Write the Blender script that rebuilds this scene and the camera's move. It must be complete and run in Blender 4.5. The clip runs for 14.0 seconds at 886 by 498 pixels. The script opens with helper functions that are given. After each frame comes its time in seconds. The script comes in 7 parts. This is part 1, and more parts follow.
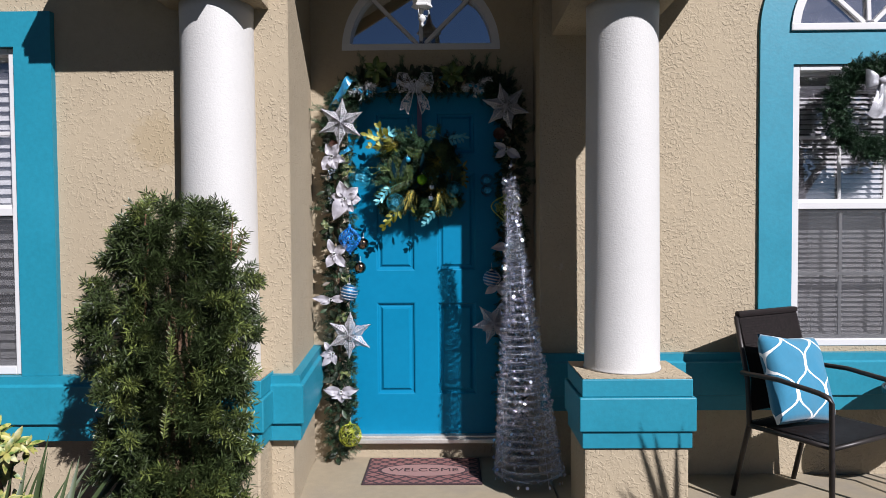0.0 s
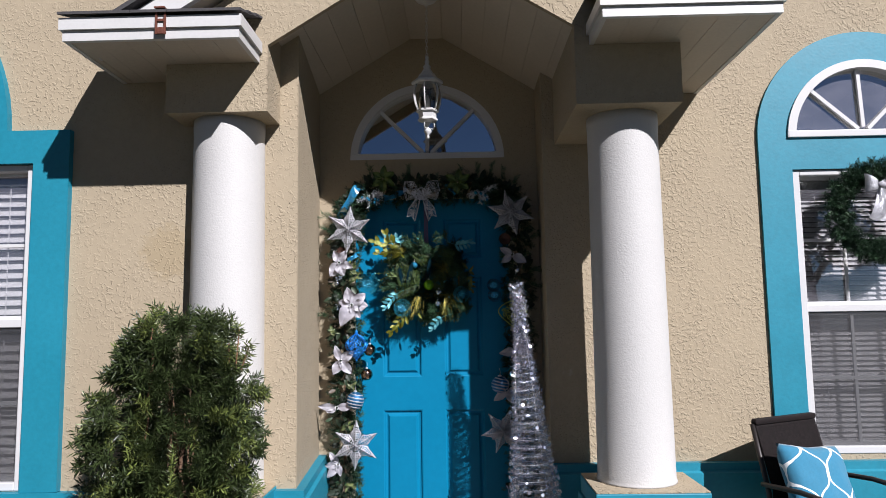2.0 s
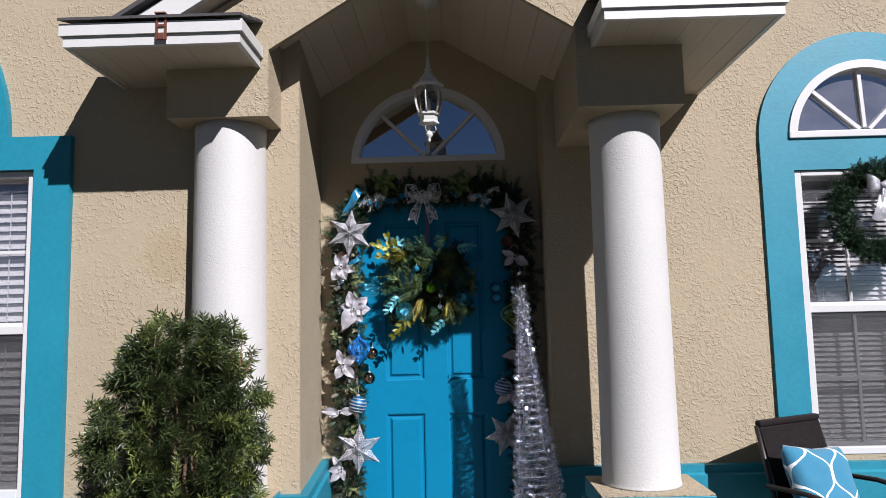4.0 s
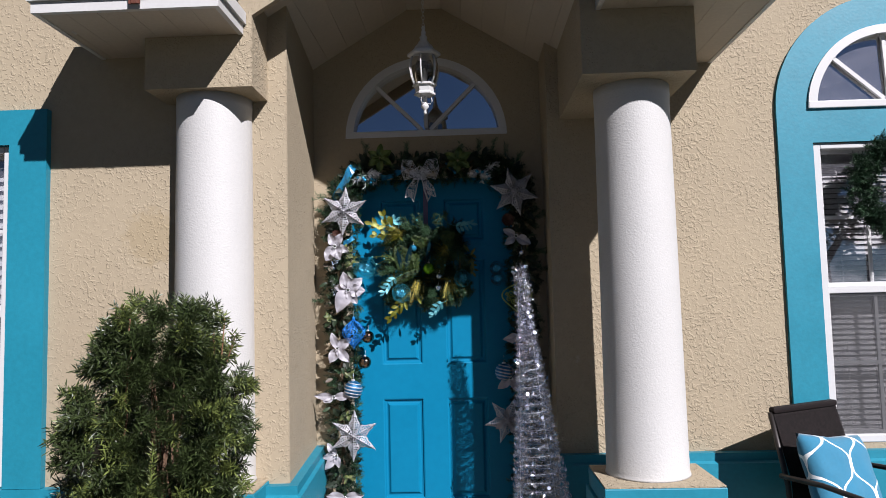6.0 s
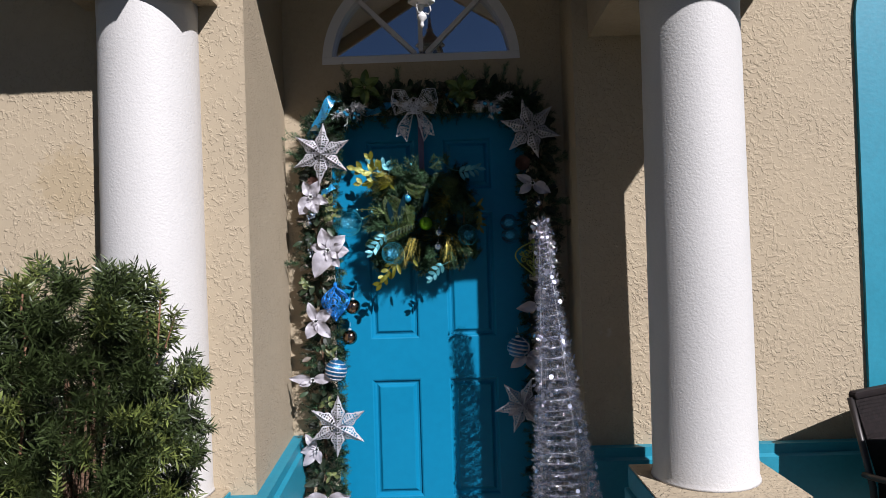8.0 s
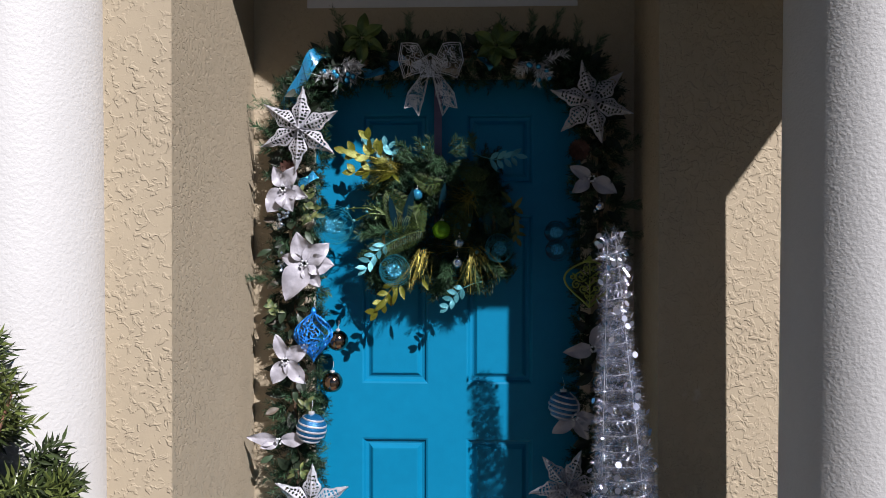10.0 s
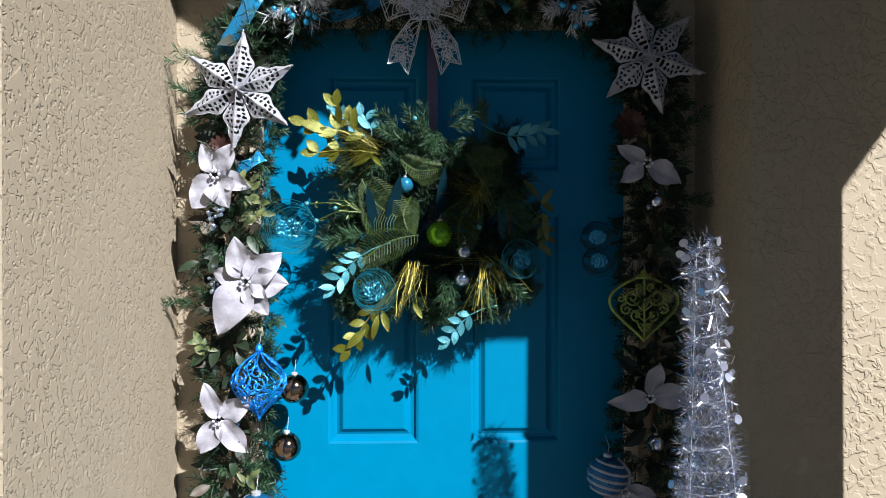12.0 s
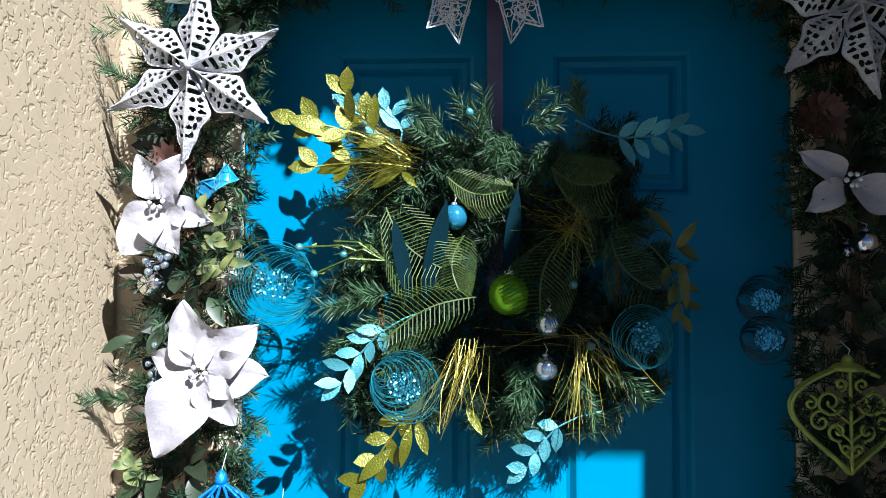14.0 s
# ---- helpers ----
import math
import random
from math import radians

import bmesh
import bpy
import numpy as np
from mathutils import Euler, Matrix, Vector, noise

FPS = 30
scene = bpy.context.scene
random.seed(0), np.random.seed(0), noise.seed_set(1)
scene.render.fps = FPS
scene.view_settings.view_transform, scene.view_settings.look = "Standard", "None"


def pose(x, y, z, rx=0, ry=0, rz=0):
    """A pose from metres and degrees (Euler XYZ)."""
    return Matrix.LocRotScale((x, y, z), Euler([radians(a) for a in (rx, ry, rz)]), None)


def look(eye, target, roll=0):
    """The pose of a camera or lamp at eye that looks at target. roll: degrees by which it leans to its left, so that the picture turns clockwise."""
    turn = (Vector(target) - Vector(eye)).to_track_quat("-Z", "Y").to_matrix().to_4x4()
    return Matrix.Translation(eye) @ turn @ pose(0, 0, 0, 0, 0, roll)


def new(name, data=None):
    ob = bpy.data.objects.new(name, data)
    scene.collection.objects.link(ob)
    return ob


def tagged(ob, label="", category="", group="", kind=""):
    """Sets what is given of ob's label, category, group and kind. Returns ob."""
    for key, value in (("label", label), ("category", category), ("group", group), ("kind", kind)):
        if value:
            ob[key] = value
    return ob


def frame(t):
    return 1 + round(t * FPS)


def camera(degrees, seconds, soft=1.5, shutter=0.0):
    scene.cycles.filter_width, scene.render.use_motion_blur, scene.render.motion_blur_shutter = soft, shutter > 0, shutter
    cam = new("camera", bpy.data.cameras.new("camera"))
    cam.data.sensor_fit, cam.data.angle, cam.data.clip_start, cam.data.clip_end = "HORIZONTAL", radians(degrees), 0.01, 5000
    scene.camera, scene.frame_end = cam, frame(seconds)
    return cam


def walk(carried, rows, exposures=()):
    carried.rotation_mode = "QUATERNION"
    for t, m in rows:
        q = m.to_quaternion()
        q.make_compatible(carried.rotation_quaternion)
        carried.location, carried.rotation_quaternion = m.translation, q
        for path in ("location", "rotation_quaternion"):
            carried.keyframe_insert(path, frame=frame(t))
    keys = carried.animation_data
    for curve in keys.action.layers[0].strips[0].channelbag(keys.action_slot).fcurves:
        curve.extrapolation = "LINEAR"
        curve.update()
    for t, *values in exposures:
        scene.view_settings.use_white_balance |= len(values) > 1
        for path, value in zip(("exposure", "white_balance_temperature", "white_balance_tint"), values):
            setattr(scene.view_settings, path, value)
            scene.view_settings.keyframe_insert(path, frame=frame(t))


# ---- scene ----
cam = camera(65.4, 14.0, soft=0.7)
PATH = [
    (0, (0.168, -4.059, 1.399), (0.146, -2.06, 1.333), -0.4),
    (0.5, (0.154, -4.059, 1.429), (0.127, -2.06, 1.444), -0.9),
    (1, (0.157, -4.056, 1.441), (0.103, -2.058, 1.516), -1.3),
    (1.5, (0.168, -4.057, 1.462), (0.115, -2.064, 1.62), -0.7),
    (2, (0.177, -4.062, 1.472), (0.134, -2.072, 1.673), -0.9),
    (4.5, (0.157, -4.053, 1.491), (0.123, -2.064, 1.692), -1.5),
    (5, (0.164, -4.041, 1.491), (0.155, -2.047, 1.654), -2.0),
    (5.5, (0.169, -3.998, 1.48), (0.167, -2.002, 1.611), -2.3),
    (6, (0.222, -3.88, 1.493), (0.151, -1.887, 1.64), -1.4),
    (6.5, (0.243, -3.755, 1.494), (0.153, -1.759, 1.589), -1.0),
    (7, (0.225, -3.597, 1.493), (0.158, -1.601, 1.582), -0.4),
    (7.5, (0.154, -3.407, 1.509), (0.139, -1.411, 1.633), -1.5),
    (8, (0.126, -3.211, 1.516), (0.096, -1.211, 1.537), -1.8),
    (8.5, (0.138, -2.965, 1.554), (0.046, -0.968, 1.605), -1.1),
    (11, (0.033, -2.058, 1.626), (-0.008, -0.06, 1.55), 0.7),
    (11.5, (0.014, -1.908, 1.621), (-0.012, 0.089, 1.533), 0.7),
    (12, (-0.023, -1.732, 1.637), (0.024, 0.268, 1.628), -0.0),
    (12.5, (-0.053, -1.589, 1.648), (0.012, 0.409, 1.7), -1.1),
    (13, (-0.027, -1.414, 1.678), (-0.148, 0.577, 1.821), -0.2),
    (13.5, (-0.021, -1.268, 1.686), (-0.136, 0.726, 1.782), 0.2),
    (14, (-0.048, -1.138, 1.696), (-0.13, 0.859, 1.766), 0.1),
]
walk(cam, [(t, look(eye, target, roll)) for t, eye, target, roll in PATH],
     [(0.0, 0.66, 6250, 15), (7.0, 0.63, 6280, 16), (9.0, 0.60, 6280, 16), (11.0, 0.68, 6220, 14), (12.0, 1.10, 6080, 11), (12.5, 1.44, 6000, 10), (13.2, 1.58, 5980, 9), (14.0, 1.68, 5980, 9)])

# ---- light ----
SUN = Vector((0.69, -1.0, 0.967)).normalized()
world = bpy.data.worlds.new("sky")
scene.world = world
world.use_nodes = True
sky = world.node_tree.nodes.new("ShaderNodeTexSky")
sky.sky_type, sky.sun_disc = "NISHITA", False
sky.sun_elevation = math.asin(SUN.z)
sky.sun_rotation = math.atan2(SUN.x, SUN.y)
back = world.node_tree.nodes["Background"]
world.node_tree.links.new(sky.outputs[0], back.inputs[0])
sky.air_density, sky.dust_density, sky.ozone_density = 0.55, 0.02, 5.0
back.inputs[1].default_value = 0.020
sun = new("sun", bpy.data.lights.new("sun", "SUN"))
sun.data.energy, sun.data.angle, sun.data.color = 5.0, radians(0.55), (1.0, 0.98, 0.955)
sun.matrix_world = look(SUN * 20, (0, 0, 0))


# ---- materials ----
def material(name, color, rough=0.6, metal=0.0, vary=0.12, scale=6.0, bump=0.0, bump_scale=80.0, island=0.0, randomise=0.0,
             coat=0.0, sheen=0.0, second=None, second_scale=2.0, transmit=0.0, spec=0.5):
    """A surface with colour that varies at two scales, roughness that varies with it, and fine relief."""
    m = bpy.data.materials.new(name)
    m.use_nodes = True
    nt = m.node_tree
    n, l = nt.nodes, nt.links
    b = n["Principled BSDF"]
    tc = n.new("ShaderNodeTexCoord")
    big = n.new("ShaderNodeTexNoise")
    big.inputs["Scale"].default_value, big.inputs["Detail"].default_value = scale, 6
    l.new(tc.outputs["Object"], big.inputs["Vector"])
    small = n.new("ShaderNodeTexNoise")
    small.inputs["Scale"].default_value, small.inputs["Detail"].default_value = scale * 14, 3
    l.new(tc.outputs["Object"], small.inputs["Vector"])
    add = n.new("ShaderNodeMath")
    add.operation = "ADD"
    l.new(big.outputs["Fac"], add.inputs[0])
    l.new(small.outputs["Fac"], add.inputs[1])
    ran = n.new("ShaderNodeMapRange")
    ran.inputs["From Min"].default_value, ran.inputs["From Max"].default_value = 0.6, 1.4
    ran.inputs["To Min"].default_value, ran.inputs["To Max"].default_value = 1 - vary, 1 + vary
    l.new(add.outputs[0], ran.inputs["Value"])
    fac = ran.outputs[0]
    for share, node, out in ((island, "ShaderNodeNewGeometry", "Random Per Island"), (randomise, "ShaderNodeObjectInfo", "Random")):
        if share:
            src = n.new(node)
            r2 = n.new("ShaderNodeMapRange")
            r2.inputs["To Min"].default_value, r2.inputs["To Max"].default_value = 1 - share, 1 + share
            l.new(src.outputs[out], r2.inputs["Value"])
            mul = n.new("ShaderNodeMath")
            mul.operation = "MULTIPLY"
            l.new(fac, mul.inputs[0])
            l.new(r2.outputs[0], mul.inputs[1])
            fac = mul.outputs[0]
    base = n.new("ShaderNodeRGB")
    base.outputs[0].default_value = (*color, 1)
    src_col = base.outputs[0]
    if second:
        sn = n.new("ShaderNodeTexNoise")
        sn.inputs["Scale"].default_value, sn.inputs["Detail"].default_value = second_scale, 5
        l.new(tc.outputs["Object"], sn.inputs["Vector"])
        sr = n.new("ShaderNodeMapRange")
        sr.inputs["From Min"].default_value, sr.inputs["From Max"].default_value = 0.45, 0.62
        l.new(sn.outputs["Fac"], sr.inputs["Value"])
        mx = n.new("ShaderNodeMix")
        mx.data_type = "RGBA"
        mx.inputs["A"].default_value, mx.inputs["B"].default_value = (*color, 1), (*second, 1)
        l.new(sr.outputs[0], mx.inputs["Factor"])
        src_col = mx.outputs["Result"]
    vm = n.new("ShaderNodeVectorMath")
    vm.operation = "SCALE"
    l.new(src_col, vm.inputs[0])
    l.new(fac, vm.inputs["Scale"])
    l.new(vm.outputs[0], b.inputs["Base Color"])
    rr = n.new("ShaderNodeMapRange")
    rr.inputs["To Min"].default_value, rr.inputs["To Max"].default_value = max(rough - 0.1, 0.02), min(rough + 0.1, 1)
    l.new(big.outputs["Fac"], rr.inputs["Value"])
    l.new(rr.outputs[0], b.inputs["Roughness"])
    b.inputs["Metallic"].default_value = metal
    b.inputs["Coat Weight"].default_value = coat
    b.inputs["Sheen Weight"].default_value = sheen
    b.inputs["Transmission Weight"].default_value = transmit
    b.inputs["Specular IOR Level"].default_value = spec
    if bump:
        bn = n.new("ShaderNodeTexNoise")
        bn.inputs["Scale"].default_value, bn.inputs["Detail"].default_value = bump_scale, 4
        l.new(tc.outputs["Object"], bn.inputs["Vector"])
        bp = n.new("ShaderNodeBump")
        bp.inputs["Strength"].default_value, bp.inputs["Distance"].default_value = 1.0, bump
        l.new(bn.outputs["Fac"], bp.inputs["Height"])
        l.new(bp.outputs[0], b.inputs["Normal"])
    return m


def stucco(name, color, coarse=0.004, size=24.0, low=0.44, high=0.60, stain=None):
    """Knockdown stucco: flat islands with curled edges over a finer sand grain."""
    m = material(name, color, 0.85, vary=0.07, scale=2.2)
    nt = m.node_tree
    n, l = nt.nodes, nt.links
    b = n["Principled BSDF"]
    tc = n["Texture Coordinate"]
    warp = n.new("ShaderNodeTexNoise")
    warp.inputs["Scale"].default_value, warp.inputs["Detail"].default_value = size * 0.5, 2
    l.new(tc.outputs["Object"], warp.inputs["Vector"])
    off = n.new("ShaderNodeVectorMath")
    off.operation = "MULTIPLY_ADD"
    off.inputs[1].default_value = (0.040, 0.040, 0.040)
    l.new(warp.outputs["Color"], off.inputs[0])
    l.new(tc.outputs["Object"], off.inputs[2])
    isl = n.new("ShaderNodeTexNoise")
    isl.inputs["Scale"].default_value, isl.inputs["Detail"].default_value, isl.inputs["Roughness"].default_value = size, 2, 0.5
    l.new(off.outputs[0], isl.inputs["Vector"])
    cut = n.new("ShaderNodeMapRange")
    cut.interpolation_type = "SMOOTHSTEP"
    cut.inputs["From Min"].default_value, cut.inputs["From Max"].default_value = low, high
    l.new(isl.outputs["Fac"], cut.inputs["Value"])
    patch = n.new("ShaderNodeTexNoise")
    patch.inputs["Scale"].default_value, patch.inputs["Detail"].default_value = 4.0, 3
    l.new(tc.outputs["Object"], patch.inputs["Vector"])
    pr = n.new("ShaderNodeMapRange")
    pr.inputs["From Min"].default_value, pr.inputs["From Max"].default_value = 0.35, 0.6
    pr.inputs["To Min"].default_value = 0.35
    l.new(patch.outputs["Fac"], pr.inputs["Value"])
    mul = n.new("ShaderNodeMath")
    mul.operation = "MULTIPLY"
    l.new(cut.outputs[0], mul.inputs[0])
    l.new(pr.outputs[0], mul.inputs[1])
    grain = n.new("ShaderNodeTexNoise")
    grain.inputs["Scale"].default_value, grain.inputs["Detail"].default_value = 170, 4
    l.new(tc.outputs["Object"], grain.inputs["Vector"])
    mad = n.new("ShaderNodeMath")
    mad.operation = "MULTIPLY_ADD"
    mad.inputs[1].default_value = 0.15
    l.new(grain.outputs["Fac"], mad.inputs[0])
    l.new(mul.outputs[0], mad.inputs[2])
    bp = n.new("ShaderNodeBump")
    bp.inputs["Strength"].default_value, bp.inputs["Distance"].default_value = 1.0, coarse
    l.new(mad.outputs[0], bp.inputs["Height"])
    l.new(bp.outputs[0], b.inputs["Normal"])
    if stain:
        # a darker, yellowed water mark with a ragged outline
        place, radius, tone = stain
        d = n.new("ShaderNodeVectorMath")
        d.operation = "DISTANCE"
        d.inputs[1].default_value = place
        l.new(tc.outputs["Object"], d.inputs[0])
        jag = n.new("ShaderNodeMath")
        jag.operation = "MULTIPLY_ADD"
        jag.inputs[1].default_value = 0.16
        l.new(warp.outputs["Fac"], jag.inputs[0])
        l.new(d.outputs["Value"], jag.inputs[2])
        sr = n.new("ShaderNodeMapRange")
        sr.interpolation_type = "SMOOTHSTEP"
        sr.inputs["From Min"].default_value, sr.inputs["From Max"].default_value = radius + 0.05, radius + 0.11
        sr.inputs["To Min"].default_value, sr.inputs["To Max"].default_value = 0.55, 0.0
        l.new(jag.outputs[0], sr.inputs["Value"])
        mx = n.new("ShaderNodeMix")
        mx.data_type = "RGBA"
        mx.inputs["B"].default_value = (*tone, 1)
        old = b.inputs["Base Color"].links[0].from_socket
        l.new(old, mx.inputs["A"])
        l.new(sr.outputs[0], mx.inputs["Factor"])
        l.new(mx.outputs["Result"], b.inputs["Base Color"])
    return m


def glass(name, ior=1.6, tint=(1, 1, 1), sky_haze=0.0):
    """A thin pane: clear, mirroring by angle, with a pale film painted in for mirrored sky haze."""
    m = bpy.data.materials.new(name)
    m.use_nodes = True
    nt = m.node_tree
    n, l = nt.nodes, nt.links
    n.remove(n["Principled BSDF"])
    out = n["Material Output"]
    tr, gl, fr, mx = (n.new(k) for k in ("ShaderNodeBsdfTransparent", "ShaderNodeBsdfGlossy", "ShaderNodeFresnel", "ShaderNodeMixShader"))
    tr.inputs[0].default_value = (*tint, 1)
    gl.inputs["Roughness"].default_value = 0.01
    fr.inputs["IOR"].default_value = ior
    l.new(fr.outputs[0], mx.inputs[0])
    l.new(tr.outputs[0], mx.inputs[1])
    l.new(gl.outputs[0], mx.inputs[2])
    # lilac diffuse film: the pale sky's reflection, put in as colour
    film, di, mottle = n.new("ShaderNodeMixShader"), n.new("ShaderNodeBsdfDiffuse"), n.new("ShaderNodeTexNoise")
    di.inputs[0].default_value = (0.55, 0.54, 0.62, 1)
    mottle.inputs["Scale"].default_value, mottle.inputs["Detail"].default_value = 5.0, 5
    amount = n.new("ShaderNodeMapRange")
    amount.inputs["To Min"].default_value, amount.inputs["To Max"].default_value = 0.3 * sky_haze, 1.7 * sky_haze
    l.new(mottle.outputs["Fac"], amount.inputs["Value"])
    l.new(amount.outputs[0], film.inputs[0])
    l.new(mx.outputs[0], film.inputs[1])
    l.new(di.outputs[0], film.inputs[2])
    l.new(film.outputs[0], out.inputs["Surface"])
    return m


def mesh_screen(name, cover):
    m = bpy.data.materials.new(name)
    m.use_nodes = True
    n, l = m.node_tree.nodes, m.node_tree.links
    b = n["Principled BSDF"]
    b.inputs["Base Color"].default_value = (0.05, 0.05, 0.055, 1)
    tr, mx = n.new("ShaderNodeBsdfTransparent"), n.new("ShaderNodeMixShader")
    mx.inputs[0].default_value = cover
    l.new(tr.outputs[0], mx.inputs[1])
    l.new(b.outputs[0], mx.inputs[2])
    l.new(mx.outputs[0], n["Material Output"].inputs["Surface"])
    return m


M_SCREEN = mesh_screen("insect_screen", 0.32)
TAN = (0.326, 0.268, 0.186)
M_STUCCO = stucco("tan_stucco", TAN, 0.0026, 54, 0.46, 0.61, stain=((0.77, -0.3, 1.19), 0.0, (0.45, 0.41, 0.36)))
M_STUCCO_SPARSE = stucco("tan_stucco_sparse", TAN, 0.0019, 60, 0.50, 0.66, stain=((-1.21, -0.8, 1.81), 0.12, (0.285, 0.220, 0.128)))
M_STUCCO_RETURN = stucco("tan_stucco_pebbled", TAN, 0.0017, 78, 0.37, 0.48)
M_STUCCO_FINE = stucco("tan_stucco_fine", TAN, 0.0030, 48, 0.46, 0.56)
M_TEAL = material("teal_masonry_paint", (0.0086, 0.1823, 0.2623), 0.5, vary=0.12, scale=3, bump=0.0005, bump_scale=70)
M_COLUMN = material("white_column_paint", (0.4635, 0.4545, 0.4455), 0.6, vary=0.035, scale=4, bump=0.0015, bump_scale=130)
M_DOOR = material("teal_door_paint", (0.0017, 0.152, 0.284), 0.40, vary=0.06, scale=2, bump=0.0002, bump_scale=160, spec=0.15)
M_WHITE = material("white_trim_paint", (0.504, 0.4995, 0.495), 0.45, vary=0.05, scale=5, bump=0.0003, bump_scale=90)
M_SOFFIT = material("soffit_boards", (0.44, 0.385, 0.315), 0.6, vary=0.08, scale=4, island=0.05)
M_VINYL = material("white_vinyl", (0.522, 0.5175, 0.522), 0.35, vary=0.03)
# the screen's dimming, put into the colour of the lower sash bars
M_SCREEN_BAR = material("screen_dimmed_bar", (0.36, 0.36, 0.37), 0.5, vary=0.04)
M_BLIND = material("blind_slat", (0.629, 0.629, 0.6205), 0.5, vary=0.03, island=0.03)
# the unseen rooms get their dimness from this dark base colour
M_ROOM = material("dark_room", (0.16, 0.15, 0.14), 0.9)
# IOR set far above real glass, to brighten the dim sky's reflection
M_GLASS = glass("window_glass", 4.2, (0.62, 0.61, 0.64), sky_haze=0.10)
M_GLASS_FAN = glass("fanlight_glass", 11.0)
M_GLASS_ARCH = glass("arch_glass", 14.0, sky_haze=0.13)
M_CONCRETE = material("tan_concrete", (0.258, 0.215, 0.1479), 0.85, vary=0.10, scale=1.6, bump=0.0012, bump_scale=120, second=(0.225, 0.192, 0.146), second_scale=2.5)
# path and lawn colours are darkened to cut bounce into the porch
M_PATH = material("dark_grey_path", (0.050, 0.048, 0.048), 0.9, vary=0.2, scale=3, bump=0.003, bump_scale=60)
M_SHINGLE = material("dark_shingle", (0.055, 0.052, 0.055), 0.9, vary=0.25, scale=8, bump=0.002, bump_scale=300, island=0.2)
M_MULCH = material("mulch", (0.10, 0.06, 0.04), 0.95, vary=0.4, scale=12, bump=0.02, bump_scale=40)
M_LAWN = material("lawn", (0.033, 0.036, 0.020), 0.95, vary=0.35, scale=1.5, bump=0.02, bump_scale=60, second=(0.045, 0.044, 0.020), second_scale=0.6)
M_ALU = material("aluminium_sill", (0.62, 0.60, 0.56), 0.35, metal=0.7, vary=0.12, scale=8)
M_JAMB = material("cream_jamb_paint", (0.52, 0.46, 0.36), 0.5, vary=0.06, scale=6)
M_RUST = material("rusty_steel", (0.13, 0.04, 0.025), 0.7, metal=0.3, vary=0.4, scale=30, bump=0.001, bump_scale=150)


# ---- builders ----
def part(name, bm, mat, parent=None, label="", smooth=False):
    """One mesh object made from a bmesh in world places, under a thing or a part."""
    me = bpy.data.meshes.new(name)
    if parent is not None:
        m = Matrix.Identity(4)
        p = parent
        while p is not None:
            m = p.matrix_basis @ m
            p = p.parent
        bm.transform(m.inverted())
    bm.normal_update()
    bm.to_mesh(me)
    bm.free()
    if smooth:
        me.shade_smooth()
    me.materials.append(mat)
    ob = new(name, me)
    ob.parent = parent
    return tagged(ob, label)


def thing(name, at, label, category, group="", kind=""):
    ob = new(name)
    ob.empty_display_size = 0.05
    ob.matrix_basis = at if isinstance(at, Matrix) else Matrix.Translation(at)
    return tagged(ob, label, category, group, kind)


def prism(bm, pts, axis, a, b):
    """A solid with the outline pts, drawn out along an axis from a to b. pts are (x, y) for z, (x, z) for y, (y, z) for x."""
    def put(p, v):
        return {"x": (v, p[0], p[1]), "y": (p[0], v, p[1]), "z": (p[0], p[1], v)}[axis]
    lo = [bm.verts.new(put(p, a)) for p in pts]
    hi = [bm.verts.new(put(p, b)) for p in pts]
    k = len(pts)
    fs = [bm.faces.new(lo[::-1]), bm.faces.new(hi)]
    for i in range(k):
        fs.append(bm.faces.new((lo[i], lo[(i + 1) % k], hi[(i + 1) % k], hi[i])))
    bmesh.ops.recalc_face_normals(bm, faces=fs)
    return fs


def box(bm, x0, x1, y0, y1, z0, z1, bevel=0.0):
    fs = prism(bm, [(x0, y0), (x1, y0), (x1, y1), (x0, y1)], "z", z0, z1)
    if bevel:
        es = list({e for f in fs for e in f.edges})
        bmesh.ops.bevel(bm, geom=es, offset=bevel, segments=2, affect="EDGES", profile=0.5)
    return fs


def boxm(*a, bevel=0.0):
    bm = bmesh.new()
    box(bm, *a, bevel=bevel)
    return bm


def sheet(pts):
    """A single pane of glass that faces out of the house."""
    bm = bmesh.new()
    f = bm.faces.new([bm.verts.new(p) for p in pts])
    f.normal_update()
    if f.normal.y > 0:
        f.normal_flip()
    return bm


def lathe(bm, profile, n=32, at=(0, 0, 0), closed=True):
    """Turns (radius, z) pairs round an upright axis."""
    rings = []
    for r, z in profile:
        rings.append([bm.verts.new((at[0] + r * math.cos(2 * math.pi * i / n), at[1] + r * math.sin(2 * math.pi * i / n), at[2] + z)) for i in range(n)])
    for a, b in zip(rings, rings[1:]):
        for i in range(n):
            bm.faces.new((a[i], a[(i + 1) % n], b[(i + 1) % n], b[i]))
    if closed:
        bm.faces.new(rings[0][::-1])
        bm.faces.new(rings[-1])
    return rings


def tube(bm, pts, r, n=8, taper=None):
    """A round bar along a line of points."""
    pts = [Vector(p) for p in pts]
    rings = []
    for i, p in enumerate(pts):
        d = (pts[min(i + 1, len(pts) - 1)] - pts[max(i - 1, 0)]).normalized()
        u = d.cross(Vector((0.31, 0.17, 0.93))).normalized()
        v = d.cross(u)
        rad = r if taper is None else r + (taper - r) * i / (len(pts) - 1)
        rings.append([bm.verts.new(p + rad * (u * math.cos(2 * math.pi * k / n) + v * math.sin(2 * math.pi * k / n))) for k in range(n)])
    for a, b in zip(rings, rings[1:]):
        for k in range(n):
            bm.faces.new((a[k], a[(k + 1) % n], b[(k + 1) % n], b[k]))
    bm.faces.new(rings[0][::-1])
    bm.faces.new(rings[-1])


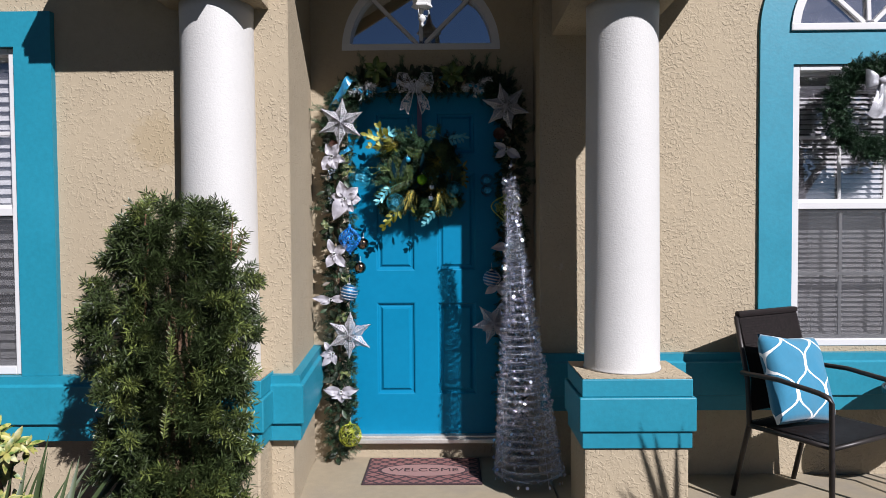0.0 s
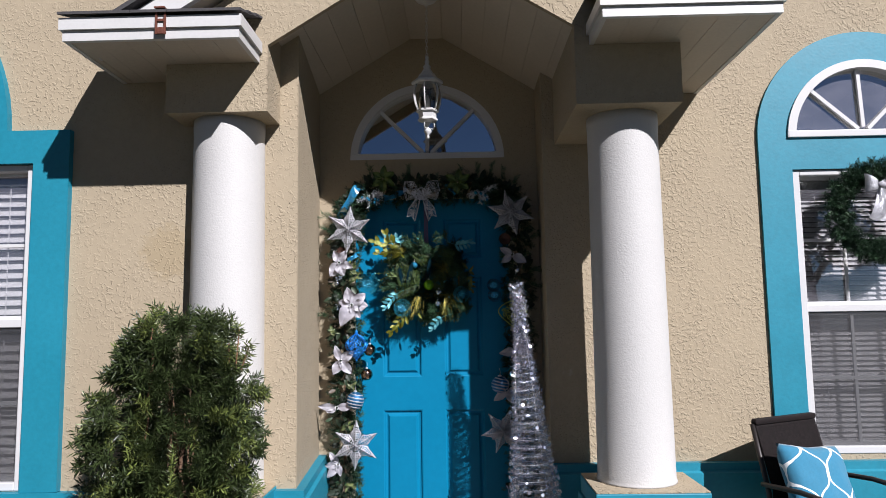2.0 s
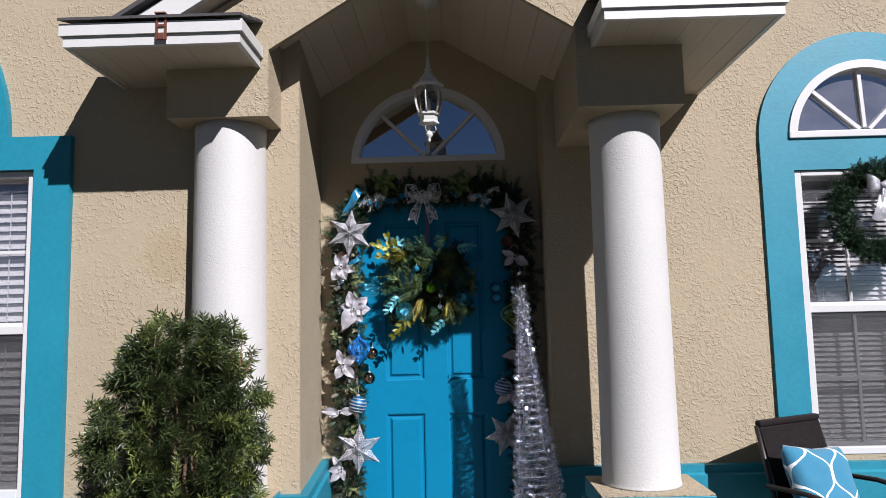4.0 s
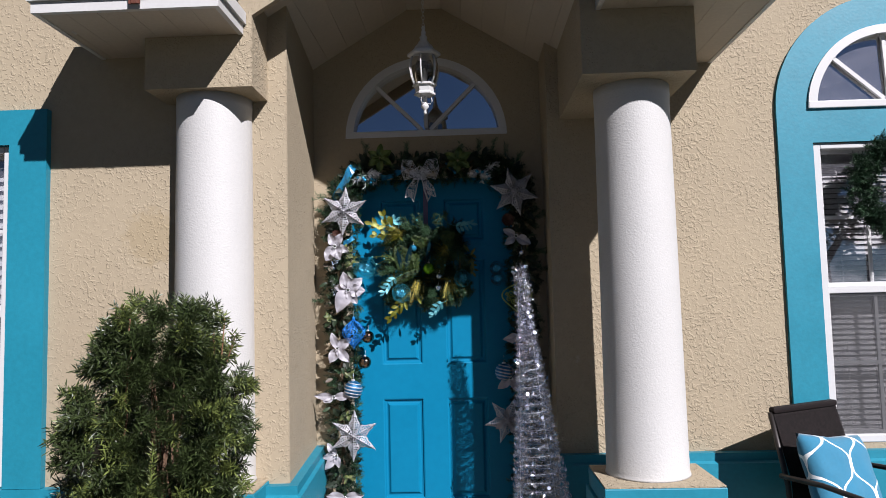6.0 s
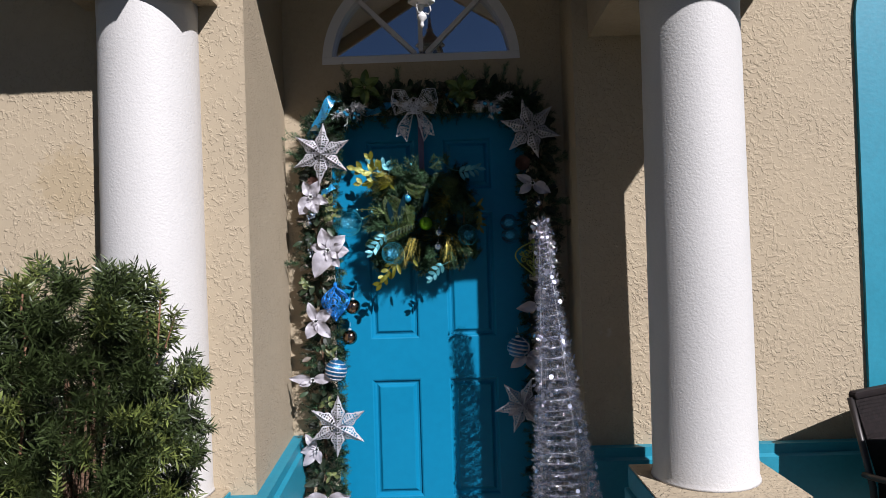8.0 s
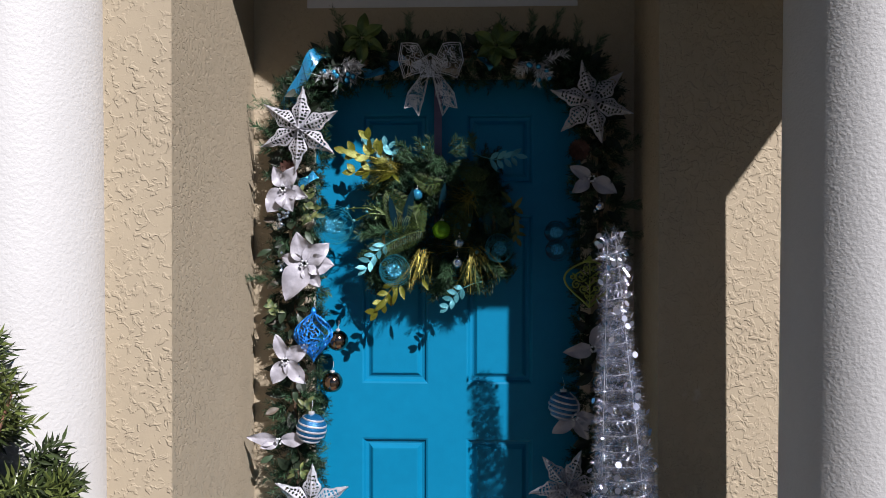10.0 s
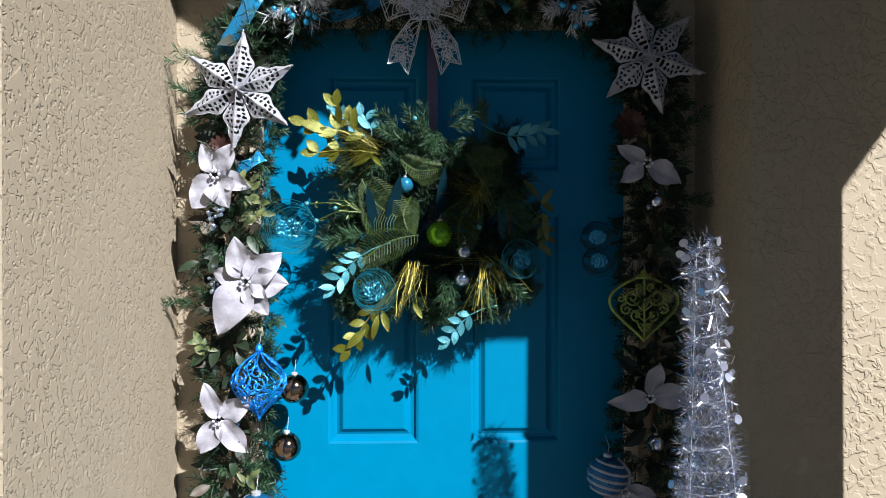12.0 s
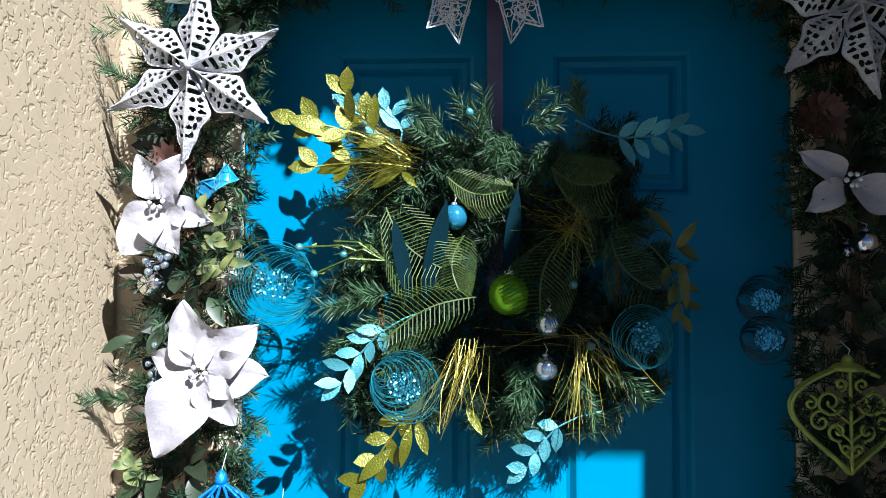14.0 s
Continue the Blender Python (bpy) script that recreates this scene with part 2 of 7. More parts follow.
def arc(cx, cz, r, a0, a1, n=24):
    return [(cx + r * math.cos(radians(a0 + (a1 - a0) * i / n)), cz + r * math.sin(radians(a0 + (a1 - a0) * i / n))) for i in range(n + 1)]


def ring(bm, cx, cz, r0, r1, y0, y1, a0=0, a1=180, n=36):
    prism(bm, arc(cx, cz, r1, a0, a1, n) + arc(cx, cz, r0, a1, a0, n), "y", y0, y1)


# ---- plan ----
YL, YR = -0.80, -0.30            # the two fronts of the house, left and right of the door
XL, XLB, XR = -0.588, -0.644, 0.655   # edges of the door's recess
TOP = 4.3                        # height of the walls
FLOOR = 0.03                     # top of the porch slab
BAND0, BAND1, BAND2, BAND3 = 0.395, 0.475, 0.655, 0.703
SOFFIT, SOFFIT_R = 2.650, 2.698
CAP = 2.422                      # underside of the blocks on the columns
COL_L, COL_R, COL_RADIUS = (-0.912, -0.825), (0.980, -0.780), 0.170

# floor and ground
# lawn and path are added out of view, dark to hold down bounced light
ground = tagged(part("ground", boxm(-60, 60, -60, 30, -0.5, -0.06), M_LAWN), "unseen lawn ground around the house, coloured dark to cut bounced light", "ground", kind="structure")
floor = new("porch_floor")
tagged(floor, "tan concrete porch floor before the door", "floor", kind="structure")
for x0, x1, y0, y1 in ((-0.64, 0.70, -1.3, 0.0), (0.70, 3.6, -1.3, -0.30)):
    part("slab", boxm(x0 + 0.003, x1 - 0.003, y0 + 0.003, y1, -0.2, FLOOR, bevel=0.006), M_CONCRETE, floor)
tagged(part("path", boxm(-0.62, 0.72, -12.0, -1.303, -0.2, -0.01), M_PATH), "unseen front path, coloured dark to cut bounced light", "path", kind="structure")
tagged(part("planting_bed", boxm(-5.0, -0.63, -2.4, -0.8, -0.2, -0.03), M_MULCH), "dark brown mulch planting bed", "ground", kind="structure")

# door wall with its openings
bm = bmesh.new()
FC, FZ, FR = 0.002, 2.429, 0.462      # fanlight
DC, DW, D0, D1 = 0.0225, 0.906, 0.160, 2.182  # door
jl, jr = DC - DW / 2 - 0.035, DC + DW / 2 + 0.035
jt = D1 + 0.035
box(bm, XLB - 0.1, jl, 0, 0.2, 0, jt)
box(bm, jr, XR + 0.1, 0, 0.2, 0, jt)
box(bm, jl, jr, 0.002, 0.2, 0, 0.124)
box(bm, XLB - 0.1, XR + 0.1, 0, 0.2, jt, FZ)
prism(bm, [(XLB - 0.1, FZ), (FC - FR, FZ)] + arc(FC, FZ, FR, 180, 90) + [(FC, 3.4), (XLB - 0.1, 3.4)], "y", 0, 0.2)
prism(bm, [(XR + 0.1, 3.4), (FC, 3.4)] + arc(FC, FZ, FR, 90, 0) + [(XR + 0.1, FZ)], "y", 0, 0.2)
tagged(part("wall_door", bm, M_STUCCO_SPARSE), "tan stucco wall around the front door", "wall", kind="structure")

# left front: a solid corner with a wide window
WLX1, WLX0, WZ0, WZ1 = -1.867, -2.70, 0.735, 2.248
WLZ0 = BAND3 + 0.003
bm = bmesh.new()
prism(bm, [(XL, YL), (XLB, 0.0), (XLB, 0.2), (-1.2, 0.2), (-1.2, YL)], "z", -0.2, TOP)
box(bm, WLX1, -1.2, YL, YL + 0.2, -0.2, TOP)
box(bm, WLX0, WLX1, YL, YL + 0.2, -0.2, WLZ0)
box(bm, WLX0, WLX1, YL, YL + 0.2, WZ1, TOP)
box(bm, -6.0, WLX0, YL, YL + 0.2, -0.2, TOP)
wall_left = tagged(part("wall_left", bm, M_STUCCO_SPARSE), "tan stucco house front beside the entry", "wall", kind="structure")
# the side of the recess has a finer, pebbled coat
wall_left.data.materials.append(M_STUCCO_RETURN)
for poly in wall_left.data.polygons:
    if poly.normal.x > 0.7:
        poly.material_index = 1

# right front with a rectangular window under a half-round one
WRX0, WRX1, WRC = 2.008, 2.838, 2.423
RFZ, RWT = 2.430, 2.250           # sill of the half-round window, head of the one below
bm = bmesh.new()
box(bm, XR, WRX0, YR, YR + 0.2, -0.2, TOP)
box(bm, WRX1, 6.0, YR, YR + 0.2, -0.2, TOP)
box(bm, WRX0, WRX1, YR, YR + 0.2, -0.2, WZ0)
box(bm, WRX0, WRX1, YR, YR + 0.2, RWT, RFZ)
prism(bm, [(WRX0, RFZ)] + arc(WRC, RFZ, 0.415, 180, 90) + [(WRC, TOP), (WRX0, TOP)], "y", YR, YR + 0.2)
prism(bm, [(WRX1, TOP), (WRC, TOP)] + arc(WRC, RFZ, 0.415, 90, 0) + [(WRX1, RFZ)], "y", YR, YR + 0.2)
box(bm, XR + 0.1, XR + 0.3, YR + 0.2, 0.2, -0.2, TOP)
prism(bm, [(XR, YR + 0.2), (XR + 0.1, YR + 0.2), (XR + 0.1, 0.2), (XR, 0.2)], "z", -0.2, TOP)
tagged(part("wall_right", bm, M_STUCCO), "tan stucco house front with a knockdown texture", "wall", kind="structure")

# closing walls and lid of the house, out of sight
bm = bmesh.new()
box(bm, -6.2, -6.0, YL, 5.0, -0.2, TOP)
box(bm, 6.0, 6.2, YR, 5.0, -0.2, TOP)
box(bm, -6.2, 6.2, 5.0, 5.2, -0.2, TOP)
tagged(part("wall_back", bm, M_STUCCO), "plain stucco house walls", "wall", kind="structure")
tagged(part("roof_deck", boxm(-6.2, 6.2, -0.79, 5.2, TOP + 0.002, TOP + 0.15), M_SHINGLE), "dark flat roof deck", "roof", kind="structure")
bm = bmesh.new()
box(bm, XLB - 0.12, XR + 0.12, 1.2, 1.25, 0, 3.4)
box(bm, XLB - 0.12, XLB - 0.1, 0.21, 1.2, 0, 3.4)
box(bm, XR + 0.1, XR + 0.12, 0.21, 1.2, 0, 3.4)
box(bm, XLB - 0.12, XR + 0.12, 0.21, 1.25, 3.41, 3.45)
tagged(part("hall_wall", bm, M_ROOM), "dark stand-in walls for the unseen hallway behind the fanlight", "wall", kind="structure")


# painted band along the wall foot
def band_profile(out):
    return [(0.0, BAND0), (0.045, BAND0), (0.045, BAND1), (0.062, BAND1 + 0.005), (0.062, BAND2), (0.045, BAND2 + 0.01), (0.045, BAND3), (0.0, BAND3)]


def band(name, x0, x1, y):
    bm = bmesh.new()
    prism(bm, [(y - o, z) for o, z in band_profile(1)], "x", x0, x1)
    return tagged(part(name, bm, M_TEAL), "teal painted masonry band along the wall", "trim", kind="structure")


band("trim_band_1", -6.0, -1.135, YL)
band("trim_band_2", XR, 6.0, YR)
# the band turns the corner into the recess
bm = bmesh.new()
prof = band_profile(1)
cols = []
for o, z in prof:
    cols.append([bm.verts.new(p) for p in ((-0.70, YL - o, z), (XL + o, YL - o, z), (XLB + o, -0.001, z))])
k = len(cols)
for i in range(k):
    a, b = cols[i], cols[(i + 1) % k]
    for j in range(2):
        bm.faces.new((a[j], a[j + 1], b[j + 1], b[j]))
bm.faces.new([c[0] for c in cols])
bm.faces.new([c[2] for c in cols][::-1])
bmesh.ops.recalc_face_normals(bm, faces=bm.faces)
tagged(part("trim_band_3", bm, M_TEAL), "teal painted band turning into the door recess", "trim", kind="structure")

# window surrounds
bm = bmesh.new()
ya, yb = YR - 0.018, YR
ix0, ix1 = WRX0 + 0.001, WRX1 - 0.001
box(bm, 1.832, ix0, ya, yb, BAND3 + 0.002, RFZ)
box(bm, ix1, 3.014, ya, yb, BAND3 + 0.002, RFZ)
box(bm, ix0, ix1, ya, yb, RWT + 0.002, RFZ)
ring(bm, WRC, RFZ, 0.416, 0.591, ya, yb)
tagged(part("trim_window_2", bm, M_TEAL), "teal arched window surround, slightly proud of the wall", "trim", kind="structure")
bm = bmesh.new()
ya, yb = YL - 0.035, YL
box(bm, WLX1 + 0.001, -1.690, ya, yb, BAND3 + 0.002, 2.412)
box(bm, -4.2, WLX1 + 0.001, ya, yb, WZ1 + 0.002, 2.412)
ring(bm, -3.0, 2.412, 0.82, 1.0, ya, yb)
tagged(part("trim_window_1", bm, M_TEAL), "teal window surround with an arch springing from it", "trim", kind="structure")


def slats(parent, x0, x1, y, z0, z1, pitch, depth, tilt):
    rot = Matrix.Rotation(radians(tilt), 4, "X")
    me = None
    z = z0 + pitch / 2
    while z < z1:
        if me is None:
            bm = bmesh.new()
            prism(bm, [(-depth / 2, -0.0012), (0, 0.002), (depth / 2, -0.0012), (depth / 2, 0.0012), (0, 0.0044), (-depth / 2, 0.0012)], "x", x0, x1)
            bm.transform(rot)
            me = bpy.data.meshes.new("slat")
            bm.to_mesh(me)
            bm.free()
            me.materials.append(M_BLIND)
        ob = new("slat", me)
        ob.parent = parent
        ob.location = (0, y, z)
        z += pitch


def sash_window(name, x0, x1, z0, z1, y, cols, label):
    """A white double-hung window with a grille, set into its wall."""
    w = thing(name, (0, 0, 0), label, "window", kind="structure")
    f = 0.042
    bm = bmesh.new()
    box(bm, x0, x0 + f, y - 0.045, y + 0.05, z0, z1, bevel=0.004)
    box(bm, x1 - f, x1, y - 0.045, y + 0.05, z0, z1, bevel=0.004)
    box(bm, x0 + f, x1 - f, y - 0.045, y + 0.05, z1 - f * 0.7, z1, bevel=0.004)
    box(bm, x0 + f, x1 - f, y - 0.045, y + 0.05, z0, z0 + f * 0.9, bevel=0.004)
    part("window_frame", bm, M_VINYL, w)
    zm = z0 + (z1 - z0) * 0.503
    part("meeting_rail", boxm(x0 + f, x1 - f, y - 0.03, y + 0.03, zm - 0.02, zm + 0.02, bevel=0.004), M_VINYL, w)
    for lower, a, b in ((True, z0 + f * 0.9, zm - 0.02), (False, zm + 0.02, z1 - f * 0.7)):
        yy = y + (0.0 if lower else 0.018)
        sash = part("sash", sash_bars(x0 + f, x1 - f, a, b, yy, 0.016), M_SCREEN_BAR if lower else M_VINYL, w)
        for i in range(1, cols):
            xx = x0 + f + (x1 - x0 - 2 * f) * i / cols
            part("grille_bar", boxm(xx - 0.008, xx + 0.008, yy - 0.006, yy + 0.004, a + 0.016, b - 0.016), M_SCREEN_BAR if lower else M_VINYL, sash)
        zz = (a + b) / 2
        part("grille_bar", boxm(x0 + f + 0.016, x1 - f - 0.016, yy - 0.009, yy + 0.007, zz - 0.008, zz + 0.008), M_SCREEN_BAR if lower else M_VINYL, sash)
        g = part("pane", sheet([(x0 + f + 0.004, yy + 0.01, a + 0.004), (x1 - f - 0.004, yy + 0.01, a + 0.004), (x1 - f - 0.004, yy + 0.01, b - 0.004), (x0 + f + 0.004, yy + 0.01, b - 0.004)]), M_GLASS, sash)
        g.visible_shadow = False
        if lower:
            part("insect_screen", boxm(x0 + f + 0.002, x1 - f - 0.002, yy - 0.022, yy - 0.021, a, b), M_SCREEN, w, "fine dark insect screen")
    return w


def sash_bars(x0, x1, z0, z1, y, t):
    bm = bmesh.new()
    box(bm, x0, x0 + t, y - 0.012, y + 0.016, z0, z1)
    box(bm, x1 - t, x1, y - 0.012, y + 0.016, z0, z1)
    box(bm, x0 + t, x1 - t, y - 0.012, y + 0.016, z1 - t, z1)
    box(bm, x0 + t, x1 - t, y - 0.012, y + 0.016, z0, z0 + t)
    return bm


def room_box(name, x0, x1, y0, y1, z0, z1):
    bm = bmesh.new()
    box(bm, x0, x1, y1, y1 + 0.03, z0, z1)
    box(bm, x0 - 0.03, x0, y0, y1, z0, z1)
    box(bm, x1, x1 + 0.03, y0, y1, z0, z1)
    box(bm, x0, x1, y0, y1, z1, z1 + 0.03)
    box(bm, x0, x1, y0, y1, z0 - 0.03, z0)
    tagged(part(name, bm, M_ROOM), "dark stand-in walls for the unseen room behind the window", "wall", kind="structure")


sash_window("window_1", WLX0, WLX1, WLZ0, WZ1, YL + 0.04, 3, "white sash window with lowered blinds in a teal surround")
sash_window("window_2", WRX0, WRX1, WZ0, RWT, YR + 0.04, 3, "white sash window with half-open blinds in a teal surround")
for nm, x0, x1, y, z0, z1, tilt, pitch, deep in (("window_blind", WLX0 + 0.05, WLX1 - 0.05, YL + 0.10, 0.745, 2.19, 50, 0.0445, 0.050), ("window_blind", WRX0 + 0.05, WRX1 - 0.05, YR + 0.13, 0.775, 2.19, 48, 0.0275, 0.030)):
    bl = thing(nm, (0, 0, 0), "white horizontal slat blind hanging behind the window", "blind", "window blinds")
    slats(bl, x0, x1, y, z0 + 0.02, z1 - 0.03, pitch, deep, tilt)
    part("head_rail", boxm(x0, x1, y - 0.03, y + 0.03, z1 - 0.025, z1 + 0.025, bevel=0.003), M_BLIND, bl)
    part("bottom_rail", boxm(x0, x1, y - 0.024, y + 0.024, z0, z0 + 0.018, bevel=0.003), M_BLIND, bl)
    for xx in (x0 + 0.12, x1 - 0.12):
        part("cord", boxm(xx - 0.002, xx + 0.002, y - 0.03, y - 0.027, z0, z1), M_BLIND, bl)
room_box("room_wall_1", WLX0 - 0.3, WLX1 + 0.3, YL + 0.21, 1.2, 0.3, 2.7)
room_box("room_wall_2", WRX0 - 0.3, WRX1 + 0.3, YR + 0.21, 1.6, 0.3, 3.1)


def half_round(name, cx, cz, r, y, f, angles, label, gmat, cat="window"):
    w = thing(name, (0, 0, 0), label, cat, kind="structure")
    bm = bmesh.new()
    ring(bm, cx, cz, r - f, r, y - 0.04, y + 0.05)
    part("arch_frame", bm, M_VINYL, w)
    part("bottom_rail", boxm(cx - r + 0.002, cx + r - 0.002, y - 0.042, y + 0.05, cz - 0.002, cz + f * 0.8, bevel=0.004), M_VINYL, w)
    for a in angles:
        bm = bmesh.new()
        box(bm, f * 0.8, r - f, -0.008, 0.008, -0.010, 0.010)
        bm.transform(Matrix.Translation((cx, y, cz + f * 0.5)) @ Matrix.Rotation(-radians(a), 4, "Y"))
        part("spoke", bm, M_VINYL, w)
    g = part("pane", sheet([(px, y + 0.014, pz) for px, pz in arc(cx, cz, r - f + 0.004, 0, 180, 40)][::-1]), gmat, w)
    g.visible_shadow = False
    return w


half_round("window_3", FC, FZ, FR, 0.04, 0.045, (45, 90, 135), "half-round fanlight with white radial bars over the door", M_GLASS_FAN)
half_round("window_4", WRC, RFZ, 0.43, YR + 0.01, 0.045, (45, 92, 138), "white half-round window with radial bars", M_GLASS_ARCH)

# ---- the door ----
door = thing("door_1", (DC, 0, D0), "closed teal six-panel front door with embossed panels", "door", kind="structure")
bm = bmesh.new()
x0, x1 = DC - DW / 2, DC + DW / 2
cols_x = [x0, DC - 0.294, DC - 0.066, DC + 0.066, DC + 0.294, x1]
rows_z = [D0, 0.402, 0.95, 1.138, 1.72, 1.825, 2.065, D1]
for i in range(5):
    for j in range(7):
        if i in (1, 3) and j in (1, 3, 5):
            continue
        vs = [bm.verts.new(p) for p in ((cols_x[i], 0.012, rows_z[j]), (cols_x[i + 1], 0.012, rows_z[j]), (cols_x[i + 1], 0.012, rows_z[j + 1]), (cols_x[i], 0.012, rows_z[j + 1]))]
        bm.faces.new(vs)
bmesh.ops.remove_doubles(bm, verts=bm.verts, dist=1e-5)
edge = [bm.verts.new(p) for p in ((x0, 0.055, D0), (x1, 0.055, D0), (x1, 0.055, D1), (x0, 0.055, D1))]
bm.faces.new(edge[::-1])
bm.normal_update()
part("door_leaf", bm, M_DOOR, door)
for i in (1, 3):
    for j in (1, 3, 5):
        # moulding: down into a groove, up to a raised field
        a0, a1, b0, b1 = cols_x[i], cols_x[i + 1], rows_z[j], rows_z[j + 1]
        bm = bmesh.new()
        loops = []
        for inset, dep in ((0, 0.012), (0.006, 0.0145), (0.012, 0.024), (0.021, 0.026), (0.027, 0.0235), (0.036, 0.0150), (0.040, 0.0143)):
            loops.append([bm.verts.new(p) for p in ((a0 + inset, dep, b0 + inset), (a1 - inset, dep, b0 + inset), (a1 - inset, dep, b1 - inset), (a0 + inset, dep, b1 - inset))])
        for la, lb in zip(loops, loops[1:]):
            for q in range(4):
                bm.faces.new((la[q], la[(q + 1) % 4], lb[(q + 1) % 4], lb[q]))
        bm.faces.new(loops[-1])
        bmesh.ops.recalc_face_normals(bm, faces=bm.faces)
        if sum(f.normal.y for f in bm.faces) > 0:
            bmesh.ops.reverse_faces(bm, faces=bm.faces)
        part("door_panel", bm, M_DOOR, door)
bm = bmesh.new()
box(bm, jl + 0.001, x0 - 0.003, -0.004, 0.19, 0.168, jt - 0.001)
box(bm, x1 + 0.003, jr - 0.001, -0.004, 0.19, 0.168, jt - 0.001)
box(bm, x0 - 0.003, x1 + 0.003, -0.004, 0.19, D1 + 0.003, jt - 0.001)
part("door_frame", bm, M_JAMB, door, "cream painted door frame")
bm = bmesh.new()
box(bm, jl + 0.004, jr - 0.004, -0.055, 0.10, 0.125, 0.151, bevel=0.004)
box(bm, jl + 0.004, jr - 0.004, -0.03, 0.10, 0.152, 0.165, bevel=0.003)
part("threshold", bm, M_ALU, door, "worn aluminium threshold")


# ---- portico ----
def column(at, label):
    x, y = at
    c = thing("column", (x, y, 0.722), label, "column", "porch columns")
    bm = bmesh.new()
    r = COL_RADIUS
    lathe(bm, [(r * 1.065, 0.724), (r * 1.05, 0.731), (r * 1.03, 0.745), (r * 1.012, 1.2), (r * 0.995, 1.7), (r * 0.972, 2.34), (r * 0.982, 2.38), (r * 0.982, CAP)], 64, (x, y, 0))
    part("shaft", bm, M_COLUMN, c, smooth=True)
    return c


def pedestal(at, label):
    x, y = at
    p = thing("pedestal", (x, y, 0), label, "pedestal", "column pedestals")
    h, k = 0.232, 0.180
    for nm, o, z0, z1, mat, bev, lab in (("base", 0, -0.05, 0.405, M_STUCCO, 0.01, ""), ("lower_band", 0.012, 0.406, 0.483, M_TEAL, 0.004, ""),
                                         ("middle_band", 0.026, 0.484, 0.636, M_TEAL, 0.006, ""), ("upper_band", 0.013, 0.637, 0.716, M_TEAL, 0.004, ""),
                                         ("cap", 0.010, 0.717, 0.723, M_STUCCO_FINE, 0.0, "bare tan top")):
        part(nm, boxm(x - h - o, x + h + o, y - k - o, y + k + o, z0, z1, bevel=bev), mat, p, lab)
    return p


pedestal((-0.925, -0.825), "teal and tan stucco pedestal built against the wall")
pedestal((0.992, -0.825), "teal and tan stucco pedestal on the porch floor")
column(COL_L, "round white stucco column against the house wall")
column(COL_R, "round white stucco column standing on a pedestal")

YF = -1.03         # face of the gable
GX = 0.07          # the gable's middle line
PITCH = 0.62
APEX = 3.195       # underside of the gable opening at the middle
fx0, fx1 = -0.677, 0.722
bm = bmesh.new()
# blocks on the columns; the right one runs back to the wall as a beam
box(bm, -1.142, fx0, YF, YL, CAP, SOFFIT)
box(bm, fx1, 1.198, YF, YR, CAP, SOFFIT_R)
zl, zr = APEX - PITCH * (GX - fx0), APEX - PITCH * (fx1 - GX)
topz = 3.54
prism(bm, [(-1.142, SOFFIT), (fx0, SOFFIT), (fx0, zl), (GX, APEX), (GX, topz), (-1.142, topz - PITCH * (GX + 1.142))], "y", YF, YF + 0.028)
prism(bm, [(1.198, SOFFIT_R), (1.198, topz - PITCH * (1.198 - GX)), (GX, topz), (GX, APEX), (fx1, zr), (fx1, SOFFIT_R)], "y", YF, YF + 0.028)
box(bm, fx1, 1.198, YF + 0.028, YR, SOFFIT_R, 2.98)
box(bm, -1.142, fx0, YF + 0.028, YL, SOFFIT, 2.98)
tagged(part("gable_wall", bm, M_STUCCO), "tan stucco gable front over the porch columns", "wall", kind="structure")

# boarded vault
bm = bmesh.new()
BW, VX, VZ, VF = 0.135, 0.006, 3.174, 0.098
for side, xf in ((-1, XLB - 0.03), (1, fx1 + 0.05)):
    x = VX + side * VF
    while (x - xf) * side < -1e-6:
        xe = x + side * BW * 0.855
        if (xe - xf) * side > 0:
            xe = xf
        za, zb = VZ - 0.61 * (abs(x - VX) - VF), VZ - 0.61 * (abs(xe - VX) - VF)
        g = 0.0018 * side
        prism(bm, [(x + g, za), (xe - g * 0.2, zb), (xe - g * 0.2, zb + 0.02), (x + g, za + 0.02)], "y", YF + 0.03, -0.001)
        prism(bm, [(x - g * 0.2, za + 0.008), (x + g, za + 0.008), (x + g, za + 0.03), (x - g * 0.2, za + 0.03)], "y", YF + 0.03, -0.001)
        x = xe
box(bm, VX - VF, VX + VF, YF + 0.03, -0.001, VZ, VZ + 0.02)
tagged(part("ceiling", bm, M_SOFFIT), "weathered off-white boarded porch vault", "ceiling", kind="structure")


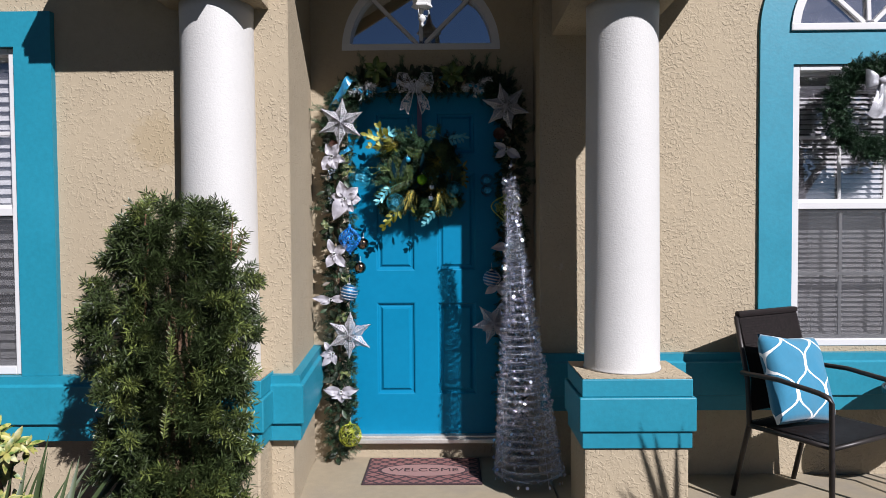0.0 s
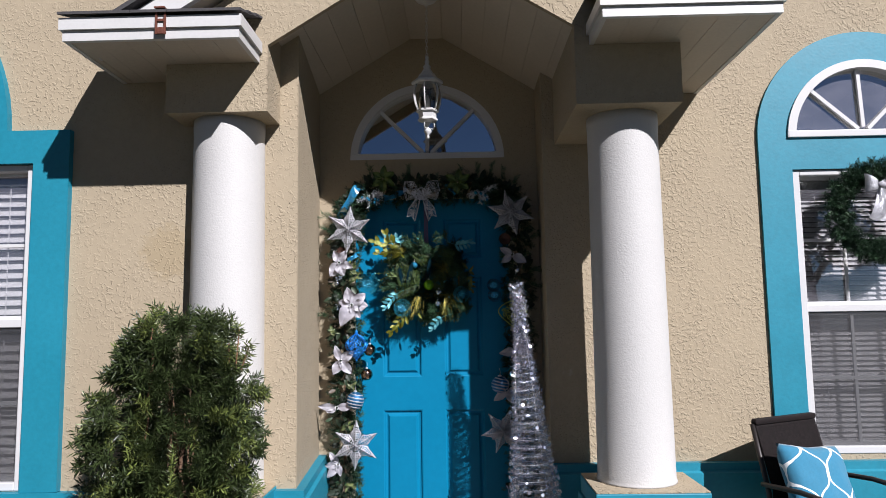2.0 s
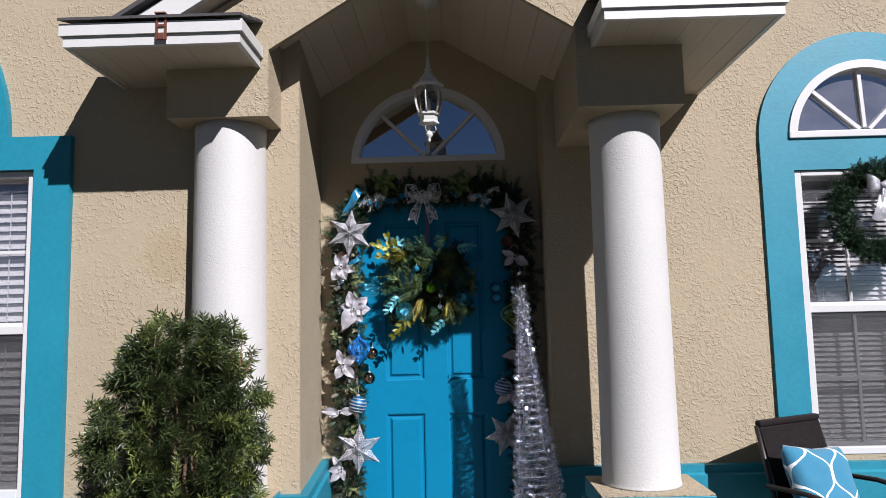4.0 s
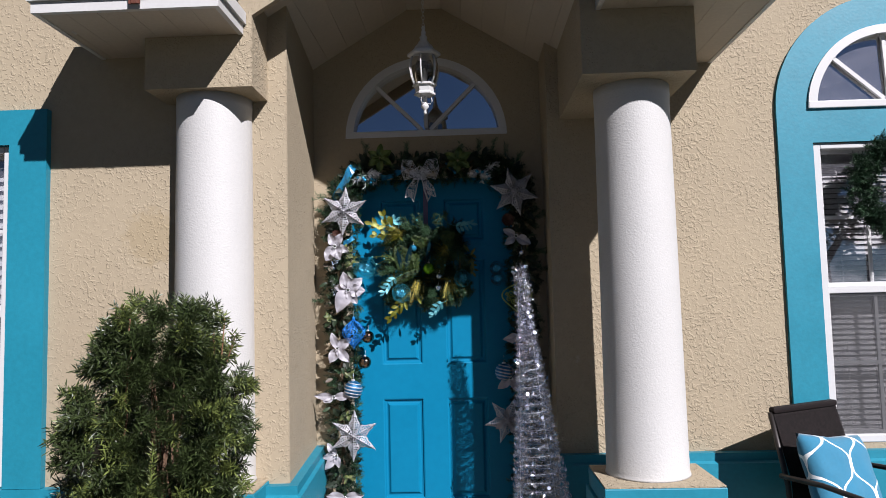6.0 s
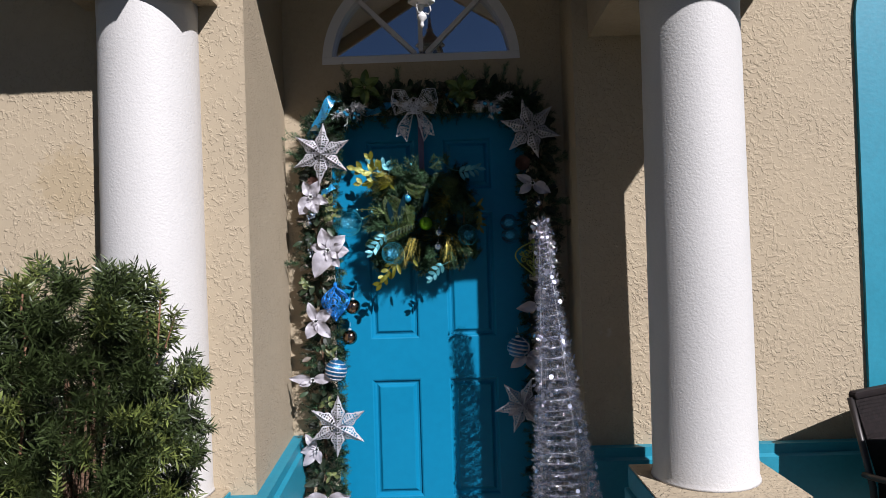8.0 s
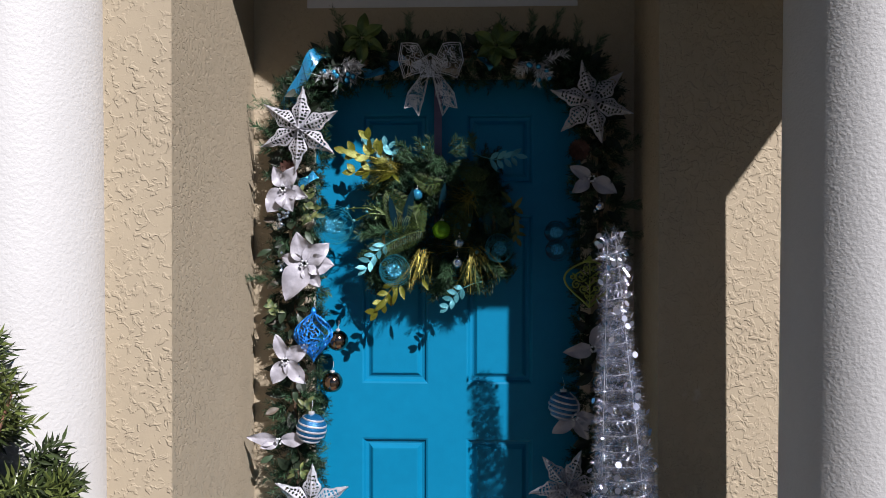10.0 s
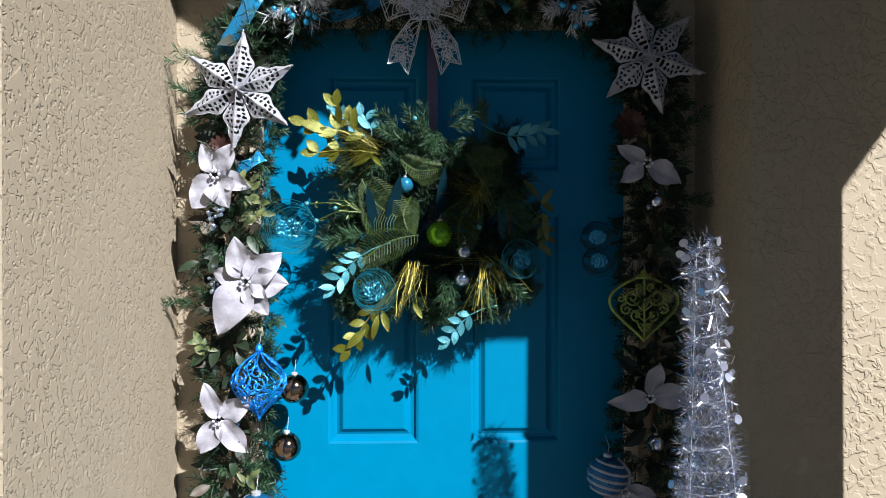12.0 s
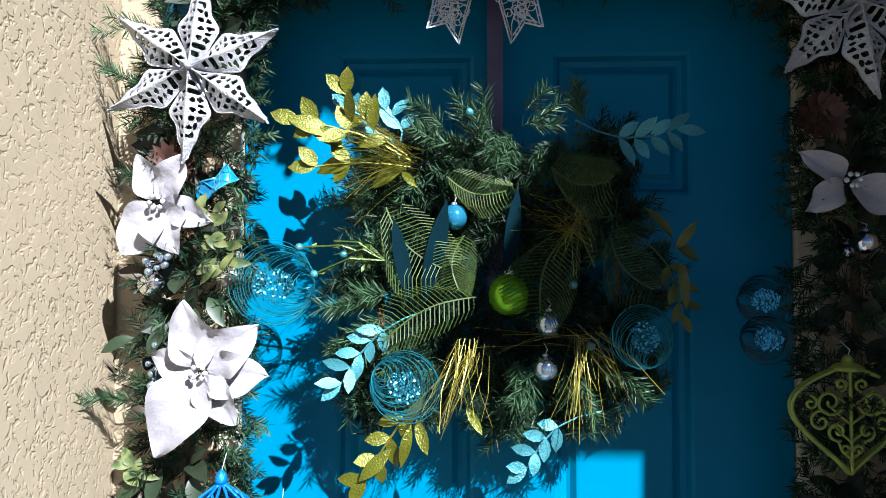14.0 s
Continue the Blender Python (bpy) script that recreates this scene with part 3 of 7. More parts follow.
def eave(name, x0, x1, z, yb, inner):
    """A boxed eave return: soffit boards, stepped fascia, shingled top."""
    e = thing(name, ((x0 + x1) / 2, YF, z), "white boxed eave return with dark shingles on top", "eave", "eave returns")
    y0 = YF - 0.295
    w, n = (x1 - x0) / 6, 6
    for i in range(n):
        c = x0 + w * (i + 0.5)
        back = YF if inner[0] < c < inner[1] else yb
        part("soffit_board", boxm(x0 + i * w + 0.0008, x0 + (i + 1) * w - 0.0008, y0 + 0.004, back - 0.002, z, z + 0.015), M_SOFFIT, e)
    for nm, o, a, b in (("fascia", 0.002, -0.004, 0.040), ("upper_fascia", 0.014, 0.041, 0.092)):
        bm = bmesh.new()
        q = o - 0.002
        box(bm, x0 - q, x1 + q, y0 - o, y0 + 0.02, z + a, z + b)
        box(bm, x0 - q, x0 + 0.02, y0 + 0.02, (yb if yb == YL else YF) - 0.002, z + a, z + b)
        box(bm, x1 - 0.02, x1 + q, y0 + 0.02, (yb if yb == YR else YF) - 0.002, z + a, z + b)
        part(nm, bm, M_WHITE, e)
    for i in range(3):
        a = y0 - 0.03 + i * 0.11
        for k in range(5):
            lo, wide = x0 - 0.012, x1 - x0 + 0.024
            sx = lo + wide * k / 5
            bm = bmesh.new()
            prism(bm, [(a, z + 0.100 + i * 0.038), (a + 0.16, z + 0.150 + i * 0.038), (a + 0.16, z + 0.157 + i * 0.038), (a, z + 0.112 + i * 0.038)], "x", sx + 0.001, sx + wide / 5 - 0.001)
            part("shingle", bm, M_SHINGLE, e)
    return e


eave("eave_return", -1.455, -0.713, SOFFIT, YL, (-1.142, -0.5))
eave("eave_return", 0.788, 1.523, SOFFIT_R, YR, (0.7, 1.198))

# the porch roof above: rake boards and shingled slopes
roof = thing("porch_roof", (GX, -0.6, 3.6), "dark shingled gable roof over the porch with white rake boards", "roof", kind="structure")
for side, yb, EDGE in ((-1, YL, 1.475), (1, YR, 1.355)):
    ze = topz - PITCH * EDGE
    bm = bmesh.new()
    prism(bm, [(GX + side * EDGE, ze + 0.02), (GX, topz + 0.02), (GX, topz + 0.14), (GX + side * EDGE, ze + 0.14)], "y", YF - 0.10, YF - 0.07)
    part("rake_board", bm, M_WHITE, roof)
    bm = bmesh.new()
    prism(bm, [(GX + side * (EDGE + 0.02), ze + 0.143), (GX, topz + 0.155), (GX, topz + 0.19), (GX + side * (EDGE + 0.02), ze + 0.165)], "y", YF - 0.14, yb)
    part("slope", bm, M_SHINGLE, roof)
    bm = bmesh.new()
    prism(bm, [(GX + side * EDGE, ze + 0.02), (GX, topz + 0.02), (GX, topz + 0.14), (GX + side * EDGE, ze + 0.14)], "y", YF - 0.069, yb - 0.001)
    part("roof_fill", bm, M_SOFFIT, roof)


# ---- materials of the things ----
def glitter(name, color, metal=0.6, rough=0.35, strength=0.0016, size=420, vary=0.3):
    return material(name, color, rough, metal=metal, vary=vary, scale=30, bump=strength, bump_scale=size, spec=0.6)


M_NEEDLE = material("dark_fir_needle", (0.0122, 0.0302, 0.0151), 0.5, vary=0.2, scale=9, island=0.5, spec=0.2)
M_NEEDLE_LIGHT = material("green_fir_needle", (0.032, 0.0736, 0.0336), 0.5, vary=0.2, scale=9, island=0.5, spec=0.3)
M_HOLLY = material("dark_silk_leaf", (0.0091, 0.0168, 0.007), 0.6, vary=0.25, scale=14, island=0.45)
M_STEM = material("brown_stem", (0.13, 0.075, 0.045), 0.85, vary=0.3, scale=20, bump=0.002, bump_scale=120)
M_WHITE_GLITTER = glitter("white_glitter", (0.378, 0.378, 0.414), 0.25, 0.35, 0.0024, 420, 0.45)
M_LACE = glitter("silver_glitter_wire", (0.62, 0.63, 0.66), 0.5, 0.38, 0.0008, 500)
M_SATIN = material("white_satin_petal", (0.300, 0.288, 0.322), 0.45, vary=0.18, scale=24, bump=0.0022, bump_scale=60, sheen=0.2, island=0.06)
M_SILVER = material("silver_foil", (0.68, 0.70, 0.82), 0.17, metal=1.0, vary=0.15, scale=20, island=0.5)
M_SEQUIN = material("silver_sequin", (0.55, 0.58, 0.72), 0.38, metal=1.0, vary=0.1, scale=20, randomise=0.1, island=0.1)
M_GOLD = glitter("yellow_gold_glitter", (0.112, 0.122, 0.009), 0.40, 0.32, 0.0014, 380, 0.35)
M_GOLD_WIRE = material("gold_wire", (0.22, 0.19, 0.030), 0.35, metal=0.5, vary=0.3, scale=40, island=0.35)
M_GREEN_GLITTER = glitter("lime_glitter", (0.055, 0.09, 0.015), 0.4, 0.35, 0.0012, 420, 0.35)
M_AQUA = glitter("aqua_glitter", (0.0553, 0.238, 0.2805), 0.35, 0.35, 0.0014, 380, 0.3)
M_AQUA_BRIGHT = glitter("bright_aqua_sequin", (0.06, 0.36, 0.54), 0.7, 0.25, 0.0006, 380, 0.2)
M_AQUA_WIRE = material("aqua_wire", (0.018, 0.19, 0.25), 0.3, metal=0.5, vary=0.3, scale=40, island=0.3)
M_BLUE_GLITTER = glitter("blue_glitter", (0.010, 0.20, 0.62), 0.45, 0.3, 0.0016, 380, 0.35)
M_BLUE_BALL = material("blue_bauble", (0.05, 0.35, 0.60), 0.12, metal=0.7, vary=0.08)
M_BRONZE_BALL = material("bronze_mirror_bauble", (0.27, 0.19, 0.14), 0.08, metal=1.0, vary=0.15)
M_STRIPE_BALL = glitter("dark_blue_glitter", (0.008, 0.10, 0.24), 0.4, 0.3, 0.0014, 380, 0.3)
M_OLIVE_GLITTER = glitter("olive_gold_glitter", (0.26, 0.29, 0.02), 0.5, 0.32, 0.0014, 380, 0.35)
M_SILVER_BLUE = material("silver_blue_bauble", (0.45, 0.55, 0.68), 0.1, metal=0.9, vary=0.08)
M_LIME_BALL = material("lime_bauble", (0.16, 0.42, 0.01), 0.1, metal=0.6, vary=0.1)
M_GREEN_FERN = material("glitter_fern", (0.046, 0.080, 0.013), 0.6, metal=0.1, vary=0.3, scale=30, island=0.35)
M_RIBBON = material("sheer_blue_ribbon", (0.003, 0.16, 0.33), 0.3, vary=0.35, scale=18, sheen=0.2)
M_RIBBON_LINE = material("shiny_ribbon_thread", (0.05, 0.35, 0.52), 0.25, metal=0.4, vary=0.2, scale=30)
M_STRAP = material("dark_violet_ribbon", (0.085, 0.07, 0.14), 0.5, vary=0.2, scale=30)
M_CONE = material("pine_cone_scale", (0.070, 0.028, 0.019), 0.7, vary=0.4, scale=40, island=0.3)
M_PODO = material("yew_leaf", (0.0300, 0.0440, 0.0140), 0.36, vary=0.25, scale=5, island=0.55, spec=0.5)
M_PODO_TIP = material("young_yew_leaf", (0.1000, 0.1250, 0.0320), 0.36, vary=0.25, scale=5, island=0.45, spec=0.5)
M_TWIG = material("reddish_twig", (0.20, 0.10, 0.06), 0.85, vary=0.35, scale=20, bump=0.002, bump_scale=90)
M_CROTON = material("variegated_leaf", (0.27, 0.25, 0.07), 0.45, vary=0.15, scale=8, randomise=0.3, second=(0.05, 0.10, 0.015), second_scale=38)
M_BLADE = material("green_blade", (0.030, 0.047, 0.015), 0.55, vary=0.2, scale=5, island=0.4)
M_METAL_DARK = material("dark_bronze_metal", (0.022, 0.018, 0.017), 0.42, metal=0.3, vary=0.2, scale=12)
M_WICKER = material("dark_brown_wicker", (0.009, 0.006, 0.006), 0.65, vary=0.2, scale=30, island=0.35, spec=0.2)
M_TABLE_GLASS = material("smoked_table_glass", (0.03, 0.035, 0.04), 0.06, vary=0.05)
M_LAMP_GLASS = glass("lantern_glass", 1.5, (0.55, 0.55, 0.55))
M_BULB = material("frosted_bulb", (0.75, 0.74, 0.70), 0.4, vary=0.03)


class Soup:
    """Many small leaves or needles gathered into one mesh."""

    def __init__(self):
        self.v, self.f = [], []

    def needle(self, p, d, length, width, twist=None):
        d = d.normalized()
        u = d.cross(twist if twist is not None else Vector((random.gauss(0, 1), random.gauss(0, 1), random.gauss(0, 1)))).normalized() * width / 2
        i = len(self.v)
        self.v += [p - u * 0.6, p + u * 0.6, p + d * length * 0.6 + u, p + d * length, p + d * length * 0.6 - u]
        self.f.append((i, i + 1, i + 2, i + 3, i + 4))

    def leaf(self, p, d, n, length, width, seg=4, droop=0.0, fold=0.18, belly=0.5, wave=0.0):
        """A pointed leaf folded along its rib. n: the way its face looks."""
        d = d.normalized()
        u = d.cross(n).normalized()
        n = u.cross(d)
        i = len(self.v)
        rows = []
        for k in range(seg + 1):
            t = k / seg
            w = width / 2 * (max(0.0, math.sin(math.pi * t ** (1.0 if belly == 0.5 else 0.8))) ** (0.8 if belly == 0.5 else 1.15) * (1.0 if belly == 0.5 else 1.05 - 0.25 * t) + 0.03)
            c = p + d * length * t - n * droop * length * t * t + n * wave * length * math.sin(5 * t)
            rows.append(len(self.v))
            self.v += [c - u * w + n * fold * w, c, c + u * w + n * fold * w]
        for a, b in zip(rows, rows[1:]):
            self.f += [(a, a + 1, b + 1, b), (a + 1, a + 2, b + 2, b + 1)]

    def disc(self, c, n, r, k=8):
        u = n.cross(Vector((0.3, 0.5, 0.8))).normalized()
        w = n.cross(u).normalized()
        i = len(self.v)
        self.v += [c + r * (u * math.cos(2 * math.pi * q / k) + w * math.sin(2 * math.pi * q / k)) for q in range(k)]
        self.f.append(tuple(range(i, i + k)))

    def bar(self, pts, r, n=4):
        """A thin wire along points."""
        rings = []
        for j, p in enumerate(pts):
            d = (pts[min(j + 1, len(pts) - 1)] - pts[max(j - 1, 0)]).normalized()
            u = d.cross(Vector((0.31, 0.87, 0.4))).normalized()
            w = d.cross(u)
            rings.append(len(self.v))
            self.v += [p + r * (u * math.cos(2 * math.pi * q / n) + w * math.sin(2 * math.pi * q / n)) for q in range(n)]
        for a, b in zip(rings, rings[1:]):
            for q in range(n):
                self.f.append((a + q, a + (q + 1) % n, b + (q + 1) % n, b + q))

    def done(self, name, mat, parent=None, label="", smooth=False, kind=""):
        me = bpy.data.meshes.new(name)
        m = Matrix.Identity(4)
        p = parent
        while p is not None:
            m = p.matrix_basis @ m
            p = p.parent
        inv = m.inverted()
        me.from_pydata([tuple(inv @ v) for v in self.v], [], self.f)
        me.materials.append(mat)
        if smooth:
            me.shade_smooth()
        ob = new(name, me)
        ob.parent = parent
        return tagged(ob, label, kind=kind)


def rnd(a, b):
    return random.uniform(a, b)


def rvec():
    return Vector((random.gauss(0, 1), random.gauss(0, 1), random.gauss(0, 1))).normalized()


def fir_tip(s, p, d, length, needle, count, width=0.0022):
    """One fir twig tip: needles all round a short stem."""
    d = d.normalized()
    u = d.cross(Vector((0.2, 0.9, 0.35))).normalized()
    w = d.cross(u)
    for k in range(count):
        t = (k + random.random()) / count
        a = rnd(0, 2 * math.pi)
        out = u * math.cos(a) + w * math.sin(a)
        s.needle(p + d * length * t, d * rnd(0.5, 1.0) + out * rnd(0.6, 1.0), needle * rnd(0.7, 1.15), width)


# ---- the garland round the door ----
random.seed(3)
GY = -0.075
garland = thing("door_garland", (0.0, 0.0, 2.28), "dark green artificial fir garland framing the front door", "garland")
route = [(-0.482, 0.06), (-0.482, 0.5), (-0.480, 1.0), (-0.485, 1.5), (-0.487, 1.95), (-0.445, 2.15), (-0.30, 2.245), (0.0, 2.235), (0.30, 2.255), (0.45, 2.20), (0.525, 2.05), (0.53, 1.6), (0.525, 1.0), (0.53, 0.5), (0.53, 0.08)]


def along(t):
    t = min(max(t, 0.0), 0.99999) * (len(route) - 1)
    i = int(t)
    a, b = route[i], route[i + 1]
    return Vector((a[0] + (b[0] - a[0]) * (t - i), GY, a[1] + (b[1] - a[1]) * (t - i))), Vector((b[0] - a[0], 0, b[1] - a[1])).normalized()


bm = bmesh.new()
tube(bm, [along(i / 60)[0] for i in range(61)], 0.008, 6)
part("stem", bm, M_STEM, garland)
dark, light, holly = Soup(), Soup(), Soup()
for i in range(2000):
    t = (i + random.random()) / 2000
    p, d = along(t)
    side = rvec()
    side.y = -abs(side.y) * 0.9 + 0.15
    out = (side - d * side.dot(d)).normalized()
    p = p + out * rnd(0.0, 0.050) + Vector((0, 0, -0.035 * random.random() if abs(d.x) > 0.7 else 0))
    dirn = out * rnd(0.6, 1.2) + d * rnd(-0.8, 0.8)
    fir_tip(light if random.random() < 0.22 else dark, p, dirn, rnd(0.04, 0.07), 0.022, 46, 0.0018)
for i in range(520):
    t = (i + random.random()) / 520
    p, d = along(t)
    if -0.36 < p.x < 0.42 and random.random() < 0.5:
        continue
    out = rvec()
    out.y = -abs(out.y)
    holly.leaf(p + out * 0.03, out + d * rnd(-0.6, 0.6), Vector((rnd(-0.5, 0.5), -1, rnd(-0.3, 0.6))), rnd(0.045, 0.075), rnd(0.024, 0.036), 5, rnd(0, 0.6), 0.25, 0.5, rnd(-0.08, 0.08))
# chunky tips that lap over the inner edge of the door frame
for i in range(420):
    sg = -1 if i % 2 else 1
    p = Vector((0.022 + sg * 0.447 + rnd(-0.018, 0.022), -0.045 - rnd(0, 0.035), rnd(0.10, 2.08)))
    fir_tip(light if random.random() < 0.35 else dark, p, Vector((-sg * rnd(0.2, 1.0), -rnd(0, 0.6), rnd(-0.9, 0.7))), rnd(0.030, 0.052), 0.020, 46, 0.0019)
dark.done("needles", M_NEEDLE, garland, kind="stuff")
light.done("needles_light", M_NEEDLE_LIGHT, garland, kind="stuff")
holly.done("silk_leaves", M_HOLLY, garland, kind="stuff")

# single longer fir tips that stand out of the garland
tips = Soup()
for x, z, dx, dz in ((-0.44, 1.72, 1, 0.1), (-0.42, 1.42, 1, 0.2), (-0.43, 1.12, 1, 0.1), (-0.43, 0.92, 1, 0.2), (-0.42, 0.55, 1, 0), (-0.42, 0.36, 1, 0.1), (-0.58, 2.08, -1, 0.1), (-0.585, 1.98, -1, 0.5),
                     (-0.60, 1.50, -1, 0.1), (0.2, 2.29, -0.1, 1), (0.30, 2.31, 0.05, 1), (0.37, 2.30, 0.1, 1), (0.45, 2.27, 0.3, 1), (0.52, 2.24, 0.6, 1), (0.62, 1.75, 1, 0.1), (0.62, 1.66, 1, -0.2), (0.62, 1.93, 1, 0.3),
                     (-0.33, 2.31, -0.2, 1), (-0.10, 2.31, 0, 1), (-0.44, 1.83, 1, -0.3), (-0.44, 1.66, 1, -0.1), (-0.44, 1.47, 1, -0.4), (-0.44, 1.36, 1, 0.1), (-0.44, 1.27, 1, -0.4), (-0.44, 1.03, 1, -0.2), (-0.44, 0.70, 1, 0.2), (-0.45, 1.90, 1, 0.2)):
    for k in range(2):
        fir_tip(tips, Vector((x - dx * 0.03, GY - 0.02, z)), Vector((dx + rnd(-0.3, 0.3), rnd(-0.5, 0), dz + rnd(-0.3, 0.3))), rnd(0.055, 0.085), 0.023, 66, 0.0017)
tips.done("fir_fringe", M_NEEDLE_LIGHT, garland, kind="stuff")


# variegated and brown silk leaves on the sunny side
M_VARIEGATED = material("variegated_silk_leaf", (0.13, 0.15, 0.050), 0.5, vary=0.2, scale=16, island=0.3, second=(0.030, 0.060, 0.020), second_scale=46)
M_BROWN_LEAF = material("brown_silk_leaf", (0.050, 0.036, 0.022), 0.55, vary=0.25, scale=18, island=0.3)
M_BROAD = material("green_silk_leaf", (0.020, 0.040, 0.018), 0.5, vary=0.3, scale=20, island=0.4)
pale, brown, broad = Soup(), Soup(), Soup()
for x, z in ((-0.435, 1.775), (-0.425, 1.735), (-0.415, 1.705), (-0.44, 1.10), (-0.455, 0.88), (-0.445, 0.56), (-0.54, 1.42), (-0.455, 0.99)):
    for k in range(5):
        a = rnd(0, 2 * math.pi)
        pale.leaf(Vector((x + rnd(-0.012, 0.012), GY - 0.07, z + rnd(-0.015, 0.015))), Vector((math.cos(a), rnd(-0.6, 0), math.sin(a))), Vector((rnd(-0.4, 0.4), -1, rnd(-0.2, 0.5))), rnd(0.024, 0.040), rnd(0.012, 0.018), 5, rnd(0.1, 0.5), 0.3, 0.5, rnd(-0.1, 0.1))
for x, z, dx, dz in ((-0.545, 1.775, -1, -0.5), (-0.55, 1.69, -1, 0.2), (-0.545, 1.49, -1, -0.3), (-0.55, 1.36, -1, 0.3), (-0.545, 1.08, -1, -0.4), (-0.54, 0.62, -1, 0.1)):
    brown.leaf(Vector((x + 0.02, GY - 0.045, z)), Vector((dx, -0.5, dz)), Vector((0.2, -1, 0.5)), rnd(0.036, 0.050), rnd(0.020, 0.028), 6, rnd(-0.2, 0.4), 0.35, 0.5, 0.06)
for x, z, dx, dz in ((-0.435, 1.66, 0.6, -0.8), (-0.455, 1.645, 0.2, -1), (-0.50, 1.62, -0.5, -1), (-0.545, 1.60, -1, -0.3), (-0.52, 1.40, -0.9, -0.6), (-0.50, 1.41, -0.3, -1), (-0.455, 1.40, 0.3, -1), (-0.47, 1.15, 0.2, -1), (-0.54, 0.93, -1, -0.5), (-0.48, 0.90, 0.4, -0.9), (-0.53, 0.37, -0.8, -0.7), (-0.46, 0.35, 0.5, -0.9)):
    broad.leaf(Vector((x, GY - 0.06, z)), Vector((dx, -0.4, dz)), Vector((rnd(-0.3, 0.3), -1, 0.4)), rnd(0.042, 0.060), rnd(0.018, 0.026), 6, rnd(0.1, 0.5), 0.3, 0.5, rnd(-0.05, 0.05))
pale.done("variegated_leaves", M_VARIEGATED, garland, "cream and green silk leaves", smooth=True, kind="stuff")
brown.done("brown_leaves", M_BROWN_LEAF, garland, "curled brown silk leaves", smooth=True, kind="stuff")
broad.done("broad_leaves", M_BROAD, garland, "broad green silk leaves", smooth=True, kind="stuff")


# ---- ornaments on the garland ----
def star_mesh():
    """Six kite-shaped arms with a raised rib and lace holes that round off towards the rib."""
    bm = bmesh.new()
    U, V = 46, 12
    holes = [(0.15 + 0.093 * k, 0.30 - 0.004 * k, 0.026 - 0.0016 * k, 0.034 - 0.002 * k) for k in range(7)]
    holes += [(0.24, 0.62, 0.030, 0.020), (0.315, 0.66, 0.022, 0.034), (0.38, 0.63, 0.022, 0.028), (0.445, 0.66, 0.022, 0.030), (0.52, 0.64, 0.030, 0.022), (0.60, 0.62, 0.030, 0.018), (0.69, 0.58, 0.030, 0.014)]

    def wide(u):
        return 0.222 * (u / 0.42) ** 0.9 if u < 0.42 else 0.222 * max(0.0, 1 - (u - 0.42) / 0.58) ** 1.1 * (1 + 0.10 * math.sin((u - 0.42) * 24))

    def depth_in(u, v):
        x = wide(u) * v
        return min(math.hypot((u - hu) / su, (x - wide(hu) * hv) / sv) for hu, hv, su, sv in holes)
    for a in range(6):
        rot = Matrix.Rotation(radians(60 * a), 4, "Y")
        for sgn in (-1, 1):
            grid = []
            for i in range(U + 1):
                u = i / U
                row = []
                for j in range(V + 1):
                    v = j / V
                    h = 0.20 * (1 - u * 0.75) * (1 - v * (1 if u > 0 else 0)) - 0.03 * (1 - u) + (0.006 if 0 < v < 0.12 else 0) + (0.008 if v > 0.92 else 0)
                    row.append(bm.verts.new(rot @ Vector((sgn * wide(u) * v, -h, u))))
                grid.append(row)
            rim = set()
            for i in range(U):
                for j in range(V):
                    q = (grid[i][j], grid[i][j + 1], grid[i + 1][j + 1], grid[i + 1][j])
                    if 0 < j < V - 1 and depth_in((i + 0.5) / U, (j + 0.5) / V) < 1:
                        rim.update(q)
                    else:
                        bm.faces.new(q if sgn > 0 else q[::-1])
            rim = [p for p in rim if p.link_faces]
            for turn in range(2):
                bmesh.ops.smooth_vert(bm, verts=rim, factor=0.5, use_axis_x=True, use_axis_y=True, use_axis_z=True)
    bmesh.ops.delete(bm, geom=[p for p in bm.verts if not p.link_faces], context="VERTS")
    bmesh.ops.remove_doubles(bm, verts=bm.verts, dist=0.003)
    return bm


def star(x, z, y, r, turn, label, tilt=0):
    y -= 0.03
    ob = thing("star_ornament", pose(x, y, z, tilt, turn, 0), label, "ornament", "glitter stars")
    bm = star_mesh()
    bm.transform(Matrix.Scale(r, 4))
    me = bpy.data.meshes.new("star")
    bm.to_mesh(me)
    bm.free()
    me.materials.append(M_WHITE_GLITTER)
    s = new("star", me)
    s.parent = ob
    m = s.modifiers.new("thickness", "SOLIDIFY")
    m.thickness = 0.0022
    bm = bmesh.new()
    bmesh.ops.create_uvsphere(bm, u_segments=10, v_segments=6, radius=r * 0.035)
    bm.transform(ob.matrix_basis @ Matrix.Translation((0, -0.17 * r, 0)))
    part("centre_bead", bm, M_WHITE_GLITTER, ob, smooth=True)


star(-0.443, 1.984, -0.150, 0.135, 5, "white glitter six-pointed star with cut-out lace, in sun")
star(0.481, 2.067, -0.140, 0.135, -14, "white glitter six-pointed star hanging in the shade")
star(-0.405, 0.787, -0.155, 0.135, 2, "white glitter lace star on the lower garland")
star(0.410, 0.848, -0.130, 0.125, 20, "white glitter lace star half hidden by the tinsel tree")


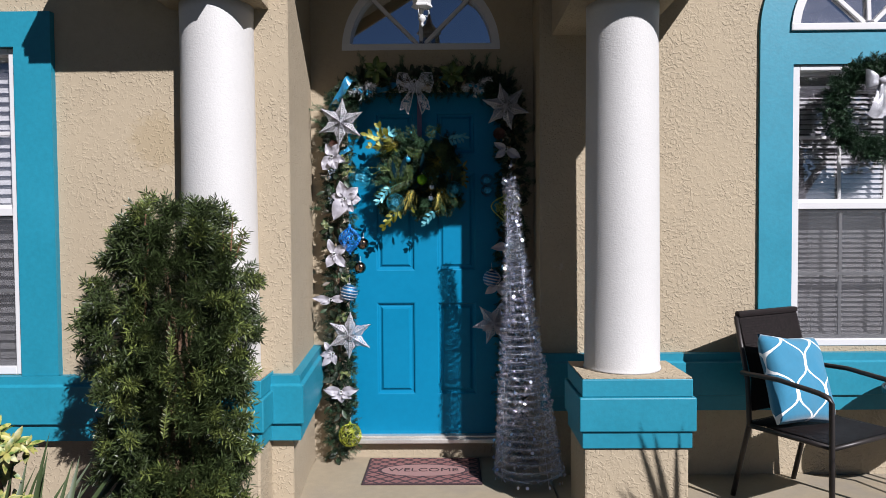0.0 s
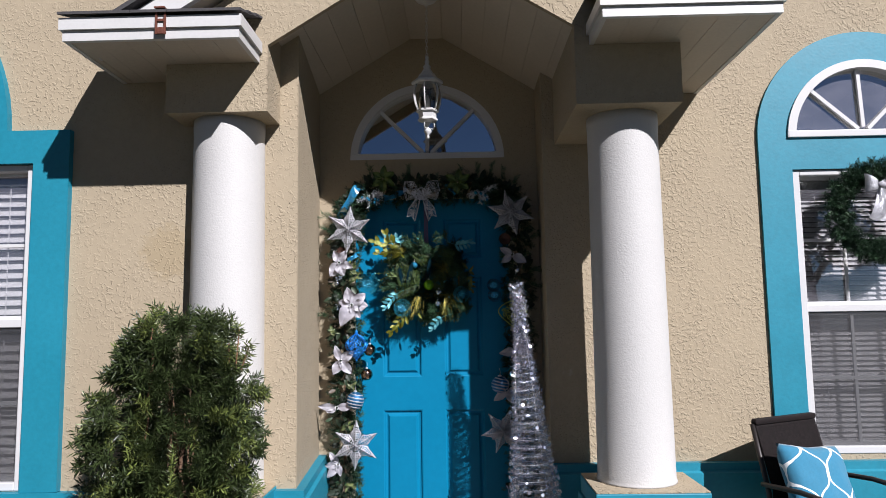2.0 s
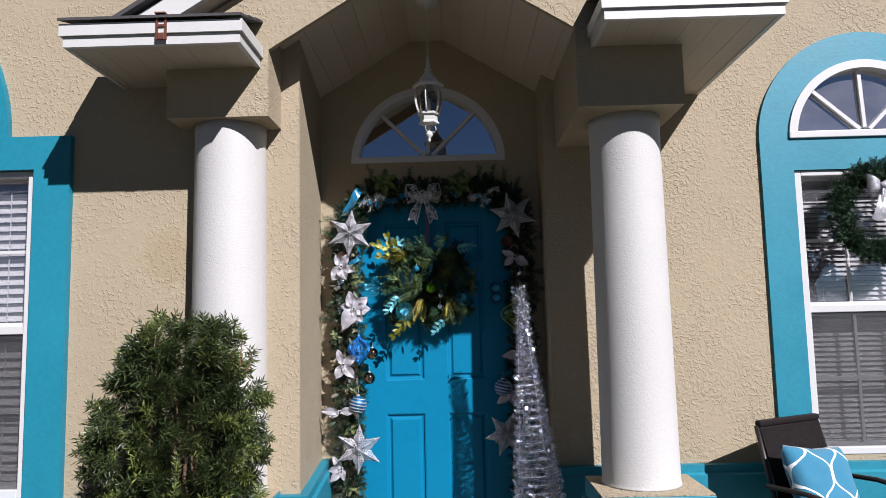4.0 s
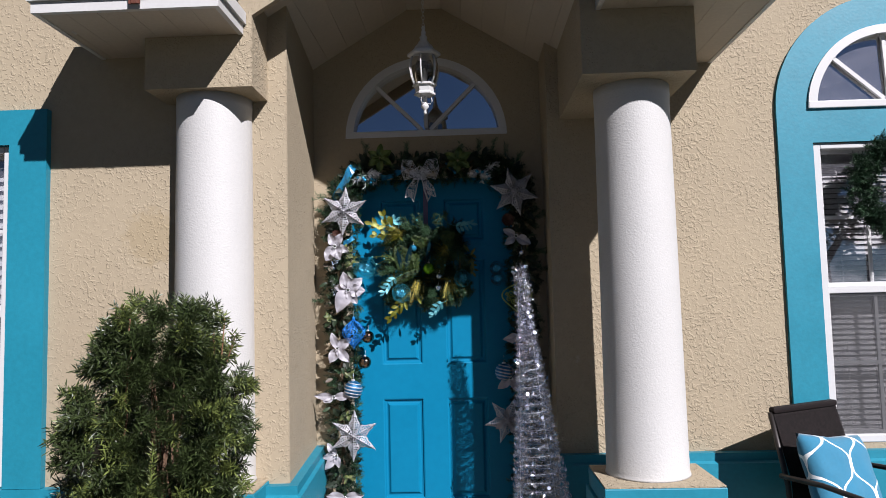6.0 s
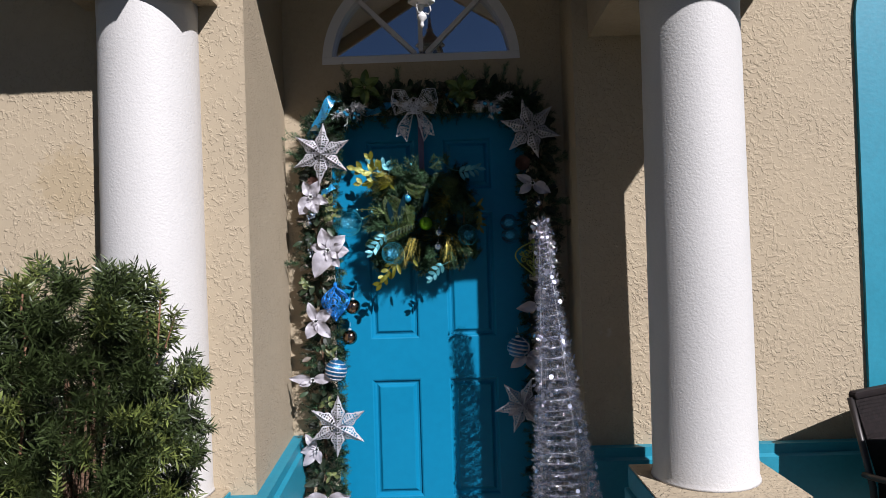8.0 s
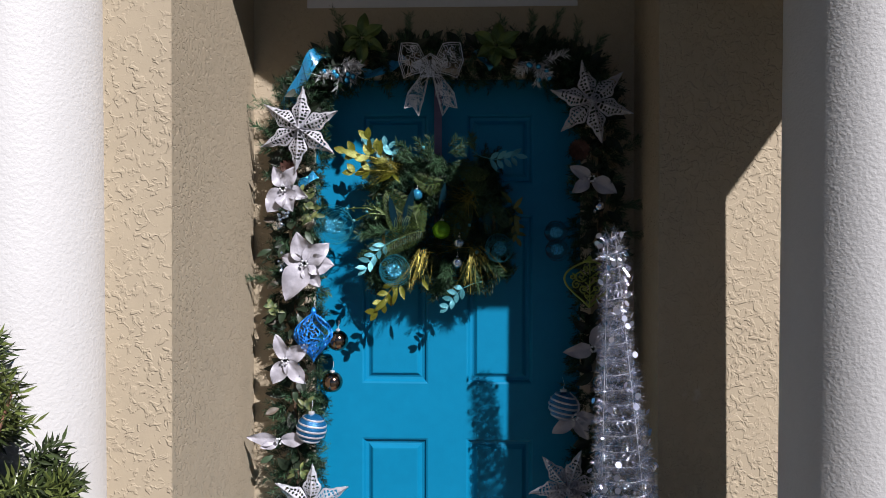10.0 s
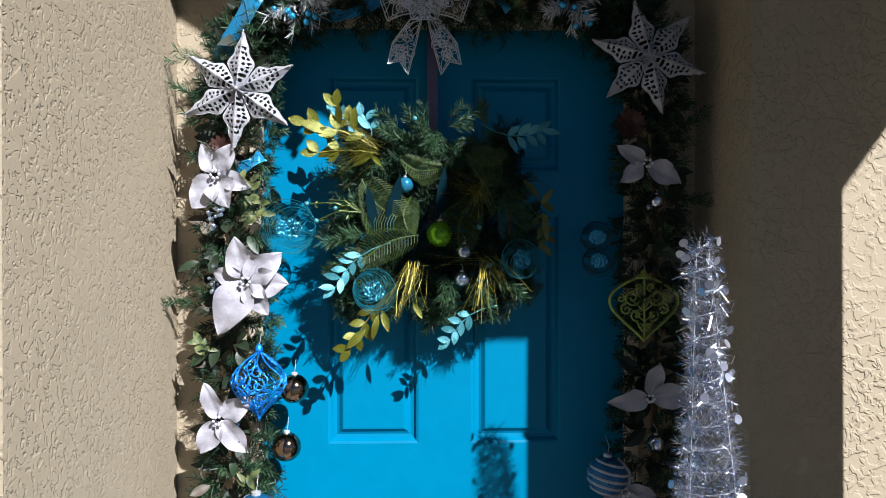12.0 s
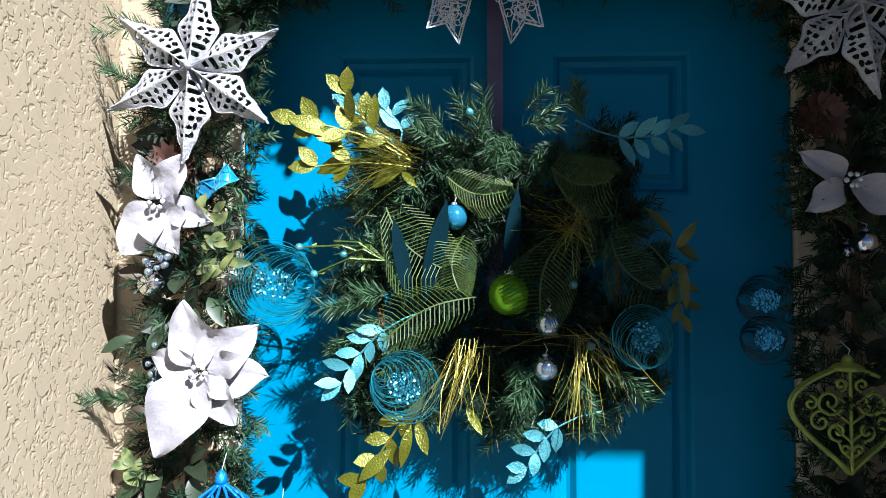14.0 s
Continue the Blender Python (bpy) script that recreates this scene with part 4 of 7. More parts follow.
def poinsettia(x, z, y, petals, label, mat=None, group="white poinsettias", centre=None, name="poinsettia"):
    """petals: (angle, length, width, lean forward) of each."""
    ob = thing(name, (x, y, z), label, "flower", group)
    y -= 0.018
    for a, ln, wd, lean in petals:
        s = Soup()
        out = Vector((math.cos(radians(a)), 0, math.sin(radians(a))))
        d = (out + Vector((0, -lean, 0))).normalized()
        nrm = (Vector((0, -1, 0)) - d * -d.y).normalized()
        u = d.cross(nrm)
        droop, ph, curl = rnd(0.1, 0.45), rnd(0, 6.3), rnd(0.1, 0.35)
        A, B2 = 12, 5
        for i in range(A + 1):
            t = i / A
            w = wd * 0.44 * ((0.02 + 0.98 * t) ** 0.75 * (1 - t) ** 1.0 / 0.302) + 0.0006
            for j in range(-B2, B2 + 1):
                v = j / B2
                ruffle = 0.12 * wd * math.sin(9 * t + ph + (2 if v > 0 else 0)) * abs(v) ** 1.5
                vein = -0.045 * wd * abs(math.sin(11 * (t - 0.28 * abs(v)))) ** 6 * (1 - abs(v)) - 0.05 * wd * max(0.0, 1 - abs(v) * 3)
                s.v.append(Vector((x, y, z)) + d * (0.006 + ln * t) + u * w * v + nrm * (ruffle + vein - droop * ln * t * t + curl * w * v * v))
        n2 = 2 * B2 + 1
        s.f += [(i * n2 + j, i * n2 + j + 1, (i + 1) * n2 + j + 1, (i + 1) * n2 + j) for i in range(A) for j in range(n2 - 1)]
        s.done("petal", mat or M_SATIN, ob, smooth=True)
    for k in range(6):
        a = k * 1.05 + rnd(-0.3, 0.3)
        bm = bmesh.new()
        bmesh.ops.create_icosphere(bm, subdivisions=1, radius=0.0042)
        bm.transform(Matrix.Translation((x + 0.009 * math.cos(a), y - 0.014 - rnd(0, 0.008), z + 0.009 * math.sin(a))))
        part("stamen", bm, centre or M_LACE, ob, smooth=True)
    return ob


five = [(90, 0.09, 0.055, 0.3), (20, 0.09, 0.055, 0.4), (-50, 0.085, 0.05, 0.3), (-125, 0.09, 0.055, 0.3), (160, 0.08, 0.05, 0.35)]
poinsettia(-0.498, 1.797, -0.14, [(115, 0.07, 0.05, 0.3), (60, 0.075, 0.055, 0.4), (-70, 0.07, 0.075, 0.35), (-125, 0.085, 0.075, 0.3), (-20, 0.075, 0.05, 0.2)], "white satin poinsettia bloom under the star")
poinsettia(-0.425, 1.558, -0.16, [(105, 0.095, 0.075, 0.3), (40, 0.085, 0.08, 0.35), (-5, 0.08, 0.075, 0.3), (-60, 0.08, 0.06, 0.2), (-118, 0.12, 0.095, 0.45), (165, 0.075, 0.05, 0.2)], "large white satin poinsettia bloom in full sun")
poinsettia(-0.489, 1.247, -0.15, [(110, 0.085, 0.05, 0.35), (35, 0.085, 0.06, 0.3), (-50, 0.09, 0.06, 0.3), (-120, 0.08, 0.06, 0.3)], "white satin poinsettia bloom beside a blue ornament")
poinsettia(-0.512, 0.988, -0.14, [(175, 0.10, 0.045, 0.2), (5, 0.09, 0.05, 0.35), (200, 0.06, 0.04, 0.3)], "white satin poinsettia seen edge on")
poinsettia(-0.506, 0.680, -0.13, [(130, 0.07, 0.045, 0.3), (230, 0.09, 0.05, 0.3), (190, 0.07, 0.045, 0.2), (280, 0.06, 0.04, 0.3)], "white satin poinsettia behind a star")
poinsettia(-0.458, 0.464, -0.15, [(172, 0.095, 0.06, 0.45), (8, 0.09, 0.06, 0.45), (215, 0.06, 0.05, 0.4), (-35, 0.06, 0.05, 0.4), (270, 0.06, 0.05, 0.3)], "white satin poinsettia low on the garland")
poinsettia(0.486, 1.828, -0.12, [(150, 0.075, 0.045, 0.3), (-30, 0.085, 0.06, 0.3), (215, 0.07, 0.045, 0.3)], "white satin poinsettia in the shade")
poinsettia(0.490, 1.288, -0.13, [(75, 0.08, 0.05, 0.3), (5, 0.095, 0.065, 0.35), (190, 0.08, 0.055, 0.35)], "white satin poinsettia over a silver ball")
poinsettia(0.434, 1.069, -0.12, [(100, 0.07, 0.05, 0.3), (-10, 0.07, 0.05, 0.3), (220, 0.08, 0.055, 0.3), (300, 0.08, 0.05, 0.3)], "white satin poinsettia behind the tinsel tree")
poinsettia(0.415, 0.848, -0.11, [(95, 0.06, 0.045, 0.3), (-15, 0.06, 0.045, 0.3), (215, 0.075, 0.05, 0.3), (300, 0.07, 0.045, 0.3)], "white satin poinsettia low in the shade")
lime = [(90, 0.075, 0.045, 0.2), (30, 0.075, 0.045, 0.25), (-30, 0.075, 0.045, 0.25), (-90, 0.075, 0.045, 0.25), (-150, 0.075, 0.045, 0.25), (150, 0.075, 0.045, 0.25)]
for gx, gz in ((-0.246, 2.276), (0.182, 2.249)):
    poinsettia(gx, gz, -0.14, [(a + rnd(-8, 8), ln * rnd(0.85, 1.1), wd, le) for a, ln, wd, le in lime], "lime green glitter poinsettia on the top garland", M_GREEN_GLITTER, "green poinsettias", M_GREEN_GLITTER)


def hook(ob, x, y, z0, z1):
    s = Soup()
    s.bar([Vector((x, y, z0)), Vector((x + 0.003, y, (z0 + z1) / 2)), Vector((x, y + 0.02, z1))], 0.0008)
    s.done("hanging_loop", M_LACE, ob)


def ball(x, z, y, r, mat, label, name="bauble", group="baubles"):
    ob = thing(name, (x, y, z), label, "ornament", group)
    bm = bmesh.new()
    bmesh.ops.create_uvsphere(bm, u_segments=24, v_segments=16, radius=r)
    bm.transform(Matrix.Translation((x, y, z)))
    part("ball", bm, mat, ob, smooth=True)
    bm = bmesh.new()
    lathe(bm, [(r * 0.22, r * 0.94), (r * 0.22, r * 1.12), (r * 0.08, r * 1.16)], 12, (x, y, z))
    part("cap", bm, M_LACE, ob)
    hook(ob, x, y, z + r * 1.1, z + r * 1.9)
    return ob


def filigree(x, z, y, r, tall, mat, label, flat=1.0, seed=1, onion=True):
    """An openwork ornament: scrolling wires wound over an onion or ball shape."""
    random.seed(seed)
    ob = thing("filigree_ornament", (x, y, z), label, "ornament", "filigree ornaments")
    s = Soup()

    def rad(t):
        if not onion:
            return math.sqrt(max(0.0, 1 - (2 * t - 1) ** 2))
        return (max(0.0, math.sin(math.pi * min(t * 1.02, 1.0) ** 1.25)) ** 0.85) * (1 - 0.25 * abs(t - 0.5)) if t < 1 else 0.0

    def at(t, a):
        q = rad(min(max(t, 0.0), 1.0))
        return Vector((x + r * q * math.cos(a), y + r * flat * q * math.sin(a), z - tall / 2 + tall * t))
    for k in range(10):
        a = 2 * math.pi * k / 10
        s.bar([at(i / 14, a + 0.25 * math.sin(i * 0.9)) for i in range(15)], 0.0018)
    for k in range(36):
        t0, a0 = rnd(0.16, 0.84), rnd(0, 2 * math.pi)
        turns, size, hand = rnd(1.0, 1.6), rnd(0.22, 0.4), random.choice((-1, 1))
        pts = []
        for i in range(15):
            f = i / 14
            rr = size * (1 - f * 0.85)
            an = hand * f * turns * 2 * math.pi
            pts.append(at(t0 + rr * 0.45 * math.cos(an) * r / tall * 2, a0 + rr * math.sin(an) / max(rad(t0), 0.3)))
        s.bar(pts, 0.0020)
    s.done("openwork", mat, ob)
    bm = bmesh.new()
    lathe(bm, [(r * 0.10, tall * 0.47), (r * 0.16, tall * 0.50), (r * 0.12, tall * 0.56), (r * 0.04, tall * 0.60)], 10, (x, y, z))
    part("cap", bm, mat, ob, smooth=True)
    bm = bmesh.new()
    lathe(bm, [(r * 0.005, -tall * 0.55), (r * 0.07, -tall * 0.50), (r * 0.10, -tall * 0.46)], 8, (x, y, z))
    part("drop", bm, mat, ob, smooth=True)
    hook(ob, x, y, z + tall * 0.58, z + tall * 0.72)


filigree(-0.403, 1.323, -0.16, 0.062, 0.155, M_BLUE_GLITTER, "bright blue glitter openwork onion-shaped ornament", 1.0, 5)


def scroll_ornament(x, z, y, w, tall, mat, label):
    """A flat onion-shaped ornament: a rim, a stem and mirrored scrolls between."""
    ob = thing("filigree_ornament", (x, y, z), label, "ornament", "filigree ornaments")

    def half(t):
        return w * (math.sin(math.pi * t ** 1.45) ** 0.8 if 0 < t < 1 else 0.0)
    rim = Soup()
    side = [(half(i / 24), tall * (i / 24 - 0.5)) for i in range(25)]
    loop = side + [(-px, pz) for px, pz in side[::-1][1:]]
    for dy in (-0.004, 0.004):
        rim.bar([Vector((x + px, y + dy, z + pz)) for px, pz in loop], 0.0030, 5)
    rim.done("rim", mat, ob, smooth=True)
    s = Soup()
    s.bar([Vector((x, y - 0.006, z + tall * (i / 8 - 0.5))) for i in range(9)], 0.0026, 5)
    for sg in (-1, 1):
        for cx, cz, r, a0, turns, hand in ((0.40, 0.17, 0.25, 200, 1.5, 1), (0.58, -0.01, 0.20, 150, 1.4, -1), (0.26, -0.10, 0.18, 250, 1.3, 1), (0.20, 0.33, 0.12, 270, 1.2, -1), (0.76, 0.16, 0.13, 90, 1.2, 1), (0.13, -0.27, 0.09, 200, 1.1, -1)):
            pts = []
            for i in range(22):
                f = i / 21
                an = radians(a0) + hand * f * turns * 2 * math.pi
                rr = r * w * (1 - 0.85 * f)
                pts.append(Vector((x + sg * (cx * w * 0.92 + rr * math.cos(an)), y - 0.006 - 0.004 * f, z + cz * tall + rr * math.sin(an))))
            s.bar(pts, 0.0024, 5)
        for k in range(4):
            z0 = -0.36 + 0.16 * k
            s.bar([Vector((x, y - 0.005, z + z0 * tall)), Vector((x + sg * w * 0.16, y - 0.007, z + (z0 + 0.07) * tall)), Vector((x + sg * w * (0.22 + 0.06 * k), y - 0.006, z + (z0 + 0.16) * tall))], 0.0020, 5)
    s.done("scrollwork", mat, ob, smooth=True)
    bm = bmesh.new()
    lathe(bm, [(w * 0.30, tall * 0.46), (w * 0.24, tall * 0.50), (w * 0.10, tall * 0.53), (w * 0.09, tall * 0.57), (w * 0.04, tall * 0.60)], 12, (x, y, z))
    part("cap", bm, mat, ob, smooth=True)
    hook(ob, x, y, z + tall * 0.58, z + tall * 0.72)


M_LIME_SCROLL = glitter("lime_scroll_glitter", (0.24, 0.30, 0.05), 0.3, 0.4, 0.0010, 420, 0.3)
scroll_ornament(0.481, 1.492, -0.14, 0.080, 0.150, M_LIME_SCROLL, "flat lime green glitter openwork ornament with scrolls")
filigree(-0.414, 0.207, -0.15, 0.064, 0.132, M_OLIVE_GLITTER, "olive gold openwork ball hanging low", 1.0, 11, False)
random.seed(21)
ball(0.514, 1.741, -0.13, 0.017, M_SILVER, "small silver ball on the garland")
ball(0.514, 1.175, -0.13, 0.021, M_SILVER, "small silver ball under a white poinsettia")
ball(-0.530, 1.679, -0.12, 0.018, M_SILVER, "small silver ball among fir needles")
ball(-0.516, 1.682, -0.13, 0.013, M_SILVER, "tiny silver ball among fir needles")
ball(0.509, 1.729, -0.09, 0.012, M_SILVER, "tiny silver ball in the shade")


def striped(x, z, y, r, label):
    ob = ball(x, z, y, r, M_STRIPE_BALL, label, "striped_bauble")
    for k in range(5):
        zz = (-0.7 + 0.35 * k) * r
        q = math.sqrt(r * r - zz * zz)
        bm = bmesh.new()
        lathe(bm, [(q * 0.995 + 0.0005, -0.0035), (q + 0.0018, -0.002), (q + 0.0018, 0.002), (q * 0.995 + 0.0005, 0.0035)], 24, (0, 0, 0), closed=False)
        bm.transform(Matrix.Translation((x, y, z)) @ Matrix.Rotation(radians(12), 4, "Y") @ Matrix.Translation((0, 0, zz)))
        part("stripe", bm, M_WHITE_GLITTER, ob, smooth=True)


striped(-0.410, 1.026, -0.16, 0.048, "blue ball with silver glitter stripes in sun")
striped(0.400, 1.099, -0.13, 0.047, "blue ball with glitter stripes in the shade")


def pine_cone(x, z, y, r, label):
    ob = thing("pine_cone", (x, y, z), label, "pine cone", "pine cones")
    s = Soup()
    for k in range(60):
        t = (k + 0.5) / 60
        a = k * 2.39996
        q = math.sin(math.pi * (0.12 + 0.83 * t)) * r
        d = Vector((math.cos(a), 0, math.sin(a)))
        p = Vector((x, y + r * 0.6 - t * r * 1.8, z)) + d * q * 0.4
        s.leaf(p, d + Vector((0, -0.6, 0)), Vector((0, -1, 0)) + d, q * 0.8 + 0.006, r * 0.5, 2, 0, 0.1)
    s.done("scale_leaves", M_CONE, ob, kind="stuff")
    bm = bmesh.new()
    bmesh.ops.create_uvsphere(bm, u_segments=10, v_segments=8, radius=r * 0.55)
    bm.transform(Matrix.Translation((x, y, z)))
    part("core", bm, M_CONE, ob, smooth=True)


for cx, cz, cr in ((-0.487, 1.856, 0.028), (0.445, 1.919, 0.03)):
    pine_cone(cx, cz, -0.135, cr, "brown pine cone tucked into the garland")


ball(-0.335, 1.301, -0.10, 0.034, M_BRONZE_BALL, "bronze mirror ball half behind a blue ornament")
ball(-0.353, 1.164, -0.10, 0.034, M_BRONZE_BALL, "bronze mirror ball at the door's edge")


def spray(x, z, y, label):
    ob = thing("silver_spray", (x, y, z), label, "ornament", "silver sprays")
    s = Soup()
    for k in range(9):
        a = radians(rnd(-160, 20))
        d = Vector((math.cos(a), rnd(-0.8, -0.1), math.sin(a)))
        fir_tip(s, Vector((x, y, z)) + d * 0.01, d, rnd(0.05, 0.085), 0.030, 46, 0.0018)
    s.done("tinsel", M_LACE, ob, kind="stuff")
    for k in range(6):
        a = radians(rnd(-160, 10))
        bm = bmesh.new()
        bmesh.ops.create_icosphere(bm, subdivisions=2, radius=0.0085)
        rr = rnd(0.03, 0.075)
        bm.transform(Matrix.Translation((x + rr * math.cos(a), y - 0.035, z + rr * math.sin(a))))
        part("bead", bm, M_BLUE_BALL, ob, smooth=True)


def berries(x, z, y, label):
    """A short wired sprig of small silver beads."""
    ob = thing("berry_pick", (x, y, z), label, "ornament", "silver berries")
    s = Soup()
    for k in range(11):
        a = radians(rnd(0, 360))
        e = Vector((x + rnd(0.006, 0.022) * math.cos(a), y - rnd(0.005, 0.02), z + rnd(0.008, 0.030) * math.sin(a)))
        s.bar([Vector((x, y + 0.01, z)), e], 0.0007, 3)
        bm = bmesh.new()
        bmesh.ops.create_icosphere(bm, subdivisions=2, radius=rnd(0.0042, 0.0062))
        bm.transform(Matrix.Translation(e))
        part("bead", bm, M_SILVER_BLUE, ob, smooth=True)
    s.done("wires", M_LACE, ob)


berries(-0.512, 1.560, -0.135, "sprig of small silver beads beside a poinsettia")
berries(-0.500, 1.712, -0.150, "sprig of small silver beads under a poinsettia")
berries(-0.455, 1.215, -0.150, "sprig of small silver beads under a poinsettia")
spray(-0.324, 2.206, -0.13, "silver tinsel spray with blue beads in sun")
spray(0.318, 2.212, -0.13, "silver tinsel spray with blue beads in the shade")


def peacock(x, z, y, r, turn, label, wire=None, spark=None):
    """A round eye of thin curved glitter wires."""
    ob = thing("glitter_plume", (x, y, z), label, "ornament", "glitter plumes")
    s = Soup()
    rot = Matrix.Rotation(radians(turn), 3, "Y")
    # nested loops, all springing from the foot of the plume
    for k in range(26):
        f = (k + 0.5) / 26
        q = r * (0.18 + 0.86 * f)
        wide, skew, lift = rnd(0.90, 1.08), rnd(-0.06, 0.06) * r, rnd(-0.004, 0.004)
        pts = []
        for i in range(25):
            an = 2 * math.pi * i / 24 - math.pi / 2
            pts.append(Vector((x, y, z)) + rot @ Vector((q * math.cos(an) * wide + skew, lift - 0.010 * (1 + math.sin(an)) / 2, -r + q + q * math.sin(an))))
        s.bar(pts[:25 - random.randint(0, 4)], 0.0006, 3)
    s.done("barb_fan", wire or M_AQUA_WIRE, ob, kind="stuff")
    s = Soup()
    for k in range(320):
        a, q = rnd(0, 2 * math.pi), max(r * 0.42, 0.017) * math.sqrt(random.random())
        s.disc(Vector((x, y - 0.008 + rnd(-0.006, 0.004), z)) + rot @ Vector((q * math.cos(a), 0, q * math.sin(a) * 1.2)), Vector((rnd(-0.6, 0.6), -1, rnd(-0.6, 0.6))), rnd(0.0009, 0.0019), 5)
    s.done("eye", spark or M_AQUA_BRIGHT, ob, kind="stuff")


peacock(-0.345, 1.679, -0.11, 0.062, -95, "teal wire plume with a glitter eye beside the garland")
M_DARK_WIRE = material("dark_teal_wire", (0.003, 0.030, 0.045), 0.4, metal=0.3, vary=0.3, scale=40)
# sky glints on these shaded eyes are put into a brighter base colour
M_BLUE_SPARK = glitter("blue_glint_sequin", (0.06, 0.46, 0.78), 0.15, 0.3, 0.0006, 380, 0.3)
peacock(0.377, 1.658, -0.11, 0.036, 90, "small dark plume with a bright blue glitter eye", M_DARK_WIRE, M_BLUE_SPARK)
peacock(0.381, 1.602, -0.11, 0.036, 90, "small dark plume with a bright blue glitter eye", M_DARK_WIRE, M_BLUE_SPARK)


def ribbon(name, pts, width, label, lean=Vector((0, -1, 0.3))):
    ob = thing(name, pts[0], label, "ribbon", "blue ribbons")
    s, edge = Soup(), Soup()
    path = [Vector(p) for p in pts]
    fine = []
    for i in range(len(path) - 1):
        a, b, c, d = path[max(i - 1, 0)], path[i], path[i + 1], path[min(i + 2, len(path) - 1)]
        for k in range(8):
            t = k / 8
            fine.append(0.5 * (2 * b + (c - a) * t + (2 * a - 5 * b + 4 * c - d) * t * t + (3 * b - a - 3 * c + d) * t ** 3))
    fine.append(path[-1])
    W = 4
    grid = []
    for i, p in enumerate(fine):
        d = (fine[min(i + 1, len(fine) - 1)] - fine[max(i - 1, 0)]).normalized()
        u = d.cross(lean).normalized()
        n = u.cross(d)
        grid.append([p + u * width * (j / W - 0.5) + n * 0.006 * math.sin(3.1 * j / W + i * 0.5) for j in range(W + 1)])
    for row in grid:
        s.v += row
    for i in range(len(grid) - 1):
        for j in range(W):
            q = i * (W + 1) + j
            s.f.append((q, q + 1, q + W + 2, q + W + 1))
    s.done("band", M_RIBBON, ob, smooth=True)
    for j in (0, W):
        edge.bar([g[j] - Vector((0, 0.001, 0)) for g in grid], 0.0012, 3)
    for i in range(0, len(grid) - 4, 4):
        edge.bar([grid[i + k][k] - Vector((0, 0.0015, 0)) for k in range(5)], 0.0008, 3)
        edge.bar([grid[i + k][4 - k] - Vector((0, 0.0015, 0)) for k in range(5)], 0.0008, 3)
    edge.done("thread", M_RIBBON_LINE, ob, "shiny woven threads", kind="stuff")


def p3(x, z, y):
    return (x, y, z)


ribbon("garland_ribbon", [p3(-0.506, 2.060, -0.11), p3(-0.442, 2.150, -0.15), p3(-0.401, 2.224, -0.15), p3(-0.369, 2.242, -0.11)], 0.045, "sheer blue ribbon with crossed shiny threads")
ribbon("garland_ribbon", [p3(-0.271, 2.182, -0.10), p3(-0.217, 2.176, -0.11), p3(-0.162, 2.198, -0.11), p3(-0.114, 2.231, -0.10)], 0.03, "sheer blue ribbon sagging along the top garland")
ribbon("garland_ribbon", [p3(0.118, 2.251, -0.10), p3(0.150, 2.212, -0.11), p3(0.171, 2.191, -0.11)], 0.02, "sheer blue ribbon end in the shade")
ribbon("garland_ribbon", [p3(-0.457, 1.815, -0.12), p3(-0.425, 1.826, -0.14), p3(-0.402, 1.846, -0.13)], 0.025, "crumpled bright blue ribbon piece")


